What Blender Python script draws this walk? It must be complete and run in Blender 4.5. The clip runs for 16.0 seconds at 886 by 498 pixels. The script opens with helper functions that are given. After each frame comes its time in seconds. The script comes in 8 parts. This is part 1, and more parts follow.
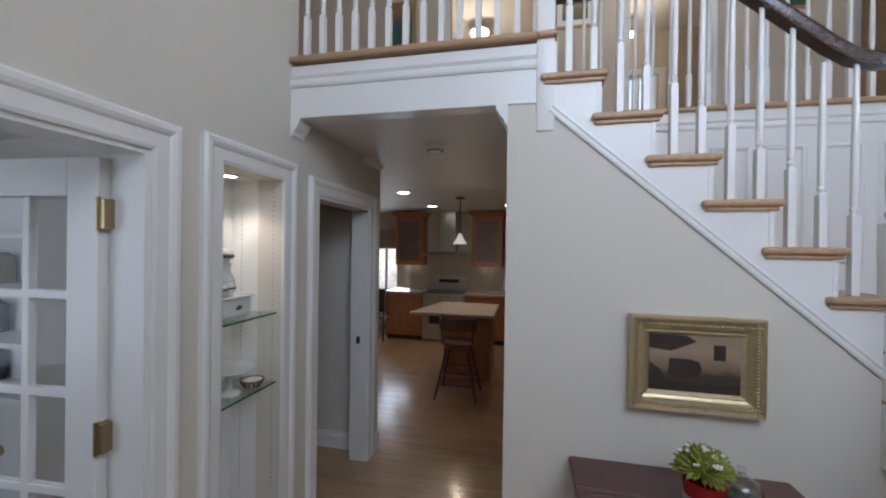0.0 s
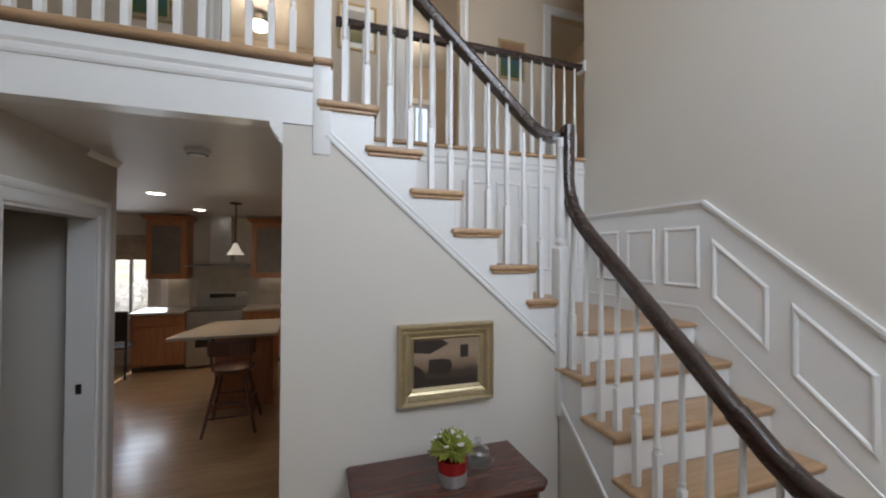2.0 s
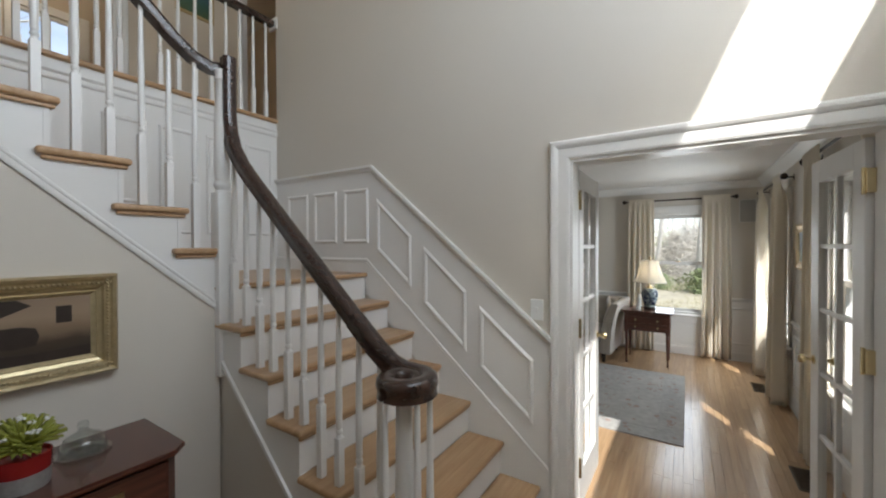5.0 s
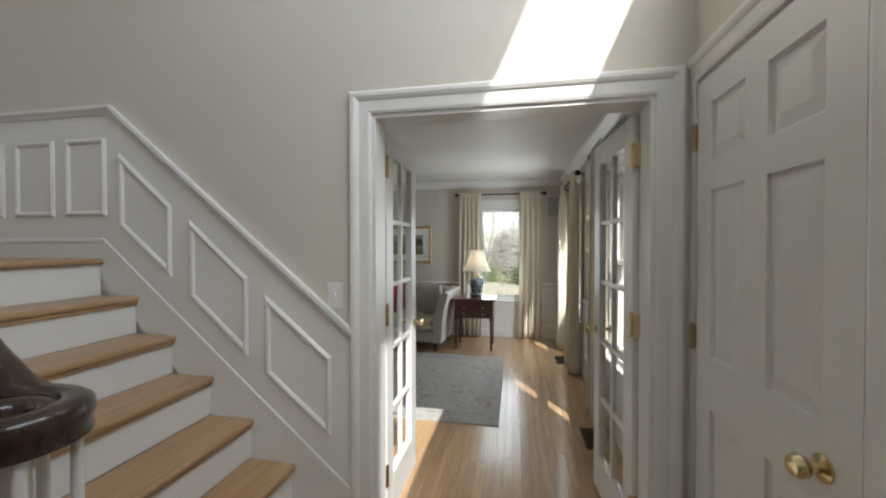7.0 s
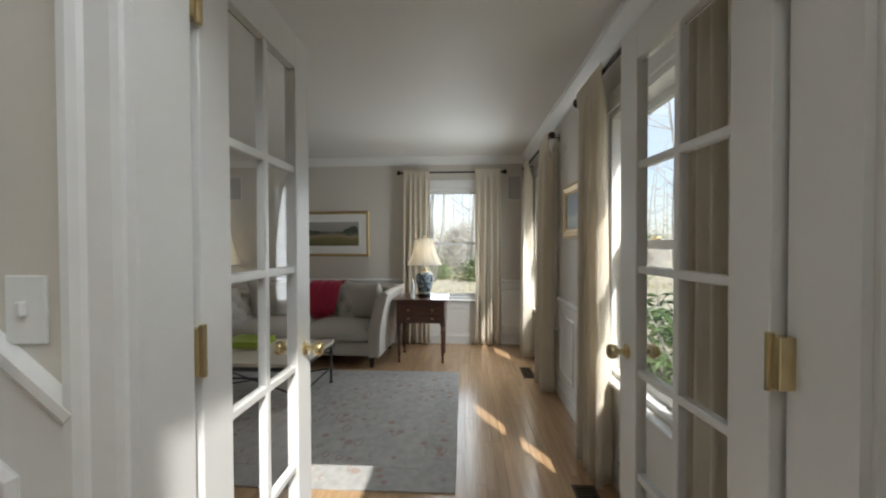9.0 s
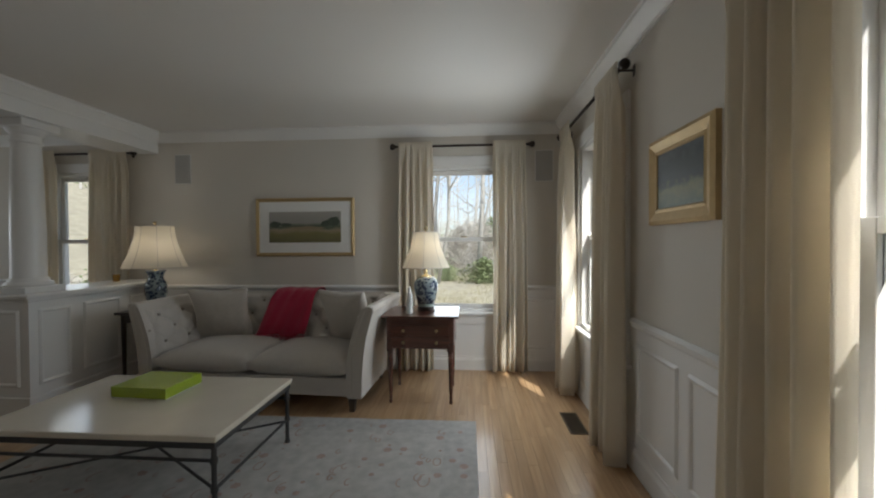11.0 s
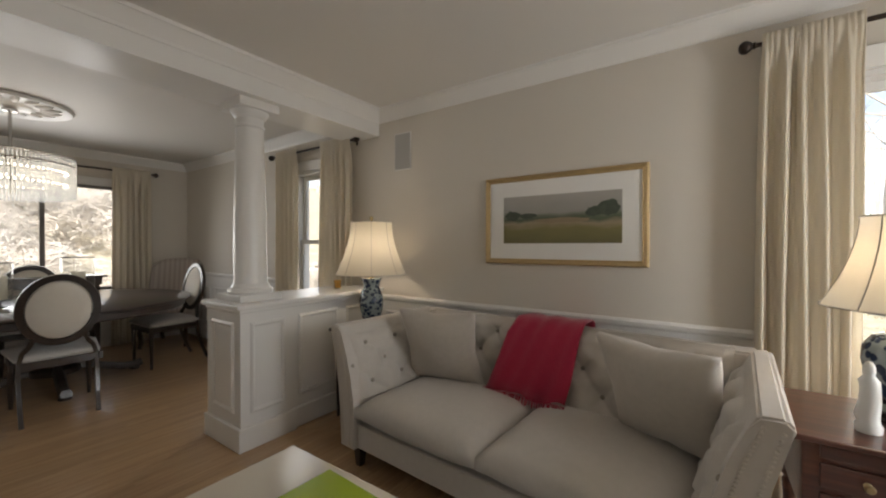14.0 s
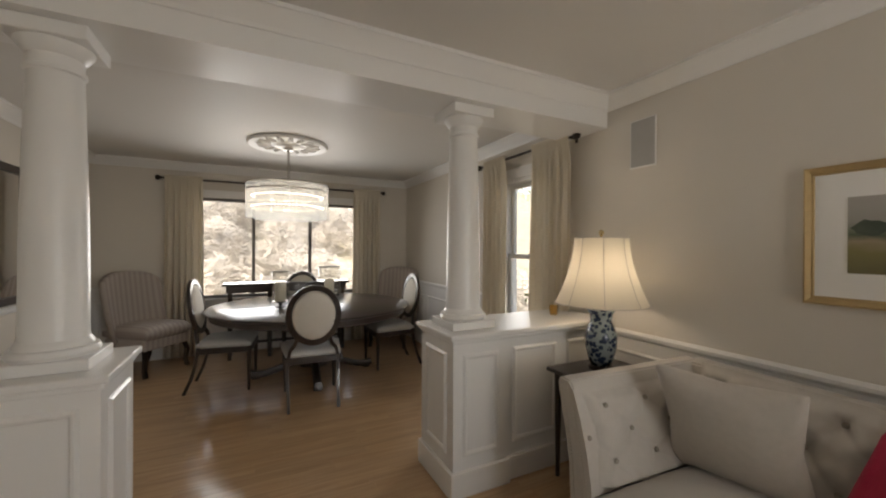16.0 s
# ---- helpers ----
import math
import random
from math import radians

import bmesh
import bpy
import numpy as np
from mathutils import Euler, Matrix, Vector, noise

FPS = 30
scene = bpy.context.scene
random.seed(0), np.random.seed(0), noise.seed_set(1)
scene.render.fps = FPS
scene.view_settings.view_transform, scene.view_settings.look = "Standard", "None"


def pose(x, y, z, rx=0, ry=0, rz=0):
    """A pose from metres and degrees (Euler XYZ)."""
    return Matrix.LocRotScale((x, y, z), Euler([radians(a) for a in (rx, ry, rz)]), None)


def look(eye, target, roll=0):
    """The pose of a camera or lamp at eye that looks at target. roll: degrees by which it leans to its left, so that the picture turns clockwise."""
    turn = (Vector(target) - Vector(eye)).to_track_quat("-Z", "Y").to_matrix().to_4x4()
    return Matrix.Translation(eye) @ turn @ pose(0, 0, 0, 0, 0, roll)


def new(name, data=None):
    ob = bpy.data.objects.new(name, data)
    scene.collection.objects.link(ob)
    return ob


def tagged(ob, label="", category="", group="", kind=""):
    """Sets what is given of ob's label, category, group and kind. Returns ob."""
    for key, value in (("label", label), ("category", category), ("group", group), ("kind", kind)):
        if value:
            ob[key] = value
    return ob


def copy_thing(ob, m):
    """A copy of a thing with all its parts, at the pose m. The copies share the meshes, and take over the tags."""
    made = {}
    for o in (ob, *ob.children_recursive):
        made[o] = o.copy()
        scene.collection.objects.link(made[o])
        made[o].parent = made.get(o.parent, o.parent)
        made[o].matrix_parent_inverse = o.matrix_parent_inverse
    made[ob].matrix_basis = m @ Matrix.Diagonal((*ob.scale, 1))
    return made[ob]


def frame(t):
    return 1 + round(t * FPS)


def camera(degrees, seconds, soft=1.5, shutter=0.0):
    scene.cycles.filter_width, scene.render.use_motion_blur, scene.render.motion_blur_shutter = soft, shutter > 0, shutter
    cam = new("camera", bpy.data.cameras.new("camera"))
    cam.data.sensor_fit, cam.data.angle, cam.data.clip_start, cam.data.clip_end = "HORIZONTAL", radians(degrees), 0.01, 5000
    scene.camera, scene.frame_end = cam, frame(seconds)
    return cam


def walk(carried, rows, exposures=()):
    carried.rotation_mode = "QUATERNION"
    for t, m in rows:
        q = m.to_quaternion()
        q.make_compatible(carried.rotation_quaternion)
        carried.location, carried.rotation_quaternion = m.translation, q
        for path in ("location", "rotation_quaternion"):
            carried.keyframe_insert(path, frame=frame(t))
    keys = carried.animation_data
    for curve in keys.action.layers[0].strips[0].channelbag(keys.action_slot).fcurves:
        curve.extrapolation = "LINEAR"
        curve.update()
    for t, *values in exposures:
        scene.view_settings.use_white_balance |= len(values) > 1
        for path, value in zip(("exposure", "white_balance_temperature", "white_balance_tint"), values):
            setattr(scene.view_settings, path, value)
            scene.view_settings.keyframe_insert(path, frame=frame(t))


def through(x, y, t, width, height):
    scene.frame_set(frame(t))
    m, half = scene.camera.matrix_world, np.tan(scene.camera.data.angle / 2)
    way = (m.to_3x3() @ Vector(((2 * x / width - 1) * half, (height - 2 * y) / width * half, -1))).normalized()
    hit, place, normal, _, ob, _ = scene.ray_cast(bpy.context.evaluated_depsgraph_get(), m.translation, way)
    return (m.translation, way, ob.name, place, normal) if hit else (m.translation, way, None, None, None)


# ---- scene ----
cam = camera(98.9, 16.0, soft=2.1)
PATH = [
    (0, (0.058, -0.01, 1.744), (-0.364, 1.945, 1.735), 0.8),
    (0.5, (0.05, 0.032, 1.774), (-0.102, 2.026, 1.788), 0.9),
    (1, (0.071, 0.018, 1.804), (0.177, 2.015, 1.83), 0.8),
    (1.5, (0.097, -0.027, 1.819), (0.47, 1.938, 1.851), 0.4),
    (2, (0.12, -0.073, 1.825), (0.755, 1.823, 1.849), 0.3),
    (2.5, (0.153, -0.121, 1.798), (1.018, 1.682, 1.823), 0.1),
    (3, (0.191, -0.152, 1.767), (1.28, 1.526, 1.783), 0.1),
    (3.5, (0.235, -0.186, 1.73), (1.525, 1.342, 1.738), 0.1),
    (4, (0.31, -0.21, 1.673), (1.764, 1.164, 1.674), 0.0),
    (4.5, (0.361, -0.228, 1.618), (1.952, 0.985, 1.614), 0.1),
    (4.7, (0.383, -0.238, 1.601), (2.012, 0.922, 1.591), 0.0),
    (6.8, (0.822, -0.399, 1.455), (2.768, 0.063, 1.432), -0.2),
    (7, (0.886, -0.369, 1.446), (2.851, 0.003, 1.423), -0.0),
    (7.5, (1.086, -0.349, 1.417), (3.074, -0.136, 1.388), -0.1),
    (8, (1.36, -0.345, 1.383), (3.354, -0.199, 1.353), -0.2),
    (8.5, (1.648, -0.315, 1.344), (3.644, -0.198, 1.314), -0.1),
    (10.8, (2.982, -0.244, 1.28), (4.979, -0.138, 1.247), -0.3),
    (11, (3.096, -0.197, 1.271), (5.091, -0.064, 1.241), -0.3),
    (11.5, (3.371, -0.115, 1.238), (5.351, 0.163, 1.21), -0.2),
    (12, (3.63, -0.009, 1.205), (5.576, 0.45, 1.189), -0.2),
    (12.5, (3.865, 0.138, 1.204), (5.764, 0.767, 1.188), -0.1),
    (13, (4.093, 0.313, 1.221), (5.925, 1.115, 1.204), -0.1),
    (13.5, (4.283, 0.517, 1.235), (6.034, 1.483, 1.219), 0.0),
    (14, (4.475, 0.696, 1.271), (6.118, 1.836, 1.254), 0.0),
    (14.5, (4.602, 0.879, 1.304), (6.087, 2.219, 1.29), 0.1),
    (15, (4.664, 1.052, 1.32), (5.976, 2.562, 1.313), 0.2),
    (15.5, (4.684, 1.156, 1.348), (5.807, 2.811, 1.344), 0.3),
    (16, (4.68, 1.204, 1.382), (5.58, 2.99, 1.379), 0.3),
]
# ---------- light ----------
EXPOSURES = [(0.0, 0.66, 5550, 11), (1.0, 0.68, 5750, 11), (2.0, 0.72, 5850, 10), (3.0, 0.60, 5950, 9), (3.5, 0.50, 6050, 8), (4.0, 0.42, 6100, 8), (4.5, 0.42, 6100, 8), (7.5, 0.40, 6150, 6), (8.5, 0.37, 6150, 6), (10.8, -0.06, 6100, 6), (11.5, 0.10, 6350, 9), (12.5, 0.10, 6400, 9), (13.0, 0.13, 6450, 9), (13.5, 0.36, 6600, 10), (14.0, 0.82, 6850, 12), (14.5, 1.05, 7050, 12), (15.0, 1.11, 7100, 12), (15.5, 1.02, 7100, 12), (16.0, 0.88, 7100, 13)]
walk(cam, [(t, look(eye, target, roll)) for t, eye, target, roll in PATH], EXPOSURES)
SUN_DIR = Vector((0.77, 0.445, -1.0)).normalized()
world = bpy.data.worlds.new("sky")
scene.world = world
world.use_nodes = True
wn = world.node_tree
sky = wn.nodes.new("ShaderNodeTexSky")
sky.sky_type = "NISHITA"
sky.sun_disc = False
sky.sun_elevation = math.asin(-SUN_DIR.z)
sky.sun_rotation = math.atan2(-SUN_DIR.x, -SUN_DIR.y)
# thin broken cloud over the blue
wtc, wmap, wno, wramp, wmix = (wn.nodes.new("ShaderNode" + k) for k in ("TexCoord", "Mapping", "TexNoise", "ValToRGB", "Mix"))
wmap.inputs["Scale"].default_value = (1.0, 1.0, 2.6)
wno.inputs["Scale"].default_value, wno.inputs["Detail"].default_value = 2.2, 7
wramp.color_ramp.elements[0].position, wramp.color_ramp.elements[1].position = 0.42, 0.72
wramp.color_ramp.elements[0].color, wramp.color_ramp.elements[1].color = (0.22, 0.22, 0.22, 1), (0.75, 0.75, 0.75, 1)
wmix.data_type = "RGBA"
wmix.inputs[7].default_value = (7.0, 7.4, 8.0, 1)
wn.links.new(wtc.outputs["Generated"], wmap.inputs[0])
wn.links.new(wmap.outputs[0], wno.inputs["Vector"])
wn.links.new(wno.outputs[0], wramp.inputs[0])
wn.links.new(wramp.outputs[0], wmix.inputs[0])
wn.links.new(sky.outputs[0], wmix.inputs[6])
wn.links.new(wmix.outputs[2], wn.nodes["Background"].inputs[0])
wn.nodes["Background"].inputs[1].default_value = 0.15
sun = new("sun", bpy.data.lights.new("sun", "SUN"))
sun.data.energy, sun.data.angle, sun.data.color = 5.0, radians(0.5), (1.0, 0.94, 0.85)
sun.matrix_world = look((0, 0, 12), Vector((0, 0, 12)) + SUN_DIR)


def daylight_lamp(x, y, z, w, h, to, watts, spread=135):
    """An area lamp added in place of the sky's light, mostly at a window."""
    la = new("daylight_lamp", bpy.data.lights.new("daylight_lamp", "AREA"))
    la.data.shape, la.data.size, la.data.size_y, la.data.energy = "RECTANGLE", w, h, watts
    la.data.color, la.data.spread = (0.93, 0.97, 1.0), radians(spread)
    la.matrix_world = look((x, y, z), (x + to[0], y + to[1], z + to[2]))


def bulb(x, y, z, watts, size=0.05, colour=(1.0, 0.78, 0.52)):
    la = new("bulb", bpy.data.lights.new("bulb", "POINT"))
    la.data.energy, la.data.shadow_soft_size, la.data.color = watts, size, colour
    la.location = (x, y, z)


def downlight(x, y, z, watts, colour=(1.0, 0.8, 0.58)):
    la = new("downlight", bpy.data.lights.new("downlight", "SPOT"))
    la.data.energy, la.data.shadow_soft_size, la.data.color = watts, 0.05, colour
    la.data.spot_size, la.data.spot_blend = radians(110), 0.6
    la.matrix_world = look((x, y, z), (x, y, z - 1))


W = 0.45
daylight_lamp(1.15, -1.0, 3.6, 2.2, 1.3, (0.2, 1, -0.22), 72 * W, 175)      # over the entrance
daylight_lamp(6.77, -0.15, 1.3, 0.6, 1.2, (-1, 0, -0.3), 12 * W, 165)
daylight_lamp(5.92, -1.03, 1.3, 0.5, 1.2, (0, 1, -0.14), 27 * W, 172)
daylight_lamp(5.05, 6.86, 1.45, 1.8, 1.0, (0, -1, -0.1), 22 * W)
daylight_lamp(6.77, 3.94, 1.3, 0.36, 1.2, (-1, 0, -0.3), 4 * W)
daylight_lamp(-2.5, 7.3, 1.4, 0.6, 1.1, (0, -1, 0), 8 * W)        # kitchen
daylight_lamp(-3.0, -0.6, 1.5, 1.4, 1.4, (0.3, 1, 0), 13 * W)      # study: added to brighten it, no window is built there


# ---------- materials ----------
def material(name, colour, rough=0.5, metal=0.0, var=0.06, scale=8.0, bump=0.0, bscale=60.0, coat=0.0, sheen=0.0, stretch=(1, 1, 1)):
    """A painted, woven or metal surface: two scales of slight colour change, and relief."""
    m = bpy.data.materials.new(name)
    m.use_nodes = True
    nt = m.node_tree
    b = nt.nodes["Principled BSDF"]
    tc = nt.nodes.new("ShaderNodeTexCoord")
    mp = nt.nodes.new("ShaderNodeMapping")
    mp.inputs["Scale"].default_value = stretch
    nt.links.new(tc.outputs["Object"], mp.inputs[0])
    n1 = nt.nodes.new("ShaderNodeTexNoise")
    n1.inputs["Scale"].default_value, n1.inputs["Detail"].default_value = scale, 5
    nt.links.new(mp.outputs[0], n1.inputs["Vector"])
    mix = nt.nodes.new("ShaderNodeMix")
    mix.data_type = "RGBA"
    c = Vector(colour)
    mix.inputs[6].default_value = (*(c * (1 - var)), 1)
    mix.inputs[7].default_value = (*[min(1, v) for v in c * (1 + var)], 1)
    nt.links.new(n1.outputs[0], mix.inputs[0])
    nt.links.new(mix.outputs[2], b.inputs["Base Color"])
    b.inputs["Roughness"].default_value = rough
    b.inputs["Metallic"].default_value = metal
    b.inputs["Coat Weight"].default_value = coat
    b.inputs["Sheen Weight"].default_value = sheen
    if bump:
        n2 = nt.nodes.new("ShaderNodeTexNoise")
        n2.inputs["Scale"].default_value, n2.inputs["Detail"].default_value = bscale, 3
        nt.links.new(mp.outputs[0], n2.inputs["Vector"])
        bu = nt.nodes.new("ShaderNodeBump")
        bu.inputs["Strength"].default_value, bu.inputs["Distance"].default_value = bump, 0.004
        nt.links.new(n2.outputs[0], bu.inputs["Height"])
        nt.links.new(bu.outputs[0], b.inputs["Normal"])
    return m


def wood(name, dark, light, rough=0.35, along="x", grain=1.0, coat=0.0, vary=0.0):
    """Wood with long grain; vary: how much whole pieces differ."""
    m = bpy.data.materials.new(name)
    m.use_nodes = True
    nt = m.node_tree
    b = nt.nodes["Principled BSDF"]
    tc = nt.nodes.new("ShaderNodeTexCoord")
    mp = nt.nodes.new("ShaderNodeMapping")
    k = {"x": (1.2, 22, 22), "y": (22, 1.2, 22), "z": (22, 22, 1.2)}[along]
    mp.inputs["Scale"].default_value = [v * grain for v in k]
    nt.links.new(tc.outputs["Object"], mp.inputs[0])
    oi = nt.nodes.new("ShaderNodeObjectInfo")
    ge = nt.nodes.new("ShaderNodeNewGeometry")
    add = nt.nodes.new("ShaderNodeMath")
    add.operation = "ADD"
    nt.links.new(oi.outputs["Random"], add.inputs[0])
    nt.links.new(ge.outputs["Random Per Island"], add.inputs[1])
    fr = nt.nodes.new("ShaderNodeMath")
    fr.operation = "FRACT"
    nt.links.new(add.outputs[0], fr.inputs[0])
    n1 = nt.nodes.new("ShaderNodeTexNoise")
    n1.noise_dimensions = "4D"
    n1.inputs["Scale"].default_value, n1.inputs["Detail"].default_value, n1.inputs["Distortion"].default_value = 2.0, 6, 0.6
    nt.links.new(mp.outputs[0], n1.inputs["Vector"])
    w = nt.nodes.new("ShaderNodeMath")
    w.operation = "MULTIPLY"
    w.inputs[1].default_value = 37.0
    nt.links.new(fr.outputs[0], w.inputs[0])
    nt.links.new(w.outputs[0], n1.inputs["W"])
    ramp = nt.nodes.new("ShaderNodeValToRGB")
    ramp.color_ramp.elements[0].position, ramp.color_ramp.elements[1].position = 0.3, 0.72
    ramp.color_ramp.elements[0].color, ramp.color_ramp.elements[1].color = (*dark, 1), (*light, 1)
    nt.links.new(n1.outputs[0], ramp.inputs[0])
    hsv = nt.nodes.new("ShaderNodeHueSaturation")
    vm = nt.nodes.new("ShaderNodeMath")
    vm.operation = "MULTIPLY_ADD"
    vm.inputs[1].default_value, vm.inputs[2].default_value = 2 * vary, 1 - vary
    nt.links.new(fr.outputs[0], vm.inputs[0])
    nt.links.new(vm.outputs[0], hsv.inputs["Value"])
    nt.links.new(ramp.outputs[0], hsv.inputs["Color"])
    nt.links.new(hsv.outputs[0], b.inputs["Base Color"])
    b.inputs["Roughness"].default_value = rough
    b.inputs["Coat Weight"].default_value = coat
    b.inputs["Coat Roughness"].default_value = 0.12
    bu = nt.nodes.new("ShaderNodeBump")
    bu.inputs["Strength"].default_value, bu.inputs["Distance"].default_value = 0.08, 0.002
    nt.links.new(n1.outputs[0], bu.inputs["Height"])
    nt.links.new(bu.outputs[0], b.inputs["Normal"])
    return m


def clear_glass(name, tint=(1, 1, 1), rough=0.0):
    m = bpy.data.materials.new(name)
    m.use_nodes = True
    b = m.node_tree.nodes["Principled BSDF"]
    b.inputs["Base Color"].default_value = (*tint, 1)
    b.inputs["Transmission Weight"].default_value = 1.0
    b.inputs["Roughness"].default_value = rough
    b.inputs["IOR"].default_value = 1.45
    return m


def thin_glass(name, tint=(1, 1, 1), gloss=1.0):
    """A thin sheet: clear, with the gloss of glass."""
    m = bpy.data.materials.new(name)
    m.use_nodes = True
    nt = m.node_tree
    nt.nodes.remove(nt.nodes["Principled BSDF"])
    t, g = nt.nodes.new("ShaderNodeBsdfTransparent"), nt.nodes.new("ShaderNodeBsdfGlossy")
    t.inputs[0].default_value = (*tint, 1)
    g.inputs["Roughness"].default_value = 0.03
    lw = nt.nodes.new("ShaderNodeLayerWeight")
    f = nt.nodes.new("ShaderNodeMath")
    f.operation = "POWER"
    f.inputs[1].default_value = 4.0
    nt.links.new(lw.outputs["Facing"], f.inputs[0])
    k = nt.nodes.new("ShaderNodeMath")
    k.operation = "MULTIPLY_ADD"
    k.use_clamp = True
    k.inputs[1].default_value, k.inputs[2].default_value = 0.7 * gloss, 0.035 * gloss
    nt.links.new(f.outputs[0], k.inputs[0])
    mx = nt.nodes.new("ShaderNodeMixShader")
    nt.links.new(k.outputs[0], mx.inputs[0])
    nt.links.new(t.outputs[0], mx.inputs[1])
    nt.links.new(g.outputs[0], mx.inputs[2])
    nt.links.new(mx.outputs[0], nt.nodes["Material Output"].inputs[0])
    return m


def glow(name, colour, strength):
    m = bpy.data.materials.new(name)
    m.use_nodes = True
    b = m.node_tree.nodes["Principled BSDF"]
    b.inputs["Base Color"].default_value = (*colour, 1)
    b.inputs["Emission Color"].default_value = (*colour, 1)
    b.inputs["Emission Strength"].default_value = strength
    return m


WALL = material("wall_paint", (0.65, 0.607, 0.542), 0.75, var=0.025, scale=1.5, bump=0.08, bscale=180)
CEIL = material("ceiling_paint", (0.74, 0.72, 0.69), 0.55, var=0.02, scale=1.0, bump=0.05, bscale=120)
TRIM = material("white_trim_paint", (0.80, 0.79, 0.77), 0.32, var=0.025, scale=3, bump=0.03, bscale=40)
HALLWALL = material("hall_wall_paint", (0.62, 0.53, 0.42), 0.75, var=0.03, scale=1.5, bump=0.08, bscale=180)
OAK = wood("oak_floor", (0.37, 0.225, 0.115), (0.52, 0.35, 0.20), 0.28, "x", 1.0, 0.4, 0.10)
TREAD = wood("oak_tread_y", (0.38, 0.23, 0.115), (0.52, 0.34, 0.19), 0.35, "y", 1.0, 0.1, 0.06)
TREADX = wood("oak_tread_x", (0.38, 0.23, 0.115), (0.52, 0.34, 0.19), 0.35, "x", 1.0, 0.1, 0.06)
RAIL = wood("dark_rail", (0.022, 0.011, 0.008), (0.055, 0.028, 0.02), 0.25, "y", 1.0, 0.4)
GLASS = clear_glass("window_glass")
GLASS.node_tree.nodes["Principled BSDF"].inputs["IOR"].default_value = 1.15   # thin panes
BRASS = material("polished_brass", (0.72, 0.60, 0.36), 0.22, 1.0, var=0.08, scale=30)
OLDBRASS = material("aged_brass", (0.42, 0.33, 0.19), 0.35, 1.0, var=0.12, scale=40)
BLACK = material("dark_bronze", (0.035, 0.025, 0.02), 0.4, 0.7, var=0.1, scale=30)


# ---------- mesh helpers ----------
def mesh_of(name, bm, mat):
    me = bpy.data.meshes.new(name)
    bmesh.ops.recalc_face_normals(bm, faces=bm.faces)
    bm.to_mesh(me)
    bm.free()
    for m in (mat if isinstance(mat, (list, tuple)) else [mat]):
        me.materials.append(m)
    return me


def part(name, bm, mat, parent=None, label="", smooth=False):
    """Links a bmesh as one mesh object under a thing."""
    me = mesh_of(name, bm, mat)
    if smooth:
        me.shade_smooth()
        if smooth != True:
            me.set_sharp_from_angle(angle=radians(smooth))
    ob = new(name, me)
    if parent:
        ob.parent = parent
    if label:
        ob["label"] = label
    return ob


def thing(name, label, category, group="", at=(0, 0, 0), rz=0.0):
    """An Empty at the base of a thing."""
    e = new(name)
    e.empty_display_size = 0.1
    e.matrix_world = pose(*at, 0, 0, rz)
    return tagged(e, label, category, group)


def bx(x0, x1, y0, y1, z0, z1, bev=0.0, bm=None, seg=2):
    """A box, its edges rounded."""
    own = bmesh.new()
    r = bmesh.ops.create_cube(own, size=1.0)
    for v in r["verts"]:
        v.co = (x0 + (v.co.x + 0.5) * (x1 - x0), y0 + (v.co.y + 0.5) * (y1 - y0), z0 + (v.co.z + 0.5) * (z1 - z0))
    if bev:
        bmesh.ops.bevel(own, geom=own.edges[:], offset=min(bev, 0.45 * min(abs(x1 - x0), abs(y1 - y0), abs(z1 - z0))), segments=seg, profile=0.5, affect="EDGES")
    if bm is None:
        return own
    return merge(bm, own)


def merge(bm, other, m=None):
    me = bpy.data.meshes.new("tmp")
    if m is not None:
        other.transform(m)
    other.to_mesh(me)
    other.free()
    bm.from_mesh(me)
    bpy.data.meshes.remove(me)
    return bm


def lathe(profile, seg=16, at=(0, 0, 0)):
    """A turned solid from (radius, height) pairs."""
    bm = bmesh.new()
    rings = []
    for r, z in profile:
        if r < 1e-5:
            rings.append([bm.verts.new((at[0], at[1], at[2] + z))])
        else:
            rings.append([bm.verts.new((at[0] + r * math.cos(2 * math.pi * i / seg), at[1] + r * math.sin(2 * math.pi * i / seg), at[2] + z)) for i in range(seg)])
    for a, b in zip(rings, rings[1:]):
        for i in range(seg):
            j = (i + 1) % seg
            if len(a) == 1 and len(b) == 1:
                continue
            if len(a) == 1:
                bm.faces.new((a[0], b[j], b[i]))
            elif len(b) == 1:
                bm.faces.new((a[i], a[j], b[0]))
            else:
                bm.faces.new((a[i], a[j], b[j], b[i]))
    for ring in (rings[0], rings[-1]):
        if len(ring) > 2:
            bm.faces.new(ring)
    return bm


def prism(points, axis, a, b):
    """A solid from a flat outline: points in the two other axes, from a to b along axis."""
    bm = bmesh.new()

    def at(p, k):
        return {"x": (k, p[0], p[1]), "y": (p[0], k, p[1]), "z": (p[0], p[1], k)}[axis]
    lo = [bm.verts.new(at(p, a)) for p in points]
    hi = [bm.verts.new(at(p, b)) for p in points]
    n = len(points)
    for i in range(n):
        j = (i + 1) % n
        bm.faces.new((lo[i], lo[j], hi[j], hi[i]))
    bm.faces.new(lo)
    bm.faces.new(hi)
    return bm


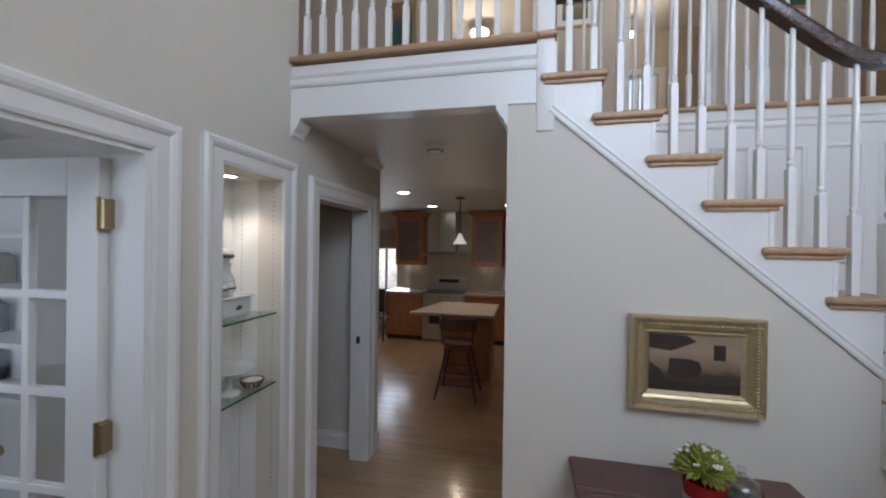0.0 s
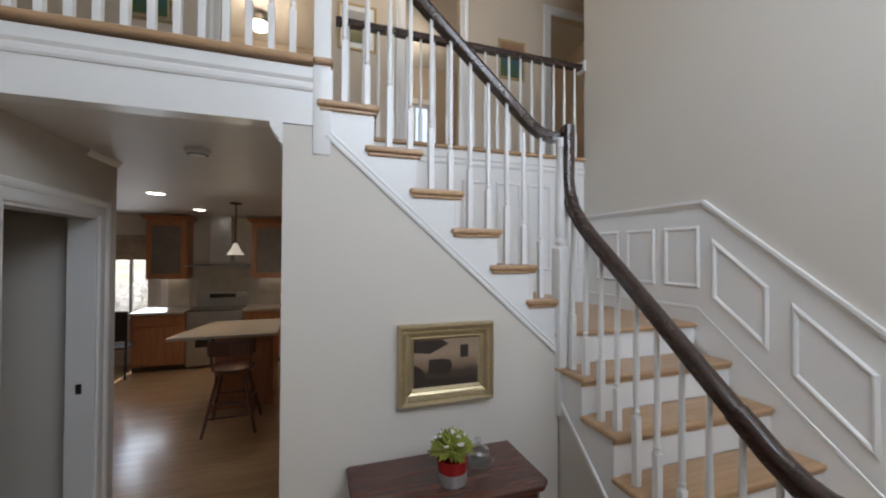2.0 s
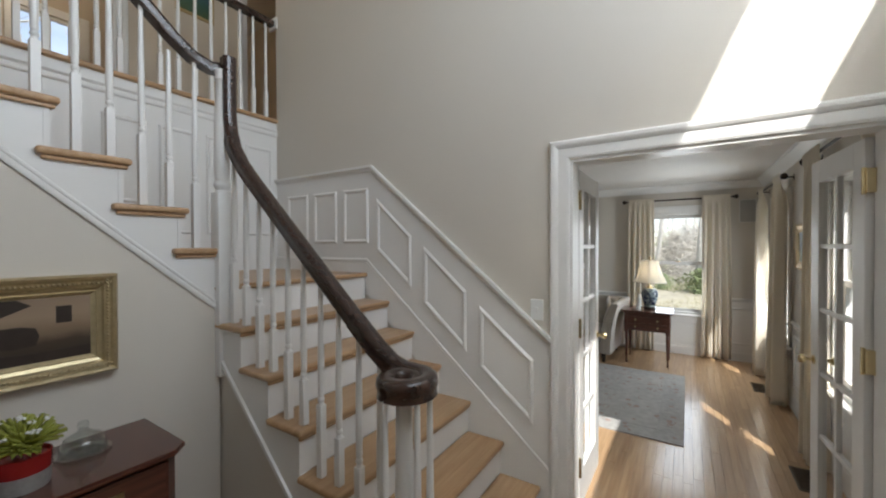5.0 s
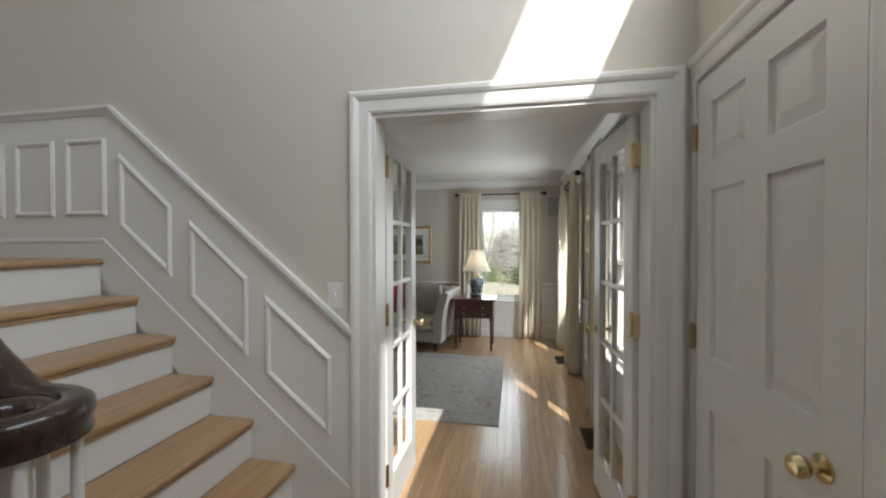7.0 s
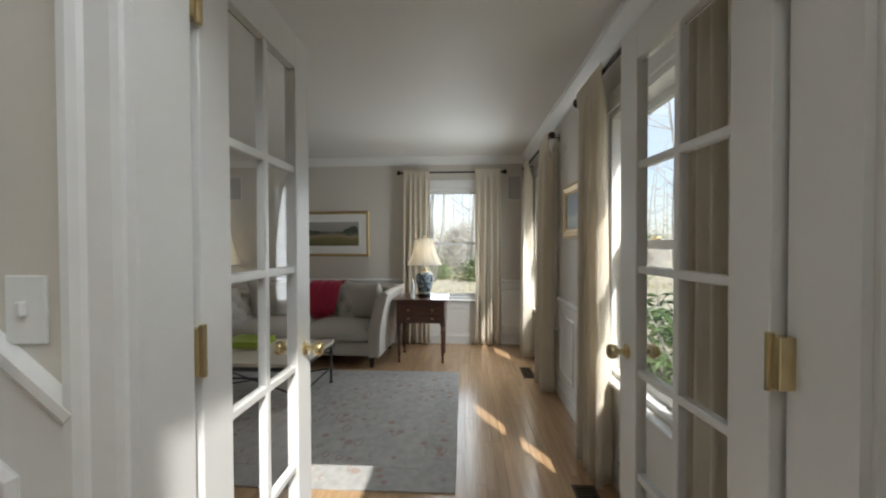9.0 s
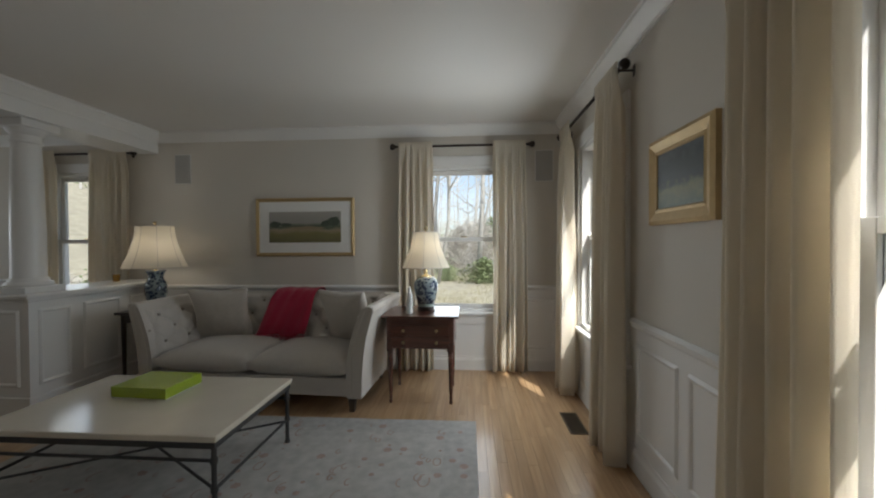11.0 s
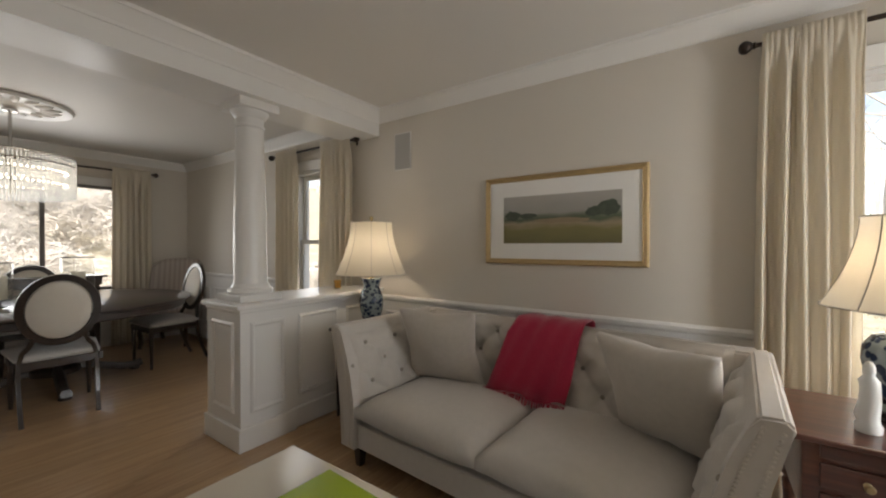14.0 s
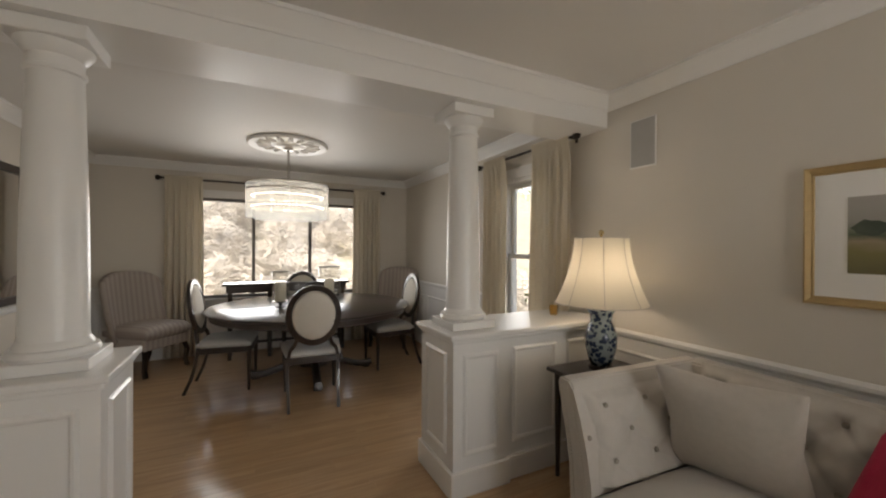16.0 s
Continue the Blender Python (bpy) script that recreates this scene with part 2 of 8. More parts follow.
def sweep(path, outline, closed=False, up=Vector((0, 0, 1)), scales=None):
    """A profile (side, up) carried along a path of points, mitred at the corners."""
    bm = bmesh.new()
    pts = [Vector(p) for p in path]
    n = len(pts)
    rings = []
    for i, p in enumerate(pts):
        a = pts[i - 1] if i or closed else None
        b = pts[(i + 1) % n] if i < n - 1 or closed else None
        d1 = (p - a).normalized() if a is not None else (b - p).normalized()
        d2 = (b - p).normalized() if b is not None else d1
        t = (d1 + d2)
        t = t.normalized() if t.length > 1e-6 else d1
        s = t.cross(up)
        s = s.normalized() if s.length > 1e-4 else Vector((1, 0, 0))
        u = s.cross(t).normalized()
        c = max(0.35, d1.dot(t))
        side = s
        stretch = 1 / c
        flat = d1.cross(d2)
        k = scales[i] if scales else 1.0
        ver = abs(flat.normalized().dot(u)) if flat.length > 1e-5 else 0
        rings.append([bm.verts.new(p + side * (o[0] * k * (1 + (stretch - 1) * ver)) + u * (o[1] * k * (1 + (stretch - 1) * (1 - ver) * (1 if flat.length > 1e-5 else 0)))) for o in outline])
    m = len(outline)
    for i in range(n if closed else n - 1):
        r1, r2 = rings[i], rings[(i + 1) % n]
        for j in range(m):
            bm.faces.new((r1[j], r1[(j + 1) % m], r2[(j + 1) % m], r2[j]))
    if not closed:
        bm.faces.new(rings[0])
        bm.faces.new(rings[-1])
    return bm


def tube(path, r, seg=8, closed=False):
    return sweep(path, [(r * math.cos(2 * math.pi * i / seg), r * math.sin(2 * math.pi * i / seg)) for i in range(seg)], closed)


def wall(name, axis, a, b, lo, hi, z0, z1, openings=(), mat=None):
    """A wall between a and b across its axis, from lo to hi along the other, with openings (from, to, bottom, top) through it."""
    us = sorted({lo, hi, *[o[0] for o in openings], *[o[1] for o in openings]})
    zs = sorted({z0, z1, *[o[2] for o in openings], *[o[3] for o in openings]})
    us, zs = [u for u in us if lo <= u <= hi], [z for z in zs if z0 <= z <= z1]
    solid = {}
    for i in range(len(us) - 1):
        for j in range(len(zs) - 1):
            u, z = (us[i] + us[i + 1]) / 2, (zs[j] + zs[j + 1]) / 2
            solid[i, j] = not any(o[0] < u < o[1] and o[2] < z < o[3] for o in openings)
    bm = bmesh.new()

    def quad(*ps):
        bm.faces.new([bm.verts.new((p[0], p[1], p[2]) if axis == "x" else (p[1], p[0], p[2])) for p in ps])
    for (i, j), s in solid.items():
        if not s:
            continue
        u0, u1, w0, w1 = us[i], us[i + 1], zs[j], zs[j + 1]
        quad((a, u0, w0), (a, u1, w0), (a, u1, w1), (a, u0, w1))
        quad((b, u0, w0), (b, u1, w0), (b, u1, w1), (b, u0, w1))
        if not solid.get((i - 1, j)):
            quad((a, u0, w0), (b, u0, w0), (b, u0, w1), (a, u0, w1))
        if not solid.get((i + 1, j)):
            quad((a, u1, w0), (b, u1, w0), (b, u1, w1), (a, u1, w1))
        if not solid.get((i, j - 1)):
            quad((a, u0, w0), (b, u0, w0), (b, u1, w0), (a, u1, w0))
        if not solid.get((i, j + 1)):
            quad((a, u0, w1), (b, u0, w1), (b, u1, w1), (a, u1, w1))
    bmesh.ops.remove_doubles(bm, verts=bm.verts, dist=1e-5)
    ob = part(name, bm, mat or WALL)
    return tagged(ob, kind="structure")


CASING = [(0, 0), (0.012, 0), (0.016, 0.012), (0.016, 0.055), (0.022, 0.062), (0.028, 0.075), (0.028, 0.09), (0.018, 0.1), (0, 0.1)]


def casing_x(name, x, out, y0, y1, z1, width=0.105, z0=0.0, four=False):
    """Moulded casing round an opening in a wall across x: out is +1 or -1, the side it stands on."""
    k = width / 0.1
    bm = bmesh.new()
    path = [(y0, z0), (y0, z1), (y1, z1), (y1, z0)]
    ring = []
    dirs = [(-1, 0), (-1, 1), (1, 1), (1, 0)]
    if four:
        dirs = [(-1, -1), (-1, 1), (1, 1), (1, -1)]
    for (y, z), (dy, dz) in zip(path, dirs):
        ring.append([bm.verts.new((x + out * c[0], y + dy * c[1] * k, z + dz * c[1] * k)) for c in CASING])
    m = len(CASING)
    n = 4 if four else 3
    for i in range(n):
        for j in range(m):
            bm.faces.new((ring[i][j], ring[i][(j + 1) % m], ring[(i + 1) % 4][(j + 1) % m], ring[(i + 1) % 4][j]))
    if not four:
        bm.faces.new(ring[0]), bm.faces.new(ring[3])
    return tagged(part(name, bm, TRIM), kind="structure")


def casing_y(name, y, out, x0, x1, z1, width=0.105, z0=0.0, four=False):
    ob = casing_x(name, y, out, x0, x1, z1, width, z0, four)
    ob.data.transform(Matrix(((0, 1, 0, 0), (1, 0, 0, 0), (0, 0, 1, 0), (0, 0, 0, 1))))
    ob.data.flip_normals()
    return ob


def run(name, path, outline, mat=None):
    """A moulding along a path: baseboard, rail or crown."""
    return tagged(part(name, sweep(path, outline), mat or TRIM), kind="structure")


BASE = [(0, 0), (0.016, 0), (0.016, 0.1), (0.008, 0.125), (0.008, 0.14), (0, 0.14)]
CROWN = [(0, 0), (0, -0.1), (0.012, -0.1), (0.02, -0.085), (0.055, -0.045), (0.075, -0.022), (0.085, -0.02), (0.085, 0)]
CAPR = [(0, 0), (0.012, 0), (0.018, 0.014), (0.03, 0.026), (0.03, 0.044), (0, 0.044)]


def frame_x(name, x, out, quad, parent, w=0.028):
    """A panel moulding on a wall across x: four corners (y, z), as one mitred frame."""
    cx = sum(q[0] for q in quad) / 4, sum(q[1] for q in quad) / 4
    bm = bmesh.new()
    prof = [(0, 0.0), (0, 0.004), (0.4, 0.014), (0.75, 0.012), (1, 0.005), (1, 0.0)]
    rings = []
    n = 4
    for i in range(4):
        p, a, b = Vector(quad[i]), Vector(quad[i - 1]), Vector(quad[(i + 1) % 4])
        d1, d2 = (p - a).normalized(), (b - p).normalized()
        n1, n2 = Vector((-d1.y, d1.x)), Vector((-d2.y, d2.x))
        if n1.dot(Vector(cx) - p) < 0:
            n1, n2 = -n1, -n2
        mit = (n1 + n2) / (1 + n1.dot(n2))
        rings.append([bm.verts.new((x + out * h, *(p + mit * (w * k)))) for k, h in prof])
    m = len(prof)
    for i in range(4):
        for j in range(m):
            bm.faces.new((rings[i][j], rings[i][(j + 1) % m], rings[(i + 1) % 4][(j + 1) % m], rings[(i + 1) % 4][j]))
    return part(name, bm, TRIM, parent)


SWAP = Matrix(((0, 1, 0, 0), (1, 0, 0, 0), (0, 0, 1, 0), (0, 0, 0, 1)))


def frame_y(name, y, out, quad, parent, w=0.028):
    ob = frame_x(name, y, out, quad, parent, w)
    ob.data.transform(SWAP)
    ob.data.flip_normals()
    return ob


# ---------- the large structure ----------
EX, EXB = 2.56, 2.69            # the wall between foyer and living room
WX = -1.18                      # west wall of the foyer
NY = 1.81                       # wall under the stair
SY = -1.07                      # front wall of the foyer
LS = -1.12                      # south wall of the living room
LE = 6.90                       # east wall
DN = 6.93                       # north wall of the dining room
H1, H2, UF = 2.44, 5.18, 2.744  # ceilings and upper floor

wall_west = wall("wall_west", "x", WX - 0.14, WX, SY, 3.1, 0, 2.47, [(0.1, 1.03, -0.1, 2.06), (1.337, 1.743, 0.14, 2.08), (2.09, 2.87, -0.1, 2.05)])
wall_upper_west = wall("wall_upper_west", "x", WX - 0.14, WX, SY, NY + 0.06, 2.47, H2)
wall_south = wall("wall_south", "y", SY - 0.16, SY, -1.32, EX, 0, H2, [(0.0, 2.3, 2.958, 4.345), (1.79, 2.52, -0.1, 2.072)])
# unseen block behind the closed door, added to stop daylight leaking through its gaps
tagged(part("door_light_block", bx(1.79, 2.52, SY - 0.16, SY - 0.05, 0, 2.072), WALL), kind="structure")
wall_east = wall("wall_foyer_east", "x", EX, EXB, SY, 2.95, 0, H2, [(-0.927, 0.284, -0.1, 2.05)])
tagged(wall_south, "plain cream painted front wall")
wall_stair = part("wall_stair", prism([(-0.03, 0), (1.46, 0), (1.46, 1.26), (0.19, 2.372), (0.19, 2.42), (-0.03, 2.42)], "y", NY, NY + 0.11), WALL)
tagged(wall_stair, kind="structure")
wall_living_south = wall("wall_living_south", "y", LS - 0.16, LS, EXB, LE + 0.16, 0, H1 + 0.1, [(3.28, 4.14, 0.58, 2.04), (5.42, 6.28, 0.58, 2.04)])
wall_living_east = wall("wall_living_east", "x", LE, LE + 0.16, LS, DN + 0.16, 0, H1 + 0.1, [(-0.58, 0.28, 0.58, 2.04), (3.56, 4.30, 0.58, 2.04)])
wall_living_west = wall("wall_living_west", "x", EXB - 0.01, EXB + 0.0, 2.95, 3.45, 0, H1 + 0.1)
wall_dining_west = wall("wall_dining_west", "x", 2.9, 3.0, 3.4, DN + 0.16, 0, H1 + 0.1)
wall_dining_jog = wall("wall_dining_jog", "y", 3.4, 3.5, EXB - 0.01, 2.9, 0, H1 + 0.1)
wall_dining_north = wall("wall_dining_north", "y", DN, DN + 0.16, 3.0, LE, 0, H1 + 0.1, [(3.97, 6.16, 0.72, 2.02)])
floor = tagged(part("floor", bx(-4.6, WX - 0.04, -3.1, SY - 0.16, -0.2, -0.021, bm=bx(-4.6, LE + 0.16, SY - 0.16, 7.6, -0.2, -0.021)), material("subfloor", (0.2, 0.12, 0.06), 0.6)), kind="structure")
ceiling_living = tagged(part("ceiling_living", bx(EXB, LE, LS, DN, H1, H1 + 0.1), CEIL), kind="structure")
ceiling_foyer = tagged(part("ceiling_foyer", bx(-2.8, 4.2, SY - 0.16, 8.2, H2, H2 + 0.1), CEIL), kind="structure")
# ceiling of passage and kitchen, which carries the upper hall's floor
ceiling_kitchen = tagged(part("ceiling_kitchen", bx(-4.4, -0.03, NY + 0.1, 7.6, H1, H1 + 0.05), CEIL), kind="structure")
ceiling_kitchen_b = tagged(part("ceiling_kitchen_east", bx(-0.03, 2.4, 3.07, 7.6, H1, H1 + 0.05), CEIL), kind="structure")
floor_upper = tagged(part("floor_upper", bx(-2.8, 0.17, NY + 0.06, 2.95, 2.56, UF - 0.02), TRIM), kind="structure")
floor_upper_b = tagged(part("floor_upper_hall", bx(-2.8, 4.2, 2.96, 8.0, 2.56, UF - 0.02), material("hall_carpet", (0.45, 0.40, 0.33), 0.95, bump=0.3)), kind="structure")

# study, closet and passage shells beyond the openings
wall_study_south = wall("wall_study_south", "y", -3.1, -3.0, -4.5, WX - 0.14, 0, H1 + 0.1)
wall_study_west = wall("wall_study_west", "x", -4.6, -4.5, -3.1, 7.6, 0, H1 + 0.1)
wall_study_north = wall("wall_study_north", "y", 1.9, 2.0, -4.5, WX - 0.14, 0, H1 + 0.1)
wall_study_east = wall("wall_study_east", "x", WX - 0.14, WX - 0.04, -3.1, SY - 0.16, 0, H1 + 0.1)
ceiling_study = tagged(part("ceiling_study", bx(-4.5, WX - 0.14, -3.0, 2.0, H1, H1 + 0.05), CEIL), kind="structure")
wall_closet_west = wall("wall_closet_west", "x", -2.5, -2.4, 2.0, 3.1, 0, H1)
wall_passage_end = wall("wall_passage_end", "y", 3.0, 3.1, -2.5, WX - 0.14, 0, H1)
wall_kitchen_north = wall("wall_kitchen_north", "y", 7.4, 7.55, -4.5, 2.4, 0, H1, [(-3.6, -2.32, 0.75, 1.95)])
wall_passage_east = wall("wall_passage_east", "x", -0.03, 0.09, NY + 0.11, 3.2, 0, H1)
wall_kitchen_south = wall("wall_kitchen_south", "y", 3.1, 3.2, 0.09, 2.4, 0, H1)
wall_kitchen_east = wall("wall_kitchen_east", "x", 2.3, 2.4, 3.2, 7.5, 0, H1)

# upper hall walls
wall_hall_north = wall("wall_hall_north", "y", 3.95, 4.05, -2.8, 4.2, UF, H2, [(-0.75, 0.10, UF - 0.1, 4.80), (1.02, 1.66, UF - 0.1, 4.80), (2.86, 3.55, UF - 0.1, 4.80)], HALLWALL)
wall_hall_west = wall("wall_hall_west", "x", -2.8, -2.7, NY, 8.0, UF - 0.2, H2, (), HALLWALL)
wall_hall_south = wall("wall_hall_south", "y", NY - 0.06, NY + 0.06, -2.7, WX - 0.14, UF - 0.2, H2, (), HALLWALL)
wall_hall_south_b = wall("wall_hall_south_east", "y", 2.85, 2.95, EXB, 4.2, UF - 0.2, H2, (), HALLWALL)
wall_hall_east = wall("wall_hall_east", "x", 4.1, 4.2, 2.95, 8.0, UF - 0.2, H2, (), HALLWALL)
wall_hall_rooms = wall("wall_hall_rooms_north", "y", 6.5, 6.6, -2.7, 4.1, UF - 0.2, H2, [(1.5, 2.06, 3.3, 4.5)], HALLWALL)
wall_room_1 = wall("wall_hall_rooms_between", "x", 0.3, 0.4, 4.05, 6.5, UF, H2, (), HALLWALL)

# balcony face over the passage
header = tagged(part("header", bx(WX, 0.19, NY, NY + 0.10, 2.425, 2.70), TRIM), kind="structure")
header_moulding = run("header_moulding", [(0.10, NY, 2.585), (WX, NY, 2.585)], [(0, 0), (-0.008, 0), (-0.014, 0.012), (-0.014, 0.03), (-0.008, 0.04), (-0.02, 0.055), (0, 0.06)])

# ---------- trim ----------
casing_x("casing_french_door", EX, -1, -0.927, 0.284, 2.05)
casing_x("casing_french_door_living", EXB, 1, -0.927, 0.284, 2.05)
casing_x("casing_study_door", WX, 1, 0.1, 1.03, 2.06)
casing_x("casing_niche", WX, 1, 1.337, 1.743, 2.08, z0=0.14, four=True)
casing_x("casing_closet", WX, 1, 2.09, 2.87, 2.05)
for nm, x0, x1, y0, y1, z in (("jamb_french_door", EX - 0.002, EXB + 0.002, -0.927, 0.284, 2.05), ("jamb_study_door", WX - 0.142, WX + 0.002, 0.1, 1.03, 2.06), ("jamb_closet", WX - 0.142, WX + 0.002, 2.09, 2.87, 2.05)):
    b = bx(x0, x1, y0, y0 + 0.018, 0, z)
    bx(x0, x1, y1 - 0.018, y1, 0, z, bm=b)
    bx(x0, x1, y0 + 0.018, y1 - 0.018, z - 0.018, z, bm=b)
    tagged(part(nm, b, TRIM), kind="structure")

# wainscot on the stair wall
trim_cap = run("trim_stair_cap", [(EX, 0.39, 1.0), (EX, 1.766, 2.145), (EX, 2.95, 2.145)], [(-a, b) for a, b in CAPR])
trim_skirt = tagged(part("trim_stair_skirt", prism([(0.39, 0), (0.39, 0.27), (1.806, 1.455), (2.95, 1.455), (2.95, 1.3), (1.85, 1.3), (0.55, 0)], "x", EX - 0.014, EX), TRIM), kind="structure")
run("trim_skirt_cap", [(EX - 0.012, 0.39, 0.27), (EX - 0.012, 1.806, 1.455), (EX - 0.012, 2.95, 1.455)], [(0, 0), (-0.006, 0.004), (-0.006, 0.02), (0, 0.026)])
wains = tagged(part("wainscot_stair", prism([(0.39, 0), (0.39, 1.0), (1.766, 2.145), (2.945, 2.145), (2.945, 1.2), (1.8, 1.2), (0.5, 0)], "x", EX - 0.003, EX), TRIM), kind="structure")
for q in ([(1.705, 1.547), (1.705, 1.933), (1.38, 1.647), (1.38, 1.28)], [(1.27, 1.18), (1.27, 1.572), (0.935, 1.281), (0.935, 0.891)], [(0.84, 0.813), (0.84, 1.199), (0.49, 0.91), (0.49, 0.528)],
          [(2.06, 1.6), (2.06, 2.02), (1.79, 2.02), (1.79, 1.6)], [(2.42, 1.6), (2.42, 2.02), (2.14, 2.02), (2.14, 1.6)], [(2.78, 1.6), (2.78, 2.02), (2.50, 2.02), (2.50, 1.6)]):
    frame_x("panel_moulding", EX - 0.003, -1, q, wains)

# ---------- stair ----------
RISE, GO = 0.196, 0.225
stair = thing("staircase", "white-painted staircase with oak treads and a landing", "staircase", at=(2.0, 1.2, 0))
stair.matrix_world = Matrix.Identity(4)


def tread(x0, x1, y0, y1, z):
    """A bull-nosed oak tread."""
    return bx(x0, x1, y0, y1, z - 0.03, z, 0.012, seg=3)


for i in range(6):                       # lower flight
    z, yf = RISE * (i + 1), 0.441 + GO * i
    part("tread", tread(1.437, EX - 0.015, yf, yf + GO + 0.03, z), TREADX, stair)
    part("cove", bx(1.447, EX - 0.015, yf + 0.012, yf + 0.03, z - 0.047, z - 0.03, 0.006), TREADX, stair)
    part("riser", bx(1.453, EX - 0.015, yf + 0.027, yf + 0.045, z - RISE, z - 0.03), TRIM, stair)
landing = part("landing", bx(1.437, EX - 0.015, 1.79, 2.94, 7 * RISE - 0.03, 7 * RISE, 0.012, seg=3), TREADX, stair)
part("riser", bx(1.453, EX - 0.015, 1.818, 1.835, 6 * RISE, 7 * RISE - 0.03), TRIM, stair)
for i in range(6):                       # upper flight
    z, xf = RISE * (8 + i), 1.537 - GO * i
    b = bx(xf - GO - 0.07, xf, 1.775, 2.94, z - 0.03, z, 0.012, seg=3)
    part("tread", b, TREAD, stair)
    part("cove", bx(xf - GO - 0.055, xf - 0.012, 1.79, 1.81, z - 0.047, z - 0.03, 0.006), TREAD, stair)
    part("riser", bx(xf - 0.045, xf - 0.027, 1.803, 2.94, z - RISE, z - 0.03), TRIM, stair)
part("riser", bx(0.145, 0.16, 1.815, 2.94, UF - RISE, UF - 0.03), TRIM, stair)
part("nosing", bx(0.10, 0.19, 1.775, 2.94, UF - 0.03, UF, 0.012, seg=3), TREAD, stair)
# stringers: white saw-tooth faces, and the sloped moulding below
pts = [(1.46, 7 * RISE - 0.12)]
for i in range(6):
    xf = 1.507 - GO * i
    pts += [(min(xf, 1.46), RISE * (8 + i) - 0.031)] if i == 0 else [(xf, RISE * (7 + i) - 0.031), (xf, RISE * (8 + i) - 0.031)]
pts += [(0.157, RISE * 13 - 0.031), (0.157, UF - 0.031), (0.157, 2.40), (0.19, 2.372), (1.46, 1.262)]
part("stringer", prism(pts, "y", NY - 0.004, NY + 0.10), TRIM, stair)
part("stringer_moulding", sweep([(0.17, NY - 0.004, 2.395), (1.45, NY - 0.004, 1.268)], [(0, -0.022), (0.006, -0.022), (0.009, -0.014), (0.009, -0.004), (0.004, 0.0), (0.009, 0.006), (0.009, 0.014), (0, 0.018)]), TRIM, stair)
pts = [(0.471, 0.0)]
for i in range(7):
    yf = 0.471 + GO * i
    pts += [(yf, RISE * i if i else 0.0), (yf, RISE * (i + 1) - 0.031)] if i else [(yf, RISE - 0.031)]
pts += [(2.94, 7 * RISE - 0.031), (2.94, 7 * RISE - 0.2), (1.95, 7 * RISE - 0.2), (0.72, 0.0)]
part("stringer", prism(pts, "x", 1.456, 1.49), TRIM, stair)
part("stringer_moulding", sweep([(1.456, 0.70, 0.0), (1.456, 1.80, 1.0)], [(0, -0.014), (-0.01, -0.01), (-0.01, 0.01), (0, 0.014)]), TRIM, stair)
wall_under = tagged(part("wall_under_stair", prism([(0.6, 0), (NY + 0.11, 0), (NY + 0.11, 1.25), (1.92, 1.18)], "x", 1.47, 1.56), WALL), kind="structure")
# wall below the upper hall, panelled, with its nosing
wall_hall_face = tagged(part("wall_hall_face", bx(0.17, EX, 2.95, 3.05, 0.0, UF - 0.03), TRIM), kind="structure")
run("header_moulding", [(EX, 2.95, 2.585), (0.2, 2.95, 2.585)], [(0, 0), (-0.008, 0), (-0.014, 0.012), (-0.014, 0.03), (-0.008, 0.04), (-0.02, 0.055), (0, 0.06)])
for x0 in (1.30, 1.62, 1.94, 2.26):
    zb = max(1.6, 1.372 + 0.20 + max(0, (1.537 - x0) / GO * RISE) + 0.1)
    frame_y("panel_moulding", 2.95, -1, [(x0, zb), (x0, 2.46), (x0 + 0.25, 2.46), (x0 + 0.25, zb)], wall_hall_face)
ledge = tagged(part("trim_hall_nosing", bx(0.19, EX, 2.915, 3.05, UF - 0.032, UF, 0.012, seg=3), TREADX), kind="structure")
ledge2 = tagged(part("trim_balcony_nosing", bx(WX, 0.10, NY - 0.035, NY + 0.14, UF - 0.032, UF, 0.012, seg=3), TREADX), kind="structure")

# ---------- balustrades ----------
BAL = {}


def baluster_mesh(h, base):
    """A turned baluster: square foot, vase and tapered shaft, with its top at height h."""
    key = (round(h, 3), round(base, 3))
    if key in BAL:
        return BAL[key]
    s = 0.0155
    b = bx(-s, s, -s, s, 0, base, 0.002, seg=1)
    prof = [(0.0145, base), (0.0105, base + 0.012), (0.0145, base + 0.02), (0.0145, base + 0.027), (0.010, base + 0.035), (0.0135, base + 0.045), (0.0125, base + 0.075), (0.0145, base + 0.12), (0.0135, base + 0.25), (0.0095, h)]
    merge(b, lathe(prof, 10))
    me = mesh_of("baluster", b, TRIM)
    me.shade_smooth()
    me.set_sharp_from_angle(angle=radians(40))
    BAL[key] = me
    return me


def baluster(parent, x, y, z, top, base):
    ob = new("baluster", baluster_mesh(top - z, base))
    ob.parent = parent
    ob.location = (x, y, z)


HAND = [(-0.030, -0.028), (0.030, -0.028), (0.026, -0.012), (0.033, 0.004), (0.030, 0.022), (0.016, 0.031), (-0.016, 0.031), (-0.030, 0.022), (-0.033, 0.004), (-0.026, -0.012)]
RX, RY = 1.50, 1.86
balustrade = thing("stair_balustrade", "white turned balusters under a dark wooden handrail with a scrolled end", "balustrade")


def lower_rail(y):
    return 1.12 + (y - 0.62) * (RISE / GO)


def upper_rail(x):
    return 2.50 + (1.42 - x) * (RISE / GO)


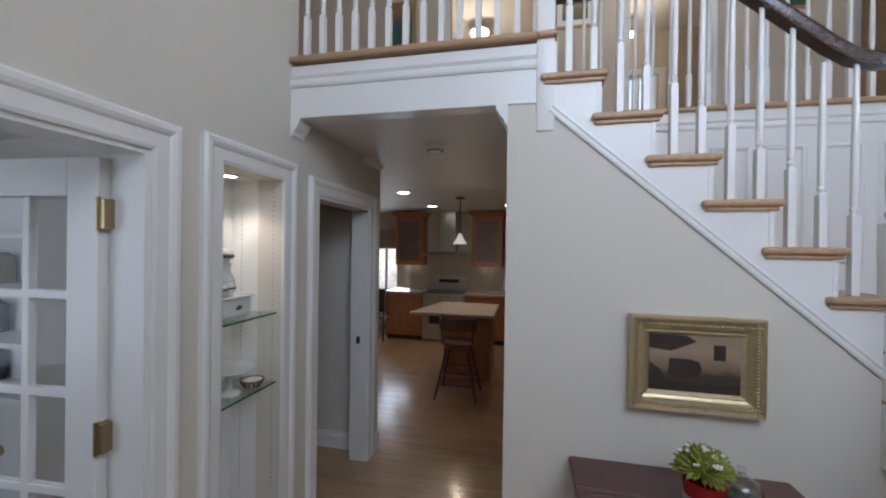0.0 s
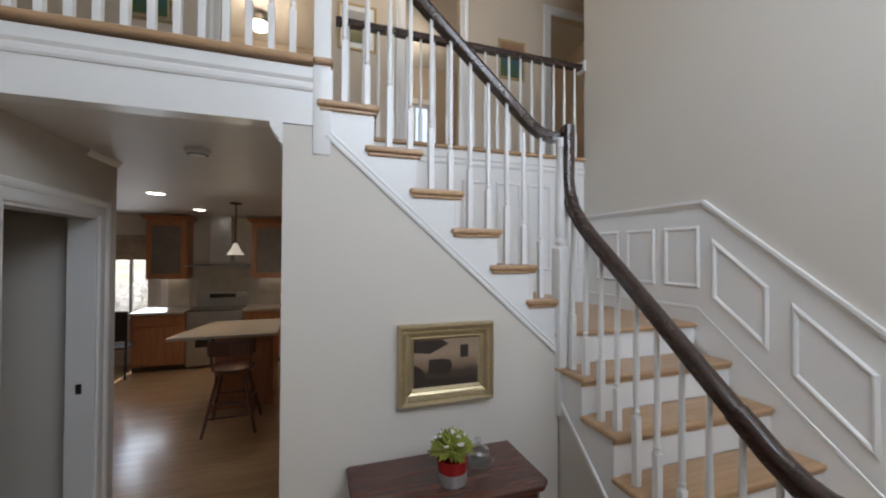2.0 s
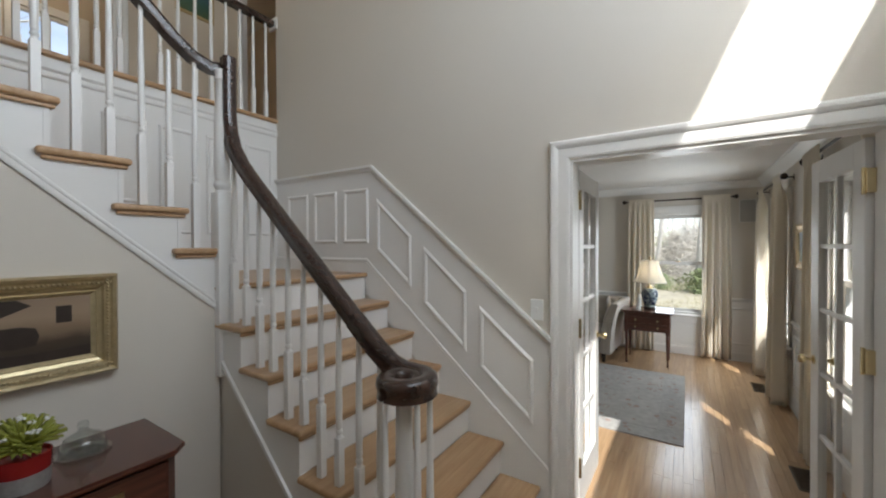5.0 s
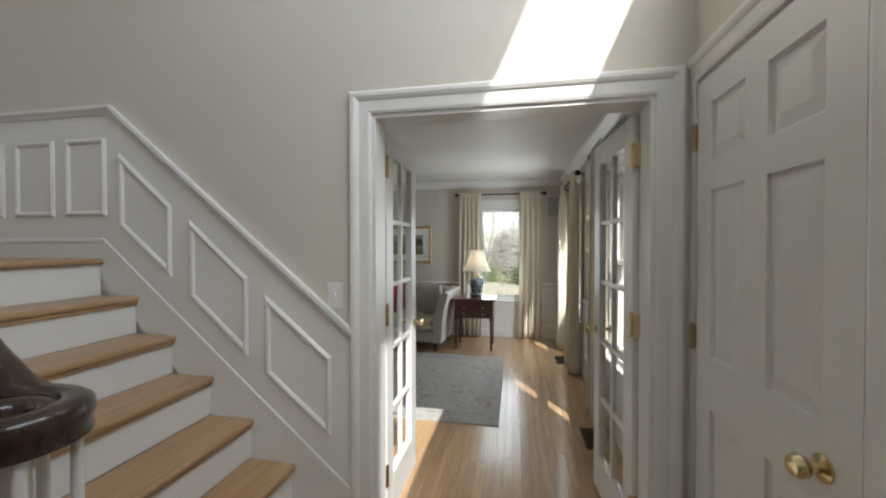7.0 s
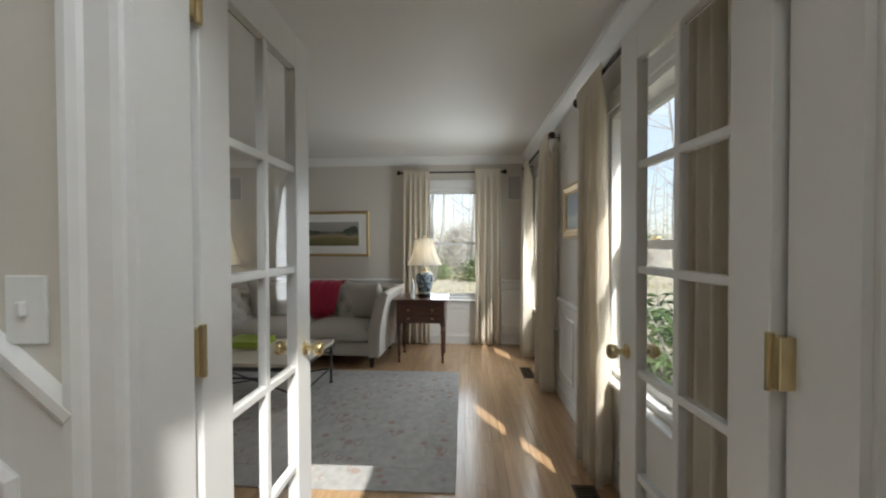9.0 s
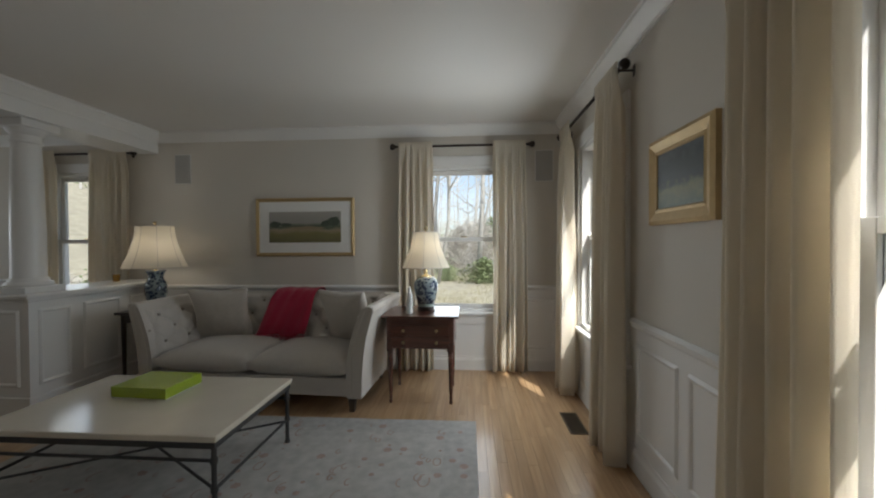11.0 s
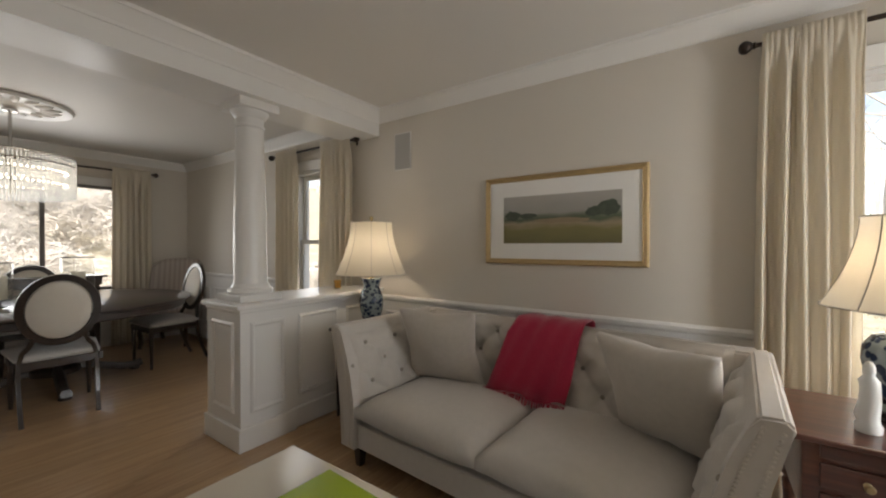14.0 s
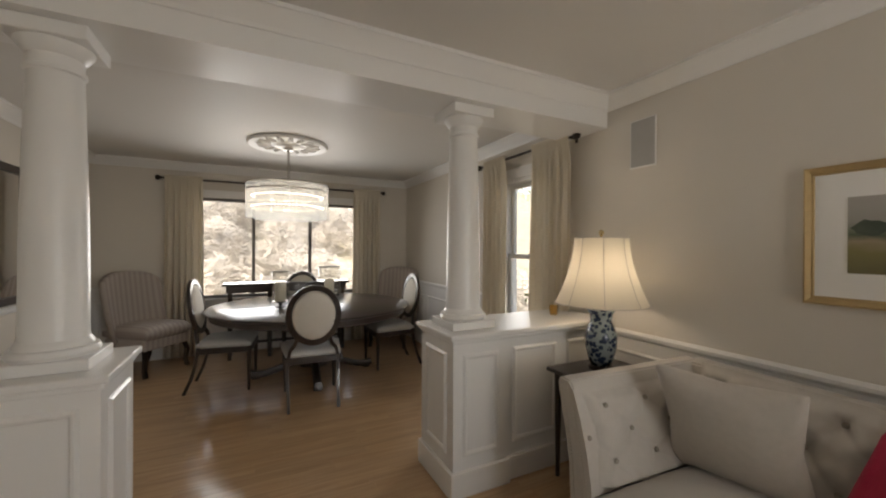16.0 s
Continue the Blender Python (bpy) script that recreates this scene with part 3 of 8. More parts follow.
# handrail: scroll, lower run, gooseneck, upper run
VX, VY, VZ = 1.415, 0.535, 1.115
path = []
for k in range(37):
    a = radians(-520 + 520 * k / 36)
    r = 0.030 + 0.060 * k / 36
    path.append((VX + r * math.cos(a), VY + r * math.sin(a), VZ))
path += [(RX, 0.60, VZ + 0.003), (RX, 0.66, VZ + 0.022), (RX, 0.74, 1.192), (RX, 0.85, 1.285)]
part("volute", sweep(path, [(o[0] * 0.95, o[1] * 1.2) for o in HAND], scales=[min(1.0, 0.45 + 0.55 * k / 16) for k in range(len(path))]), RAIL, balustrade, "dark scrolled rail end", 50)
rail_pts = [(RX, 0.85, 1.285), (RX, 1.57, 1.916), (RX, 1.65, 1.992), (RX, 1.725, 2.085), (RX, 1.762, 2.18), (RX, 1.775, 2.26), (RX, 1.775, 2.57)]
b = sweep([rail_pts[0], rail_pts[1]], HAND)
part("handrail", b, RAIL, balustrade, "", 50)
oval = [(0.031 * math.cos(2 * math.pi * i / 12), 0.029 * math.sin(2 * math.pi * i / 12)) for i in range(12)]


def bent(path, outline):
    """A bar along a path in one upright plane across x."""
    bm = bmesh.new()
    rings = []
    ps = [Vector(p) for p in path]
    for i, p in enumerate(ps):
        t = (ps[min(i + 1, len(ps) - 1)] - ps[max(i - 1, 0)]).normalized()
        s = Vector((1, 0, 0))
        u = s.cross(t).normalized()
        rings.append([bm.verts.new(p + s * o[0] + u * o[1]) for o in outline])
    for a, b in zip(rings, rings[1:]):
        for j in range(len(outline)):
            bm.faces.new((a[j], a[(j + 1) % len(outline)], b[(j + 1) % len(outline)], b[j]))
    bm.faces.new(rings[0]), bm.faces.new(rings[-1])
    return bm


part("gooseneck", bent(rail_pts[1:], HAND), RAIL, balustrade, "dark upright gooseneck of the rail", 50)
up = [(1.535, RY - 0.06, 2.535), (1.50, RY - 0.02, 2.525), (1.45, RY, 2.52), (1.36, RY, 2.545), (1.28, RY, 2.60), (1.20, RY, 2.67)]
up += [(0.16, RY, 2.67 + (1.20 - 0.16) * RISE / GO)]
part("handrail", sweep(up, HAND), RAIL, balustrade, "", 50)
for i in range(6):
    z, yf = RISE * (i + 1), 0.441 + GO * i
    for k in (0.055, 0.165):
        y = yf + k
        if y > 0.62:
            baluster(balustrade, RX, y, z, 1.285 + (y - 0.85) * (1.916 - 1.285) / 0.72 - 0.02 if y > 0.8 else 1.13, 0.20 + (0.11 if k > 0.1 else 0))
for i in range(6):
    z, xf = RISE * (8 + i), 1.537 - GO * i
    for k in (0.055, 0.165):
        x = xf - k
        if x < 1.44:
            top = 2.67 + (1.20 - x) * RISE / GO - 0.03 if x < 1.25 else 2.53
            baluster(balustrade, x, RY, z, top, 0.22 + (0.11 if k > 0.1 else 0))
# newel and balusters under the scroll
for a in range(30, 390, 72):
    baluster(balustrade, VX + 0.088 * math.cos(radians(a)), VY + 0.088 * math.sin(radians(a)), RISE, 1.085, 0.30)
newel = lathe([(0.036, 0.30), (0.026, 0.33), (0.036, 0.36), (0.028, 0.40), (0.032, 0.5), (0.027, 0.895)], 16, (VX, VY, RISE))
bx(VX - 0.036, VX + 0.036, VY - 0.036, VY + 0.036, RISE, RISE + 0.30, 0.003, newel)
part("starting_newel", newel, TRIM, balustrade, "", 40)
part("starting_step", lathe([(0.15, 0), (0.15, 0.165), (0.175, 0.168), (0.18, 0.182), (0.173, 0.196), (0.0, 0.196)], 32, (VX + 0.03, VY + 0.02, 0)), TREADX, stair, "", 40)


def newel_post(x, y, z0, zb, top, name):
    b = bx(x - 0.04, x + 0.04, y - 0.04, y + 0.04, z0, zb, 0.004)
    h = top - zb
    merge(b, lathe([(0.038, 0), (0.028, 0.012), (0.040, 0.03), (0.040, 0.045), (0.029, 0.06), (0.036, 0.09), (0.038, 0.16), (0.036, 0.3 * h + 0.1), (0.027, h - 0.06), (0.034, h - 0.05), (0.028, h - 0.03), (0.034, h)], 18, (x, y, zb)))
    return part(name, b, TRIM, balustrade, "", 40)


newel_post(1.478, NY - 0.005, 0.90, 1.86, 2.50, "corner_newel")
newel_post(0.14, NY + 0.03, 2.29, 3.15, 3.72, "top_newel")
gallery = thing("gallery_balustrade", "white balusters with a dark rail along the upper hall edge", "balustrade")
n = 13
for i in range(n):
    baluster(gallery, WX + 0.06 + i * (1.22 / n), NY + 0.05, UF, 3.61, 0.24)
part("handrail", sweep([(WX, NY + 0.05, 3.64), (0.12, NY + 0.05, 3.64)], HAND), RAIL, gallery, "", 50)
for i in range(19):
    baluster(gallery, 2.47 - i * 0.118, 2.975, UF, 3.61, 0.24)
part("handrail", sweep([(EX - 0.01, 2.975, 3.635), (0.25, 2.975, 3.635)], HAND), RAIL, gallery, "", 50)
part("rosette", bx(EX - 0.02, EX, 2.92, 3.03, 3.58, 3.69, 0.006), TRIM, gallery, "white wall block")

# ---------- living and dining room trim ----------
bm_beam = bx(EXB, LE, 3.06, 3.44, 2.23, H1)
beam = tagged(part("beam", bm_beam, TRIM), kind="structure")


def room_trim(path, z, name, outline, sign=1):
    run(name, [(x, y, z) for x, y in path], [(a * sign, b) for a, b in outline])


# paths run with the room on the left
living = [(EXB, -0.927 - 0.105), (EXB, LS), (LE, LS), (LE, 3.06)]
room_trim(living, H1, "crown_living", CROWN, -1)
room_trim([(LE, 3.06), (EXB, 3.06), (EXB, 0.39)], H1, "crown_living_beam", CROWN, -1)
room_trim([(LE, 3.44), (LE, DN), (3.0, DN), (3.0, 3.44), (LE, 3.44)], H1, "crown_dining", CROWN, -1)
room_trim(living, 0, "baseboard_living", BASE, -1)
room_trim([(LE, 3.44), (LE, DN), (3.0, DN), (3.0, 3.5)], 0, "baseboard_dining", BASE, -1)
room_trim([(EXB, 3.06), (EXB, 0.39)], 0, "baseboard_living_west", BASE, -1)
for seg in ([(EXB, LS), (3.14, LS)], [(4.28, LS), (5.28, LS)], [(6.42, LS), (LE, LS), (LE, -0.72)], [(LE, 0.42), (LE, 3.06)], [(EXB, 3.06), (EXB, 0.39)], [(LE, 4.5), (LE, DN), (6.3, DN)], [(3.83, DN), (3.0, DN), (3.0, 3.5)]):
    room_trim(seg, 0.80 if seg[0][1] < 3.1 else 0.86, "chair_rail", [(0, 0), (0.01, 0), (0.022, 0.015), (0.026, 0.035), (0.014, 0.045), (0.010, 0.05), (0, 0.05)], -1)
panels = (("y", LS, 1, 4.34, 4.74), ("y", LS, 1, 4.82, 5.22), ("y", LS, 1, 6.5, 6.84), ("y", LS, 1, 2.76, 3.1), ("x", LE, -1, -1.05, -0.76), ("x", LE, -1, 0.50, 1.3), ("x", LE, -1, 1.4, 2.2), ("x", LE, -1, 2.3, 2.98), ("x", LE, -1, 4.6, 5.3), ("x", LE, -1, 5.4, 6.1), ("x", LE, -1, 6.2, 6.85), ("y", DN, -1, 6.35, 6.8), ("y", DN, -1, 3.08, 3.8))
for ax, at, out, a, b in panels:
    par = {LS: wall_living_south, LE: wall_living_east, DN: wall_dining_north}[at]
    (frame_y if ax == "y" else frame_x)("panel_moulding", at, out, [(a, 0.22), (a, 0.72), (b, 0.72), (b, 0.22)], par)
# white wainscot skin below the chair rail
for nm, b in (("wainscot_south", bx(EXB, 3.28, LS, LS + 0.003, 0, 0.81)), ("wainscot_south_b", bx(4.14, 5.42, LS, LS + 0.003, 0, 0.81)), ("wainscot_south_c", bx(6.28, LE, LS, LS + 0.003, 0, 0.81)), ("wainscot_south_d", bx(3.28, 4.14, LS, LS + 0.003, 0, 0.578)), ("wainscot_south_e", bx(5.42, 6.28, LS, LS + 0.003, 0, 0.578)),
              ("wainscot_east", bx(LE - 0.003, LE, LS, -0.58, 0, 0.81)), ("wainscot_east_b", bx(LE - 0.003, LE, 0.28, 3.56, 0, 0.81)), ("wainscot_east_c", bx(LE - 0.003, LE, -0.58, 0.28, 0, 0.578)), ("wainscot_east_d", bx(LE - 0.003, LE, 3.56, 4.30, 0, 0.578)), ("wainscot_east_e", bx(LE - 0.003, LE, 4.30, DN, 0, 0.87)),
              ("wainscot_north", bx(3.0, 3.97, DN - 0.003, DN, 0, 0.87)), ("wainscot_north_b", bx(6.16, LE, DN - 0.003, DN, 0, 0.87)), ("wainscot_north_c", bx(3.97, 6.16, DN - 0.003, DN, 0, 0.718))):
    tagged(part(nm, b, TRIM), kind="structure")


def half_wall(name, x0, x1, ped0, ped1):
    """A panelled half wall with a pedestal that carries a column."""
    y0, y1 = 3.06, 3.44
    b = bx(x0 + 0.03 if ped0 <= x0 else x0, x1 - 0.03 if ped1 >= x1 else x1, y0, y1, 0, 0.875)
    hw = tagged(part(name, b, TRIM), kind="structure")
    part("pedestal", bx(ped0, ped1, y0 - 0.025, y1 + 0.025, 0, 0.872), TRIM, hw)
    part("base_moulding", bx(x0 + 0.03 if ped0 <= x0 else x0, x1 - 0.03 if ped1 >= x1 else x1, y0 - 0.018, y1 + 0.018, 0, 0.14, 0.006), TRIM, hw)
    part("base_moulding", bx(ped0 - 0.018, ped1 + 0.018, y0 - 0.043, y1 + 0.043, 0, 0.145, 0.006), TRIM, hw)
    part("cap", bx(min(x0, ped0 - 0.03), max(x1, ped1 + 0.03), y0 - 0.055, y1 + 0.055, 0.875, 0.908, 0.008), TRIM, hw)
    part("cap_moulding", bx(min(x0, ped0 - 0.012), max(x1, ped1 + 0.012), y0 - 0.038, y1 + 0.038, 0.85, 0.875, 0.008), TRIM, hw)
    frame_y("panel_moulding", y0 - 0.025, -1, [(ped0 + 0.06, 0.22), (ped0 + 0.06, 0.79), (ped1 - 0.06, 0.79), (ped1 - 0.06, 0.22)], hw)
    for xe, o in ((ped0, -1), (ped1, 1)):
        frame_x("panel_moulding", xe, o, [(y0 + 0.05, 0.22), (y0 + 0.05, 0.79), (y1 - 0.05, 0.79), (y1 - 0.05, 0.22)], hw)
    lo, hi = (ped1, x1) if ped0 <= x0 + 0.05 else (x0, ped0)
    k = 2
    for i in range(k):
        a, c = lo + 0.06 + i * (hi - lo) / k, lo + (i + 1) * (hi - lo) / k - 0.03
        frame_y("panel_moulding", y0, -1, [(a, 0.22), (a, 0.79), (c, 0.79), (c, 0.22)], hw)
    return hw


half_wall("half_wall_east", 5.67, LE, 5.67, 6.03)
half_wall("half_wall_west", EXB, 4.18, 3.80, 4.18)


def column(x, y):
    c = thing("column", "round white tapered column on a half wall", "column", "columns between living and dining room", (x, y, 0.908))
    part("plinth", bx(-0.145, 0.145, -0.145, 0.145, 0, 0.045, 0.004), TRIM, c)
    part("base", lathe([(0.135, 0.045), (0.142, 0.06), (0.135, 0.078), (0.12, 0.082), (0.118, 0.095), (0.108, 0.11)], 40), TRIM, c, "", 40)
    part("shaft", lathe([(0.108, 0.10), (0.104, 0.13), (0.102, 0.5), (0.094, 0.85), (0.084, 1.19)], 40), TRIM, c, "", 40)
    part("capital", lathe([(0.084, 1.15), (0.094, 1.158), (0.094, 1.17), (0.085, 1.175), (0.086, 1.215), (0.098, 1.225), (0.118, 1.258), (0.118, 1.265)], 40), TRIM, c, "", 40)
    part("abacus", bx(-0.135, 0.135, -0.135, 0.135, 1.265, 1.322, 0.006), TRIM, c)
    return c


column(5.85, 3.25)
column(3.98, 3.25)

# ---------- windows ----------
def sash_window(name, axis, face, out, a, b, z0, z1, depth=0.16):
    """A double-hung window: frame, sill, two sashes and their panes. out: the way to the outside."""
    w = tagged(new(name), "white double-hung window", "window", kind="structure")

    def P(nm, u0, u1, d0, d1, w0, w1, mat=TRIM, bev=0.003, par=w):
        lo, hi = sorted((face + out * d0, face + out * d1))
        bm = bx(u0, u1, lo, hi, w0, w1, bev) if axis == "y" else bx(lo, hi, u0, u1, w0, w1, bev)
        return part(nm, bm, mat, par)
    P("window_frame", a, a + 0.03, 0.0, depth, z0, z1)
    P("window_frame", b - 0.03, b, 0.0, depth, z0, z1)
    P("window_frame", a + 0.03, b - 0.03, 0.0, depth, z1 - 0.03, z1)
    P("window_frame", a + 0.03, b - 0.03, 0.0, depth, z0, z0 + 0.03)
    P("window_sill", a - 0.13, b + 0.13, -0.05, 0.0, z0 - 0.028, z0, bev=0.008)
    P("apron", a - 0.09, b + 0.09, -0.016, -0.004, z0 - 0.12, z0 - 0.03)
    P("casing", a - 0.1, a, -0.02, 0.0, z0, z1 + 0.1)
    P("casing", b, b + 0.1, -0.02, 0.0, z0, z1 + 0.1)
    P("casing", a, b, -0.02, 0.0, z1, z1 + 0.1)
    zm = (z0 + z1) / 2
    for w0, w1, d in ((z0 + 0.03, zm + 0.02, 0.05), (zm - 0.02, z1 - 0.03, 0.09)):
        s = 0.042
        P("sash", a + 0.03, a + 0.03 + s, d, d + 0.035, w0, w1)
        P("sash", b - 0.03 - s, b - 0.03, d, d + 0.035, w0, w1)
        P("sash", a + 0.03 + s, b - 0.03 - s, d, d + 0.035, w0, w0 + s)
        P("sash", a + 0.03 + s, b - 0.03 - s, d, d + 0.035, w1 - s, w1)
        g = P("pane", a + 0.03 + s, b - 0.03 - s, d + 0.014, d + 0.019, w0 + s, w1 - s, GLASS, 0)
        g.visible_shadow = False
    P("lock", (a + b) / 2 - 0.03, (a + b) / 2 + 0.03, 0.035, 0.055, zm + 0.02, zm + 0.035, BRASS)
    return w


sash_window("window_1", "x", LE, 1, -0.58, 0.28, 0.58, 2.04)
sash_window("window_2", "y", LS, -1, 5.42, 6.28, 0.58, 2.04)
sash_window("window_3", "y", LS, -1, 3.28, 4.14, 0.58, 2.04)
sash_window("window_4", "x", LE, 1, 3.56, 4.30, 0.58, 2.04)
DARKFRAME = material("bronze_window_frame", (0.16, 0.15, 0.14), 0.45)


def fixed_window(name, y, x0, x1, z0, z1, cuts, mat, label):
    w = tagged(new(name), label, "window", kind="structure")
    f = 0.035
    part("window_frame", bx(x0, x1, y + 0.02, y + 0.09, z0, z0 + f, 0.003), mat, w)
    part("window_frame", bx(x0, x1, y + 0.02, y + 0.09, z1 - f, z1, 0.003), mat, w)
    xs = [x0, *cuts, x1]
    for i, x in enumerate(xs):
        part("mullion", bx(x - 0.02 if 0 < i < len(xs) - 1 else (x if i == 0 else x - f), x + 0.02 if 0 < i < len(xs) - 1 else (x + f if i == 0 else x), y + 0.03, y + 0.085, z0 + f, z1 - f, 0.003), mat, w)
    for i in range(len(xs) - 1):
        g = part("pane", bx(xs[i] + 0.02, xs[i + 1] - 0.02, y + 0.055, y + 0.06, z0 + f, z1 - f), GLASS, w)
        g.visible_shadow = False
    part("window_sill", bx(x0 - 0.1, x1 + 0.1, y - 0.05, y - 0.002, z0 - 0.03, z0, 0.008), TRIM, w)
    for a, b, c, d in ((x0 - 0.1, x0, z0, z1 + 0.1), (x1, x1 + 0.1, z0, z1 + 0.1), (x0, x1, z1, z1 + 0.1)):
        part("casing", bx(a, b, y - 0.02, y, c, d, 0.004), TRIM, w)
    return w


fixed_window("window_5", DN, 3.97, 6.16, 0.72, 2.02, (4.70, 5.43), DARKFRAME, "wide three-part picture window of the dining room")
fixed_window("window_6", 7.4, -3.6, -2.32, 0.75, 1.95, (-2.75,), TRIM, "kitchen window with bright garden behind")
fixed_window("window_7", SY - 0.16, 0.0, 2.3, 2.958, 4.345, (), TRIM, "tall window over the entrance")
fixed_window("window_8", 6.5, 1.5, 2.06, 3.3, 4.5, (1.78,), TRIM, "window of a bedroom upstairs")

# ---------- doors ----------
def french_leaf(name, label, w, h, at, rz, handle=1):
    """A glazed door leaf of two by five panes, hinged at its origin and reaching along x."""
    d = tagged(new(name), label, "door", "glazed doors", "structure")
    d.matrix_world = pose(*at, 0, 0, rz)
    st, tr, br, mu = (0.125, 0.13, 0.22, 0.032) if name == "door_3" else (0.105, 0.115, 0.22, 0.024)
    part("stile", bx(0, st, -0.02, 0.02, 0.012, h, 0.003), TRIM, d)
    part("stile", bx(w - st, w, -0.02, 0.02, 0.012, h, 0.003), TRIM, d)
    part("rail", bx(st, w - st, -0.02, 0.02, h - tr, h, 0.003), TRIM, d)
    part("rail", bx(st, w - st, -0.02, 0.02, 0.012, br, 0.003), TRIM, d)
    x0, x1, z0, z1 = st, w - st, br, h - tr
    part("muntin", bx((x0 + x1 - mu) / 2, (x0 + x1 + mu) / 2, -0.014, 0.014, z0, z1, 0.004), TRIM, d)
    dz = (z1 - z0) / 5
    for i in range(1, 5):
        part("muntin", bx(x0, x1, -0.0135, 0.0135, z0 + i * dz - mu / 2, z0 + i * dz + mu / 2, 0.004), TRIM, d)
    for i in range(5):
        for a, b in ((x0, (x0 + x1 - mu) / 2), ((x0 + x1 + mu) / 2, x1)):
            g = part("pane", bx(a - 0.004, b + 0.004, -0.002, 0.002, z0 + i * dz + mu / 2 - 0.004, z0 + (i + 1) * dz - mu / 2 + 0.004), GLASS, d)
            g.visible_shadow = False
    for z in (0.27, 1.09, 1.84):
        hb = bx(-0.028, 0.004, -0.024, 0.024, z - 0.05, z + 0.05, 0.002)
        merge(hb, lathe([(0.008, -0.056), (0.008, 0.056)], 10, (-0.004, 0.024 * handle, z)))
        part("hinge", hb, OLDBRASS if name == "door_3" else BRASS, d, "brass hinge")
    for s in (-1, 1):
        k = lathe([(0.024, 0.0), (0.024, 0.006), (0.010, 0.010), (0.010, 0.03), (0.022, 0.038), (0.026, 0.05), (0.022, 0.062), (0.0, 0.068)], 18)
        k.transform(Matrix.Rotation(radians(-90 * s), 4, "X"))
        k.transform(Matrix.Translation((w - 0.05, 0.02 * s, 0.95)))
        part("knob", k, BRASS, d, "polished brass knob", 40)
    return d


french_leaf("door_1", "open white glazed door with brass hinges, leading to the living room", 0.57, 2.02, (2.72, 0.288, 0), 0.0, -1)
french_leaf("door_2", "open white glazed door with brass hinges, beside the curtained window", 0.60, 2.02, (2.70, -0.902, 0), 4.0, 1)
french_leaf("door_3", "open white glazed door of the study", 0.60, 2.03, (WX - 0.15, 1.0, 0), 184.0, 1)


def panel_door(name, label, w, h, m):
    """A six-panel door; x along its width from the hinge, its face towards +y."""
    d = tagged(new(name), label, "door", "", "structure")
    d.matrix_world = m
    st = 0.105
    mid = (w - st) / 2
    part("stile", bx(0, st, -0.035, 0, 0.01, h), TRIM, d)
    part("stile", bx(w - st, w, -0.035, 0, 0.01, h), TRIM, d)
    part("stile", bx(mid, mid + st, -0.035, 0, 0.01, h), TRIM, d)
    rows = [(0.24, 0.848), (1.036, 1.644), (1.75, h - 0.105)]
    zs = [0.01, 0.24, 0.848, 1.036, 1.644, 1.75, h - 0.105, h]
    for x0, x1 in ((st, mid), (mid + st, w - st)):
        for i in range(0, 8, 2):
            part("rail", bx(x0, x1, -0.035, 0, zs[i], zs[i + 1]), TRIM, d)
        for z0, z1 in rows:
            q = bmesh.new()
            rings = []
            for inset, y in ((0.0, -0.03), (0.0, -0.012), (0.010, -0.016), (0.048, -0.004)):
                rings.append([q.verts.new((x, y, z)) for x, z in ((x0 + inset, z0 + inset), (x1 - inset, z0 + inset), (x1 - inset, z1 - inset), (x0 + inset, z1 - inset))])
            for lo, hi in zip(rings, rings[1:]):
                for i in range(4):
                    q.faces.new((lo[i], lo[(i + 1) % 4], hi[(i + 1) % 4], hi[i]))
            q.faces.new(rings[0]), q.faces.new(rings[-1])
            part("panel", q, TRIM, d)
    return d


cd = panel_door("door_4", "closed white six-panel door with a brass knob", 0.72, 2.065, pose(2.515, SY + 0.006, 0, 0, 0, 180) @ Matrix.Diagonal((1, -1, 1, 1)))
for z in (1.09, 1.86, 0.28):
    hb = bx(-0.022, 0.0, -0.004, 0.01, z - 0.045, z + 0.045, 0.002)
    merge(hb, lathe([(0.008, -0.05), (0.008, 0.05)], 10, (-0.004, 0.012, z)))
    part("hinge", hb, OLDBRASS, cd, "aged brass hinge")
k = lathe([(0.032, 0.0), (0.032, 0.006), (0.012, 0.010), (0.012, 0.03), (0.024, 0.038), (0.029, 0.052), (0.022, 0.066), (0.0, 0.070)], 24)
k.transform(Matrix.Rotation(radians(-90), 4, "X"))
k.transform(Matrix.Translation((0.622, 0.0, 0.935)))
part("knob", k, BRASS, cd, "polished brass knob", 40)
b = casing_y("casing_closet_door", SY, 1, 1.785, 2.525, 2.08)

# light switch
sw = thing("light_switch", "white light switch plate with a toggle", "light switch")
part("plate", bx(EX - 0.008, EX, 0.43, 0.505, 1.145, 1.265, 0.003), material("white_plastic", (0.82, 0.82, 0.8), 0.35), sw)
part("toggle", bx(EX - 0.02, EX - 0.008, 0.461, 0.474, 1.195, 1.22, 0.003), TRIM, sw)

# ---------- outside ----------
GRASS = material("dry_grass", (0.37, 0.335, 0.25), 0.95, var=0.5, scale=3, bump=0.5, bscale=30)
BRUSH = material("brush_twigs", (0.62, 0.58, 0.52), 0.9, var=0.4, scale=4)
BARK = material("pale_bark", (0.50, 0.48, 0.45), 0.9, var=0.35, scale=6, bump=0.6, bscale=25)
LEAF = material("spring_leaf", (0.21, 0.25, 0.12), 0.7, var=0.45, scale=3)
rnd = random.Random(4)
bm = bmesh.new()
N = 46


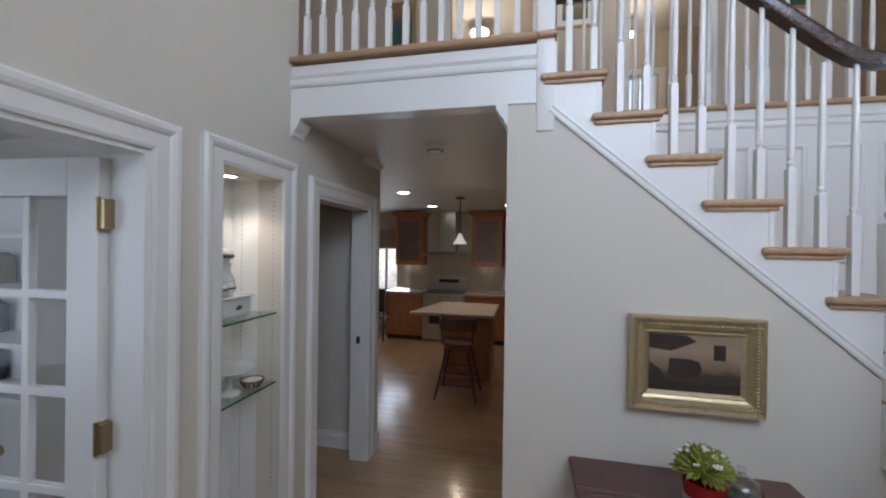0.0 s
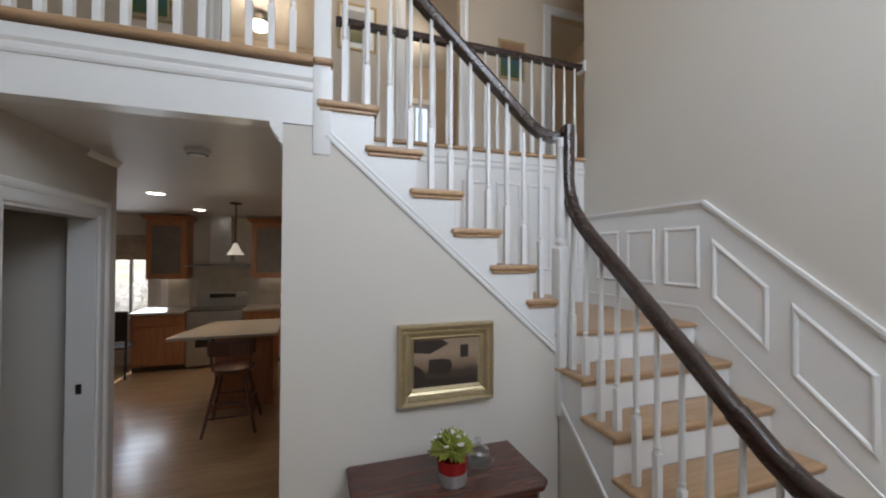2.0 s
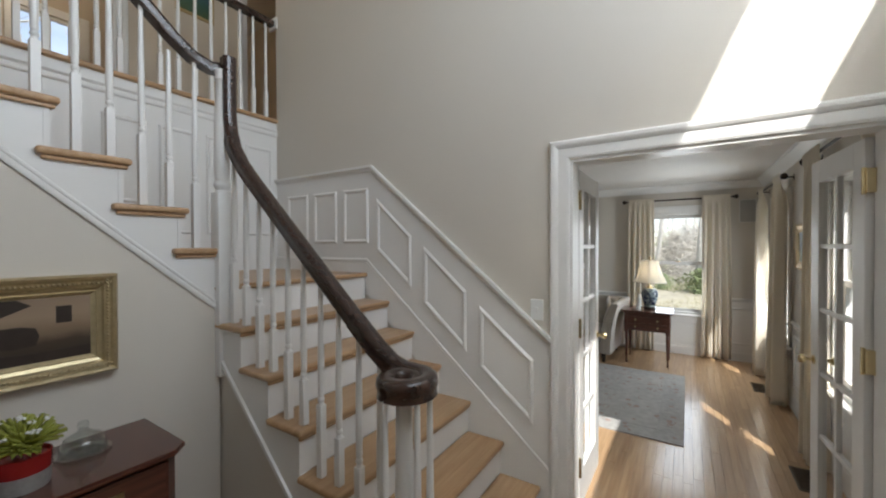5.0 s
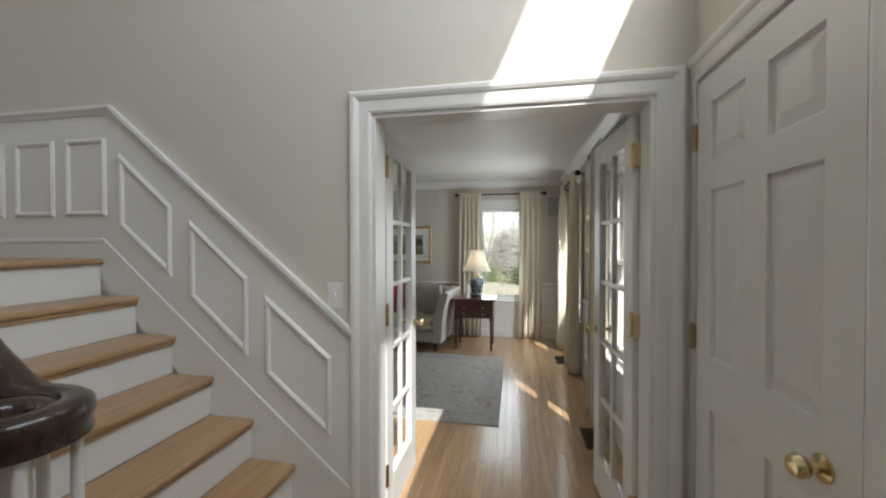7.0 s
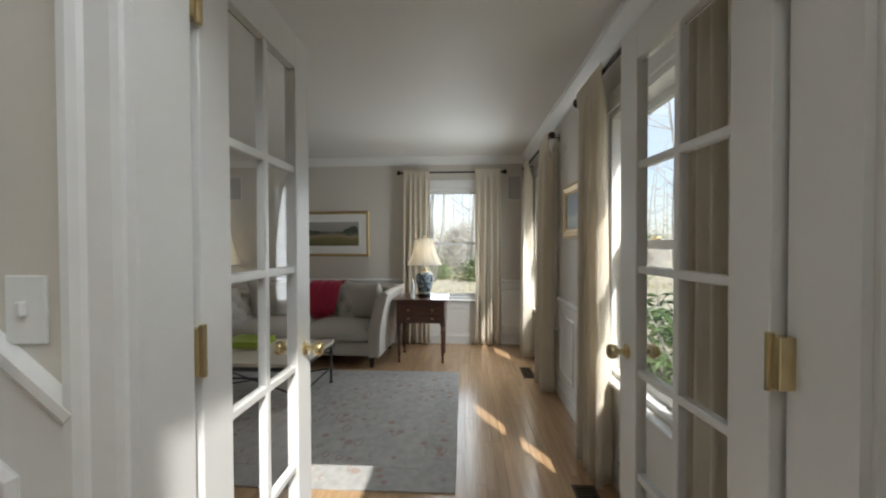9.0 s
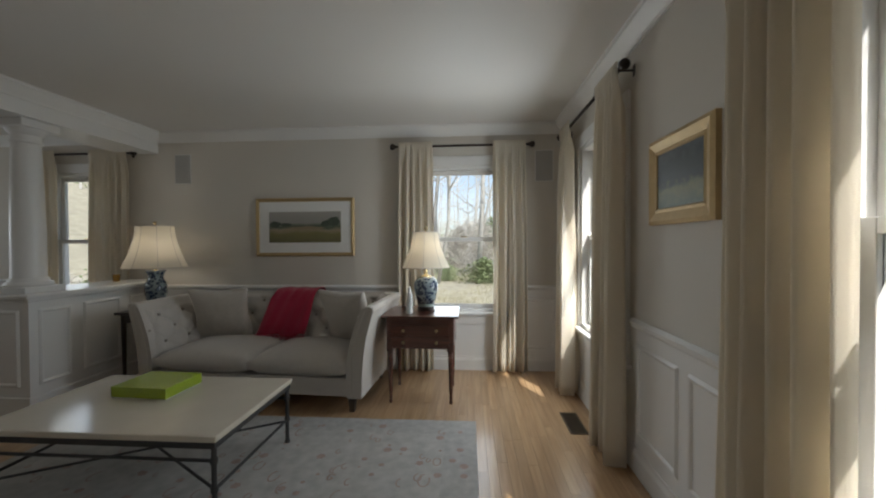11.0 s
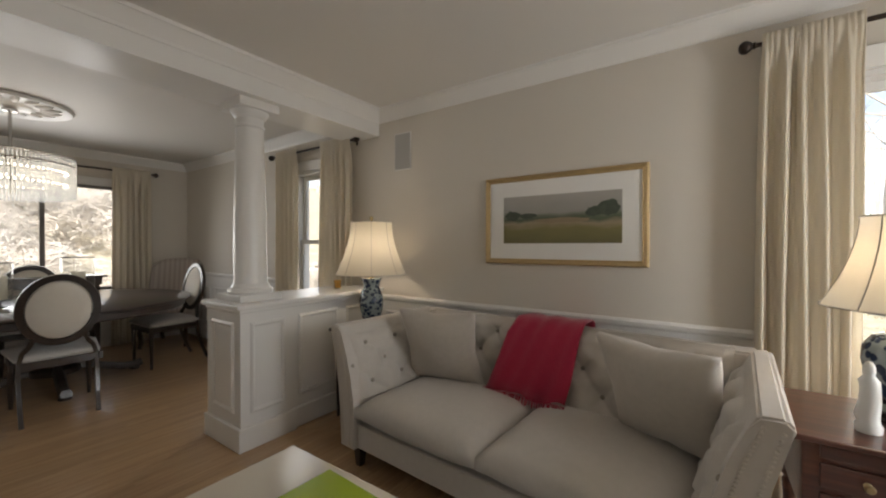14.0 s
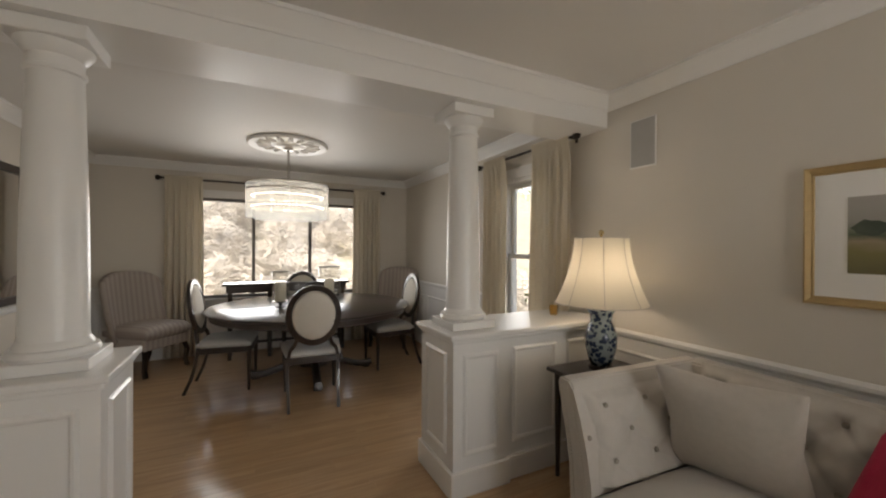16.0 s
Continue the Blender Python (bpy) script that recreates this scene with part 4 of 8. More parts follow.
def ground_z(x, y):
    g = -0.35 + 0.12 * noise.noise(Vector((x * 0.12, y * 0.12, 0)))
    d = max(0.0, y - 11)
    g += min(7.0, 0.34 * d) + min(5.0, max(0.0, x - 24) * 0.05)
    return g


xs = [-400, -120, -50] + [-30 + 2.2 * i for i in range(N)] + [90, 160, 400]
vs = [[bm.verts.new((x, y, ground_z(x, y))) for y in xs] for x in xs]
for i in range(len(xs) - 1):
    for j in range(len(xs) - 1):
        bm.faces.new((vs[i][j], vs[i + 1][j], vs[i + 1][j + 1], vs[i][j + 1]))
ground = tagged(part("ground", bm, GRASS, None, "", True), kind="structure")


def tree(x, y, h, r, seed, leaf=0):
    """A bare spring tree: tapered trunk, limbs and twigs, with a few young leaves."""
    rn = random.Random(seed)
    t = thing("tree", "tall slender bare tree with pale bark", "tree", "trees outside", (x, y, ground_z(x, y) - 0.05))
    trunk = bmesh.new()

    def limb(bm, p, d, length, r0, depth):
        pts, q = [p], p
        for i in range(4):
            d = (d + Vector((rn.uniform(-.16, .16), rn.uniform(-.16, .16), rn.uniform(-.02, .10)))).normalized()
            q = q + d * length / 4
            pts.append(q)
        n = 7 if depth == 0 else 4
        outline = [(math.cos(2 * math.pi * i / n), math.sin(2 * math.pi * i / n)) for i in range(n)]
        merge(bm, sweep(pts, outline, up=Vector((0.3, 1, 0.1)), scales=[r0 * (1 - 0.2 * i) + 0.002 for i in range(5)]))
        if depth < 2:
            for i in range(9 if depth == 0 else 5):
                k = rn.uniform(0.3, 1.0)
                s = pts[min(3, int(k * 4))].lerp(pts[min(4, int(k * 4) + 1)], 0.5)
                a = rn.uniform(0, 6.28)
                limb(bm if depth else crown, s, Vector((math.cos(a), math.sin(a), rn.uniform(0.35, 0.9))).normalized(), length * rn.uniform(0.22, 0.4), r0 * 0.33, depth + 1)
        return pts
    crown = bmesh.new()
    limb(trunk, Vector((0, 0, 0)), Vector((rn.uniform(-.08, .08), rn.uniform(-.08, .08), 1)), h, r, 0)
    part("trunk", trunk, BARK, t, "", True)
    part("crown", crown, BARK, t, "bare limbs and twigs")
    return t


T1 = [tree(17, -2.9, 12, 0.10, 1), tree(19, -0.6, 14, 0.12, 2), tree(23, 1.4, 13, 0.12, 3), tree(18, 1.0, 10, 0.075, 4)]
for i in range(34):
    src = T1[i % 4]
    a = rnd.uniform(-0.9, 0.55)
    d = rnd.uniform(17, 45)
    px, py = 5 + d * math.cos(a), -0.5 + d * math.sin(a)
    copy_thing(src, pose(px, py, ground_z(px, py) - 0.05, 0, 0, rnd.uniform(0, 360)))
for i in range(10):
    px, py = rnd.uniform(-4, 10), rnd.uniform(14, 24)
    copy_thing(T1[i % 4], pose(px, py, ground_z(px, py) - 0.05, 0, 0, rnd.uniform(0, 360)))


def bush_mesh(seed, n, leafy):
    """A shrub of thin twigs and small leaves."""
    rn = random.Random(seed)
    V, F = [], []
    for i in range(n):
        a, b = rn.uniform(0, 6.28), rn.uniform(0.05, 1.0)
        r = rn.uniform(0.25, 1.0)
        p = Vector((math.cos(a) * r * b, math.sin(a) * r * b, rn.uniform(0.02, 1.0) * (1.15 - 0.6 * r * b)))
        s = rn.uniform(0.015, 0.045) * (0.85 if leafy else 1)
        d = Vector((rn.uniform(-1, 1), rn.uniform(-1, 1), rn.uniform(-0.3, 1))).normalized()
        e = d.orthogonal().normalized()
        long = s * (1.5 if leafy else 6)
        wid = s if leafy else s * 0.18
        k = len(V)
        V += [p - d * long, p + e * wid, p + d * long, p - e * wid]
        F.append((k, k + 1, k + 2, k + 3))
    me = bpy.data.meshes.new("foliage")
    me.from_pydata(V, [], F)
    me.materials.append(LEAF if leafy else BRUSH)
    return me


B1 = [bush_mesh(1, 2600, True), bush_mesh(2, 1700, False), bush_mesh(3, 2400, True)]
# dry grass tufts in front of the windows
def tuft_mesh(seed):
    rn = random.Random(seed)
    V, F = [], []
    for i in range(420):
        x, y = rn.uniform(-0.9, 0.9), rn.uniform(-0.9, 0.9)
        h, a = rn.uniform(0.05, 0.2), rn.uniform(0, 6.28)
        k = len(V)
        V += [(x - 0.006 * math.cos(a), y - 0.006 * math.sin(a), 0), (x + 0.006 * math.cos(a), y + 0.006 * math.sin(a), 0), (x + 0.07 * math.sin(a), y + 0.07 * rn.uniform(-1, 1), h)]
        F.append((k, k + 1, k + 2))
    return V, F


DRY = material("straw", (0.46, 0.42, 0.28), 0.9, var=0.4, scale=2)
V, F = [], []
for i in range(150):
    gx, gy = (rnd.uniform(7.6, 26), rnd.uniform(-9, 6)) if i < 110 else (rnd.uniform(1, 9), rnd.uniform(-6, -2))
    tv, tf = tuft_mesh(i)
    k = len(V)
    V += [(gx + x, gy + y, ground_z(gx + x, gy + y) - 0.02 + z) for x, y, z in tv]
    F += [tuple(k + j for j in f) for f in tf]
me = bpy.data.meshes.new("dry_grass")
me.from_pydata(V, [], F)
me.materials.append(DRY)
tagged(new("dry_grass", me), "pale dry grass on the garden slope", "grass", kind="stuff")

spots = [(rnd.uniform(8.8, 17), rnd.uniform(4.2, 12), 1) for _ in range(22)] + [(15.5 + rnd.uniform(0, 12), rnd.uniform(-8, 6), 1) for _ in range(13)] + [(rnd.uniform(0, 10), 10.0 + rnd.uniform(0.5, 9), 0) for _ in range(80)] + [(8.4 + rnd.uniform(0, 2), 3.2 + rnd.uniform(-0.5, 3), 0) for _ in range(5)] + [(rnd.uniform(3.5, 9), rnd.uniform(-7.5, -4.2), (0, 2)[i % 2]) for i in range(14)] + [(rnd.uniform(-8, 0), 10.0 + rnd.uniform(0.5, 7), 0) for _ in range(10)]
for i, (x, y, k) in enumerate(spots):
    ob = new("shrub", B1[(i % 3) if k == 1 else (0 if k else 1)])
    s = rnd.uniform(0.7, 1.5)
    ob.matrix_world = Matrix.LocRotScale((x, y, ground_z(x, y) - 0.03), Euler((0, 0, rnd.uniform(0, 6))), (s, s, s * rnd.uniform(0.7, 1.1)))
    tagged(ob, "low garden shrub with bare twigs and young leaves", "shrub", "shrubs outside")

# broad-leaved evergreen shrubs under the south windows
BROAD = material("evergreen_leaf", (0.085, 0.15, 0.04), 0.35, var=0.5, scale=5)


def evergreen(x, y, h, seed):
    """A shrub of crooked stems that end in whorls of long folded leaves."""
    rn = random.Random(seed)
    g0 = ground_z(x, y)
    sh = thing("evergreen_shrub", "broad-leaved evergreen shrub with crooked bare stems by the house", "shrub", "evergreen shrubs by the house", (x, y, g0 - 0.03))
    stems = bmesh.new()
    V, F = [], []
    for i in range(16):
        a, sp = rn.uniform(0, 6.28), rn.uniform(0.2, 0.85)
        tip = Vector((sp * math.cos(a), sp * math.sin(a), h * rn.uniform(0.45, 1.0)))
        mid = tip * 0.5 + Vector((rn.uniform(-0.15, 0.15), rn.uniform(-0.15, 0.15), 0.1))
        merge(stems, sweep([(0.1 * math.cos(a), 0.1 * math.sin(a), 0), mid, tip], [(1, 0), (-0.5, 0.87), (-0.5, -0.87)], up=Vector((0.2, 1, 0.1)), scales=[0.014, 0.010, 0.005]))
        for w in range(6):
            c = tip.lerp(mid, rn.uniform(0, 0.75)) + Vector([rn.uniform(-0.14, 0.14) for _ in range(3)])
            for k in range(9):
                b2 = 6.28 * k / 9 + rn.uniform(-0.3, 0.3)
                d = Vector((math.cos(b2), math.sin(b2), rn.uniform(-0.55, 0.45))).normalized()
                e = d.cross(Vector((0, 0, 1))).normalized()
                L, B = rn.uniform(0.07, 0.12), rn.uniform(0.016, 0.024)
                n0 = len(V)
                V += [c, c + d * L * 0.5 + e * B + Vector((0, 0, 0.008)), c + d * L - Vector((0, 0, 0.012)), c + d * L * 0.5 - e * B + Vector((0, 0, 0.008))]
                F += [(n0, n0 + 1, n0 + 2), (n0, n0 + 2, n0 + 3)]
    part("stems", stems, BARK, sh)
    me = bpy.data.meshes.new("leaves")
    me.from_pydata(V, [], F)
    me.materials.append(BROAD)
    lv = new("leaves", me)
    lv.parent = sh
    lv["kind"] = "stuff"


for i, (x, y, h) in enumerate(((4.0, -2.0, 1.35), (4.75, -1.95, 1.25), (5.5, -2.05, 1.3), (6.3, -2.0, 1.2), (4.4, -2.9, 1.6), (5.6, -3.0, 1.5), (3.4, -2.6, 1.2))):
    evergreen(x, y, h, 60 + i)

THIN = bush_mesh(4, 1100, True)
for i in range(44):
    x, y = rnd.uniform(22, 33), rnd.uniform(-16, 12)
    ob = new("shrub", THIN if i % 2 else B1[1])
    s = rnd.uniform(1.2, 2.1)
    ob.matrix_world = Matrix.LocRotScale((x, y, ground_z(x, y) - 0.05), Euler((0, 0, rnd.uniform(0, 6))), (s, s, s * rnd.uniform(0.8, 1.4)))
    tagged(ob, "tall green undergrowth at the edge of the woods", "shrub", "undergrowth by the woods")


# far woods round the garden: trunks, twigs and first leaves, past counting
def woods(name, mat, n, twig):
    rn = random.Random(n)
    V, F = [], []
    for i in range(n):
        a = rn.uniform(-1.5, 2.4)
        d = rn.uniform(34, 75)
        p = Vector((4 + d * math.cos(a), 2 + d * math.sin(a), 0))
        p.z = ground_z(p.x, p.y)
        side = Vector((-math.sin(a), math.cos(a), 0))
        if twig:
            p.z += rn.uniform(0.2, 3.2 if mat is LEAF else 9.0) * rn.uniform(0.2, 1.0)
            u = (side * rn.uniform(-1, 1) + Vector((0, 0, rn.uniform(-0.4, 1)))).normalized()
            w = u.cross(Vector((math.cos(a), math.sin(a), 0))).normalized()
            L, B = (rn.uniform(0.05, 0.15), rn.uniform(0.03, 0.08)) if mat is LEAF else (rn.uniform(0.3, 1.3), rn.uniform(0.008, 0.03))
            q = [p - u * L, p + w * B, p + u * L, p - w * B]
        else:
            h, b = rn.uniform(6, 13), rn.uniform(0.05, 0.13)
            t = side * rn.uniform(-0.8, 0.8)
            q = [p - side * b, p + side * b, p + side * b * 0.3 + t + Vector((0, 0, h)), p - side * b * 0.3 + t + Vector((0, 0, h))]
        k = len(V)
        V += q
        F.append((k, k + 1, k + 2, k + 3))
    me = bpy.data.meshes.new(name)
    me.from_pydata(V, [], F)
    me.materials.append(mat)
    ob = new(name, me)
    return tagged(ob, "far woods in early spring with bare branches", "woods", kind="stuff")


woods("far_woods_trunks", BARK, 420, False)
woods("far_woods_twigs", BRUSH, 12000, True)
woods("far_woods_leaves", LEAF, 14000, True)

# ---------- living room ----------
def cloth(name, colour, through=0.35, scale=40.0, bump=0.15):
    """Cloth that lets some light through."""
    m = material(name, colour, 0.9, var=0.05, scale=6, bump=bump, bscale=scale, sheen=0.2)
    nt = m.node_tree
    b, out = nt.nodes["Principled BSDF"], nt.nodes["Material Output"]
    tr = nt.nodes.new("ShaderNodeBsdfTranslucent")
    tr.inputs["Color"].default_value = (*colour, 1)
    mx = nt.nodes.new("ShaderNodeMixShader")
    mx.inputs[0].default_value = through
    nt.links.new(b.outputs[0], mx.inputs[1])
    nt.links.new(tr.outputs[0], mx.inputs[2])
    nt.links.new(mx.outputs[0], out.inputs[0])
    return m


CURTAIN = cloth("cream_curtain", (0.86, 0.80, 0.69), 0.48, 220, 0.1)
LINEN = material("beige_linen", (0.55, 0.51, 0.46), 0.92, var=0.06, scale=30, bump=0.25, bscale=350, sheen=0.25)
LINEN2 = material("oatmeal_linen", (0.52, 0.475, 0.42), 0.92, var=0.08, scale=40, bump=0.25, bscale=350, sheen=0.25)
# same linen on the buttons, darkened to paint in the shade of their dimples
BUTTON_SHADED = material("shaded_button_linen", (0.33, 0.295, 0.25), 0.9, var=0.1, scale=60)
RED = material("raspberry_wool", (0.42, 0.016, 0.055), 0.95, var=0.12, scale=60, bump=0.5, bscale=260, sheen=0.4)
MAHOG = wood("mahogany", (0.045, 0.014, 0.009), (0.13, 0.042, 0.025), 0.28, "y", 1.0, 0.5)
MAHOGX = wood("mahogany_chest", (0.05, 0.016, 0.011), (0.13, 0.045, 0.028), 0.26, "x", 1.0, 0.5)
EBONY = wood("dark_walnut", (0.014, 0.009, 0.007), (0.04, 0.025, 0.018), 0.3, "z", 1.0, 0.3)
IRON = material("grey_iron", (0.075, 0.075, 0.075), 0.5, 0.6, var=0.2, scale=30, bump=0.2)
STONE = material("cream_stone_top", (0.66, 0.60, 0.50), 0.14, var=0.07, scale=5)
LIME = material("lime_lacquer", (0.30, 0.40, 0.015), 0.25, var=0.04, scale=4, coat=0.3)
GOLD = material("gilt_frame", (0.52, 0.43, 0.26), 0.36, 0.8, var=0.22, scale=40, bump=0.35, bscale=90)
GOLDWOOD = material("pale_gilt_frame", (0.52, 0.38, 0.19), 0.45, 0.45, var=0.15, scale=30, bump=0.15)
PORC = material("white_porcelain", (0.72, 0.72, 0.69), 0.2, var=0.04, scale=10)
NAIL = material("nickel_nail", (0.62, 0.58, 0.52), 0.3, 1.0)


def curtain(axis, fixed, a, b, group_to, z0=0.02, z1=2.262, folds=6, flare=0.04, amp=0.032, seed=1):
    """A gathered panel hung from a rod, flaring slightly to the floor."""
    rn = random.Random(seed)
    bm = bmesh.new()
    n, m = folds * 20, 30
    room = 1 if axis == "y" and fixed < 3 else -1
    ph = [rn.uniform(-0.5, 0.5) for _ in range(folds + 2)]
    am = [rn.uniform(0.7, 1.25) for _ in range(folds + 2)]
    grid = []
    for j in range(m + 1):
        v = j / m
        z = z1 + (z0 - z1) * v
        row = []
        for i in range(n + 1):
            u = i / n
            f = u * folds
            k = int(f)
            w = math.sin(2 * math.pi * (f + 0.12 * ph[k] * v)) + 0.35 * math.sin(4 * math.pi * f + 2 * v + seed)
            z = z1 + (z0 - z1) * v ** 1.25
            drop = min(1.0, max(0.0, (z1 - 0.06 - z) / 0.16))
            pleat = 0.0045 * math.sin(2 * math.pi * f * 3.3 + ph[k]) + 0.002 * math.sin(2 * math.pi * f * 7.1)
            depth = room * 0.021 * (1 - drop) + pleat * (1 - 0.75 * min(1.0, 2.5 * v)) + amp * am[k] * w * drop * (0.5 + 0.5 * v)
            mid = (a + b) / 2
            p = a + (b - a) * u
            p = mid + (p - mid) * (1 + flare * 2 * v) + 0.008 * math.sin(3 * v + ph[k] * 6)
            row.append(bm.verts.new((p, fixed + depth, z) if axis == "y" else (fixed + depth, p, z)))
        grid.append(row)
    for j in range(m):
        for i in range(n):
            bm.faces.new((grid[j][i], grid[j][i + 1], grid[j + 1][i + 1], grid[j + 1][i]))
    ob = part("curtain", bm, CURTAIN, None, "", True)
    so = ob.modifiers.new("thick", "SOLIDIFY")
    so.thickness = 0.003
    return tagged(ob, "cream linen curtain gathered on a dark rod, reaching the floor", "curtain", group_to)


def rod(axis, fixed, a, b, z=2.225, wall_at=0.0):
    """A dark rod with ball finials and wall brackets."""
    r = thing("curtain_rod", "dark bronze curtain rod with ball finials", "curtain rod", "curtain rods")
    flip = Matrix.Identity(4) if axis == "y" else SWAP

    def add(nm, bm):
        bm.transform(flip)
        part(nm, bm, BLACK, r, "", 50)
    add("pole", tube([(a, fixed, z), (b, fixed, z)], 0.011, 10))
    for e, s in ((a, -1), (b, 1)):
        f = lathe([(0.013, 0), (0.018, 0.004), (0.012, 0.012), (0.022, 0.02), (0.031, 0.036), (0.029, 0.052), (0.018, 0.064), (0.0, 0.068)], 14)
        f.transform(Matrix.Rotation(radians(90 * s), 4, "Y"))
        f.transform(Matrix.Translation((e, fixed, z)))
        add("finial", f)
        k = tube([(e - 0.04 * s, fixed, z), (e - 0.04 * s, wall_at, z)], 0.006, 6)
        bx(e - 0.04 * s - 0.012, e - 0.04 * s + 0.012, min(wall_at, wall_at + 0.004), max(wall_at, wall_at + 0.004), z - 0.03, z + 0.03, 0, k)
        add("bracket", k)
    return r


rod("x", LE - 0.085, -0.775, 0.505, wall_at=LE - 0.004)
rod("y", LS + 0.085, 5.24, 6.58, wall_at=LS)
rod("y", LS + 0.085, 2.98, 4.42, wall_at=LS)
rod("x", LE - 0.085, 3.30, 4.56, wall_at=LE - 0.004)
rod("y", DN - 0.085, 3.70, 6.45, wall_at=DN - 0.004)
G = "cream curtains"
curtain("x", LE - 0.085, 0.155, 0.485, G, seed=1, folds=5, amp=0.04)
curtain("x", LE - 0.085, -0.755, -0.445, G, seed=2, folds=4, amp=0.05)
curtain("y", LS + 0.085, 5.25, 5.60, G, seed=3, folds=5, amp=0.055)
curtain("y", LS + 0.085, 6.24, 6.55, G, seed=4, folds=4, amp=0.065)
curtain("y", LS + 0.085, 3.97, 4.40, G, seed=5, folds=5, amp=0.05)
curtain("y", LS + 0.085, 3.0, 3.26, G, seed=6, folds=4)
curtain("x", LE - 0.085, 3.33, 3.74, G, seed=7, folds=6)
curtain("x", LE - 0.085, 4.13, 4.50, G, seed=8, folds=5)
curtain("y", DN - 0.085, 3.73, 4.12, G, seed=9, folds=6)
curtain("y", DN - 0.085, 6.02, 6.42, G, seed=10, folds=6)


def speaker(y, z):
    s = thing("wall_speaker", "flat white in-wall speaker grille", "speaker", "wall speakers")
    part("frame", bx(LE - 0.008, LE, y - 0.09, y + 0.09, z - 0.155, z + 0.155, 0.003), TRIM, s)
    part("grille", bx(LE - 0.011, LE - 0.008, y - 0.082, y + 0.082, z - 0.147, z + 0.147), material("speaker_grille", (0.46, 0.45, 0.43), 0.8, bump=0.8, bscale=600), s)


speaker(2.785, 2.06)
speaker(-0.945, 2.03)


def art(name, kind):
    """A painted or printed picture: bands of earth, trees and sky."""
    m = bpy.data.materials.new(name)
    m.use_nodes = True
    nt = m.node_tree
    b = nt.nodes["Principled BSDF"]
    tc = nt.nodes.new("ShaderNodeTexCoord")
    sep = nt.nodes.new("ShaderNodeSeparateXYZ")
    nt.links.new(tc.outputs["Generated"], sep.inputs[0])
    n = nt.nodes.new("ShaderNodeTexNoise")
    n.inputs["Scale"].default_value, n.inputs["Detail"].default_value = kind.get("scale", 5.0), 6
    nt.links.new(tc.outputs["Generated"], n.inputs["Vector"])
    ma = nt.nodes.new("ShaderNodeMath")
    ma.operation = "MULTIPLY_ADD"
    ma.inputs[1].default_value, ma.inputs[2].default_value = kind.get("rough", 0.35), -0.5 * kind.get("rough", 0.35)
    nt.links.new(n.outputs[0], ma.inputs[0])
    ad = nt.nodes.new("ShaderNodeMath")
    ad.operation = "ADD"
    nt.links.new(sep.outputs["Z"], ad.inputs[0])
    nt.links.new(ma.outputs[0], ad.inputs[1])
    ramp = nt.nodes.new("ShaderNodeValToRGB")
    while len(ramp.color_ramp.elements) < len(kind["bands"]):
        ramp.color_ramp.elements.new(0.5)
    for e, (p, c) in zip(ramp.color_ramp.elements, kind["bands"]):
        e.position, e.color = p, (*c, 1)
    nt.links.new(ad.outputs[0], ramp.inputs[0])
    nt.links.new(ramp.outputs[0], b.inputs["Base Color"])
    b.inputs["Roughness"].default_value = 0.45
    return m


MEADOW = art("meadow_print", {"scale": 4.0, "rough": 0.30, "bands": [(0.0, (0.16, 0.14, 0.07)), (0.28, (0.22, 0.20, 0.08)), (0.40, (0.36, 0.29, 0.20)), (0.50, (0.10, 0.125, 0.08)), (0.58, (0.18, 0.20, 0.15)), (0.66, (0.34, 0.33, 0.30)), (1.0, (0.42, 0.40, 0.37))]})
GROVE = art("grove_painting", {"scale": 7.0, "rough": 0.5, "bands": [(0.0, (0.07, 0.09, 0.03)), (0.3, (0.16, 0.16, 0.05)), (0.45, (0.025, 0.03, 0.02)), (0.8, (0.03, 0.04, 0.04)), (1.0, (0.08, 0.09, 0.10))]})
STABLE = art("stable_painting", {"scale": 3.0, "rough": 0.25, "bands": [(0.0, (0.035, 0.025, 0.018)), (0.30, (0.06, 0.042, 0.028)), (0.40, (0.19, 0.13, 0.08)), (0.7, (0.33, 0.24, 0.16)), (1.0, (0.29, 0.21, 0.145))]})
COAST = art("coast_painting", {"scale": 5.0, "rough": 0.4, "bands": [(0.0, (0.08, 0.12, 0.05)), (0.3, (0.05, 0.12, 0.09)), (0.55, (0.06, 0.12, 0.16)), (0.75, (0.30, 0.14, 0.08)), (1.0, (0.38, 0.25, 0.14))]})


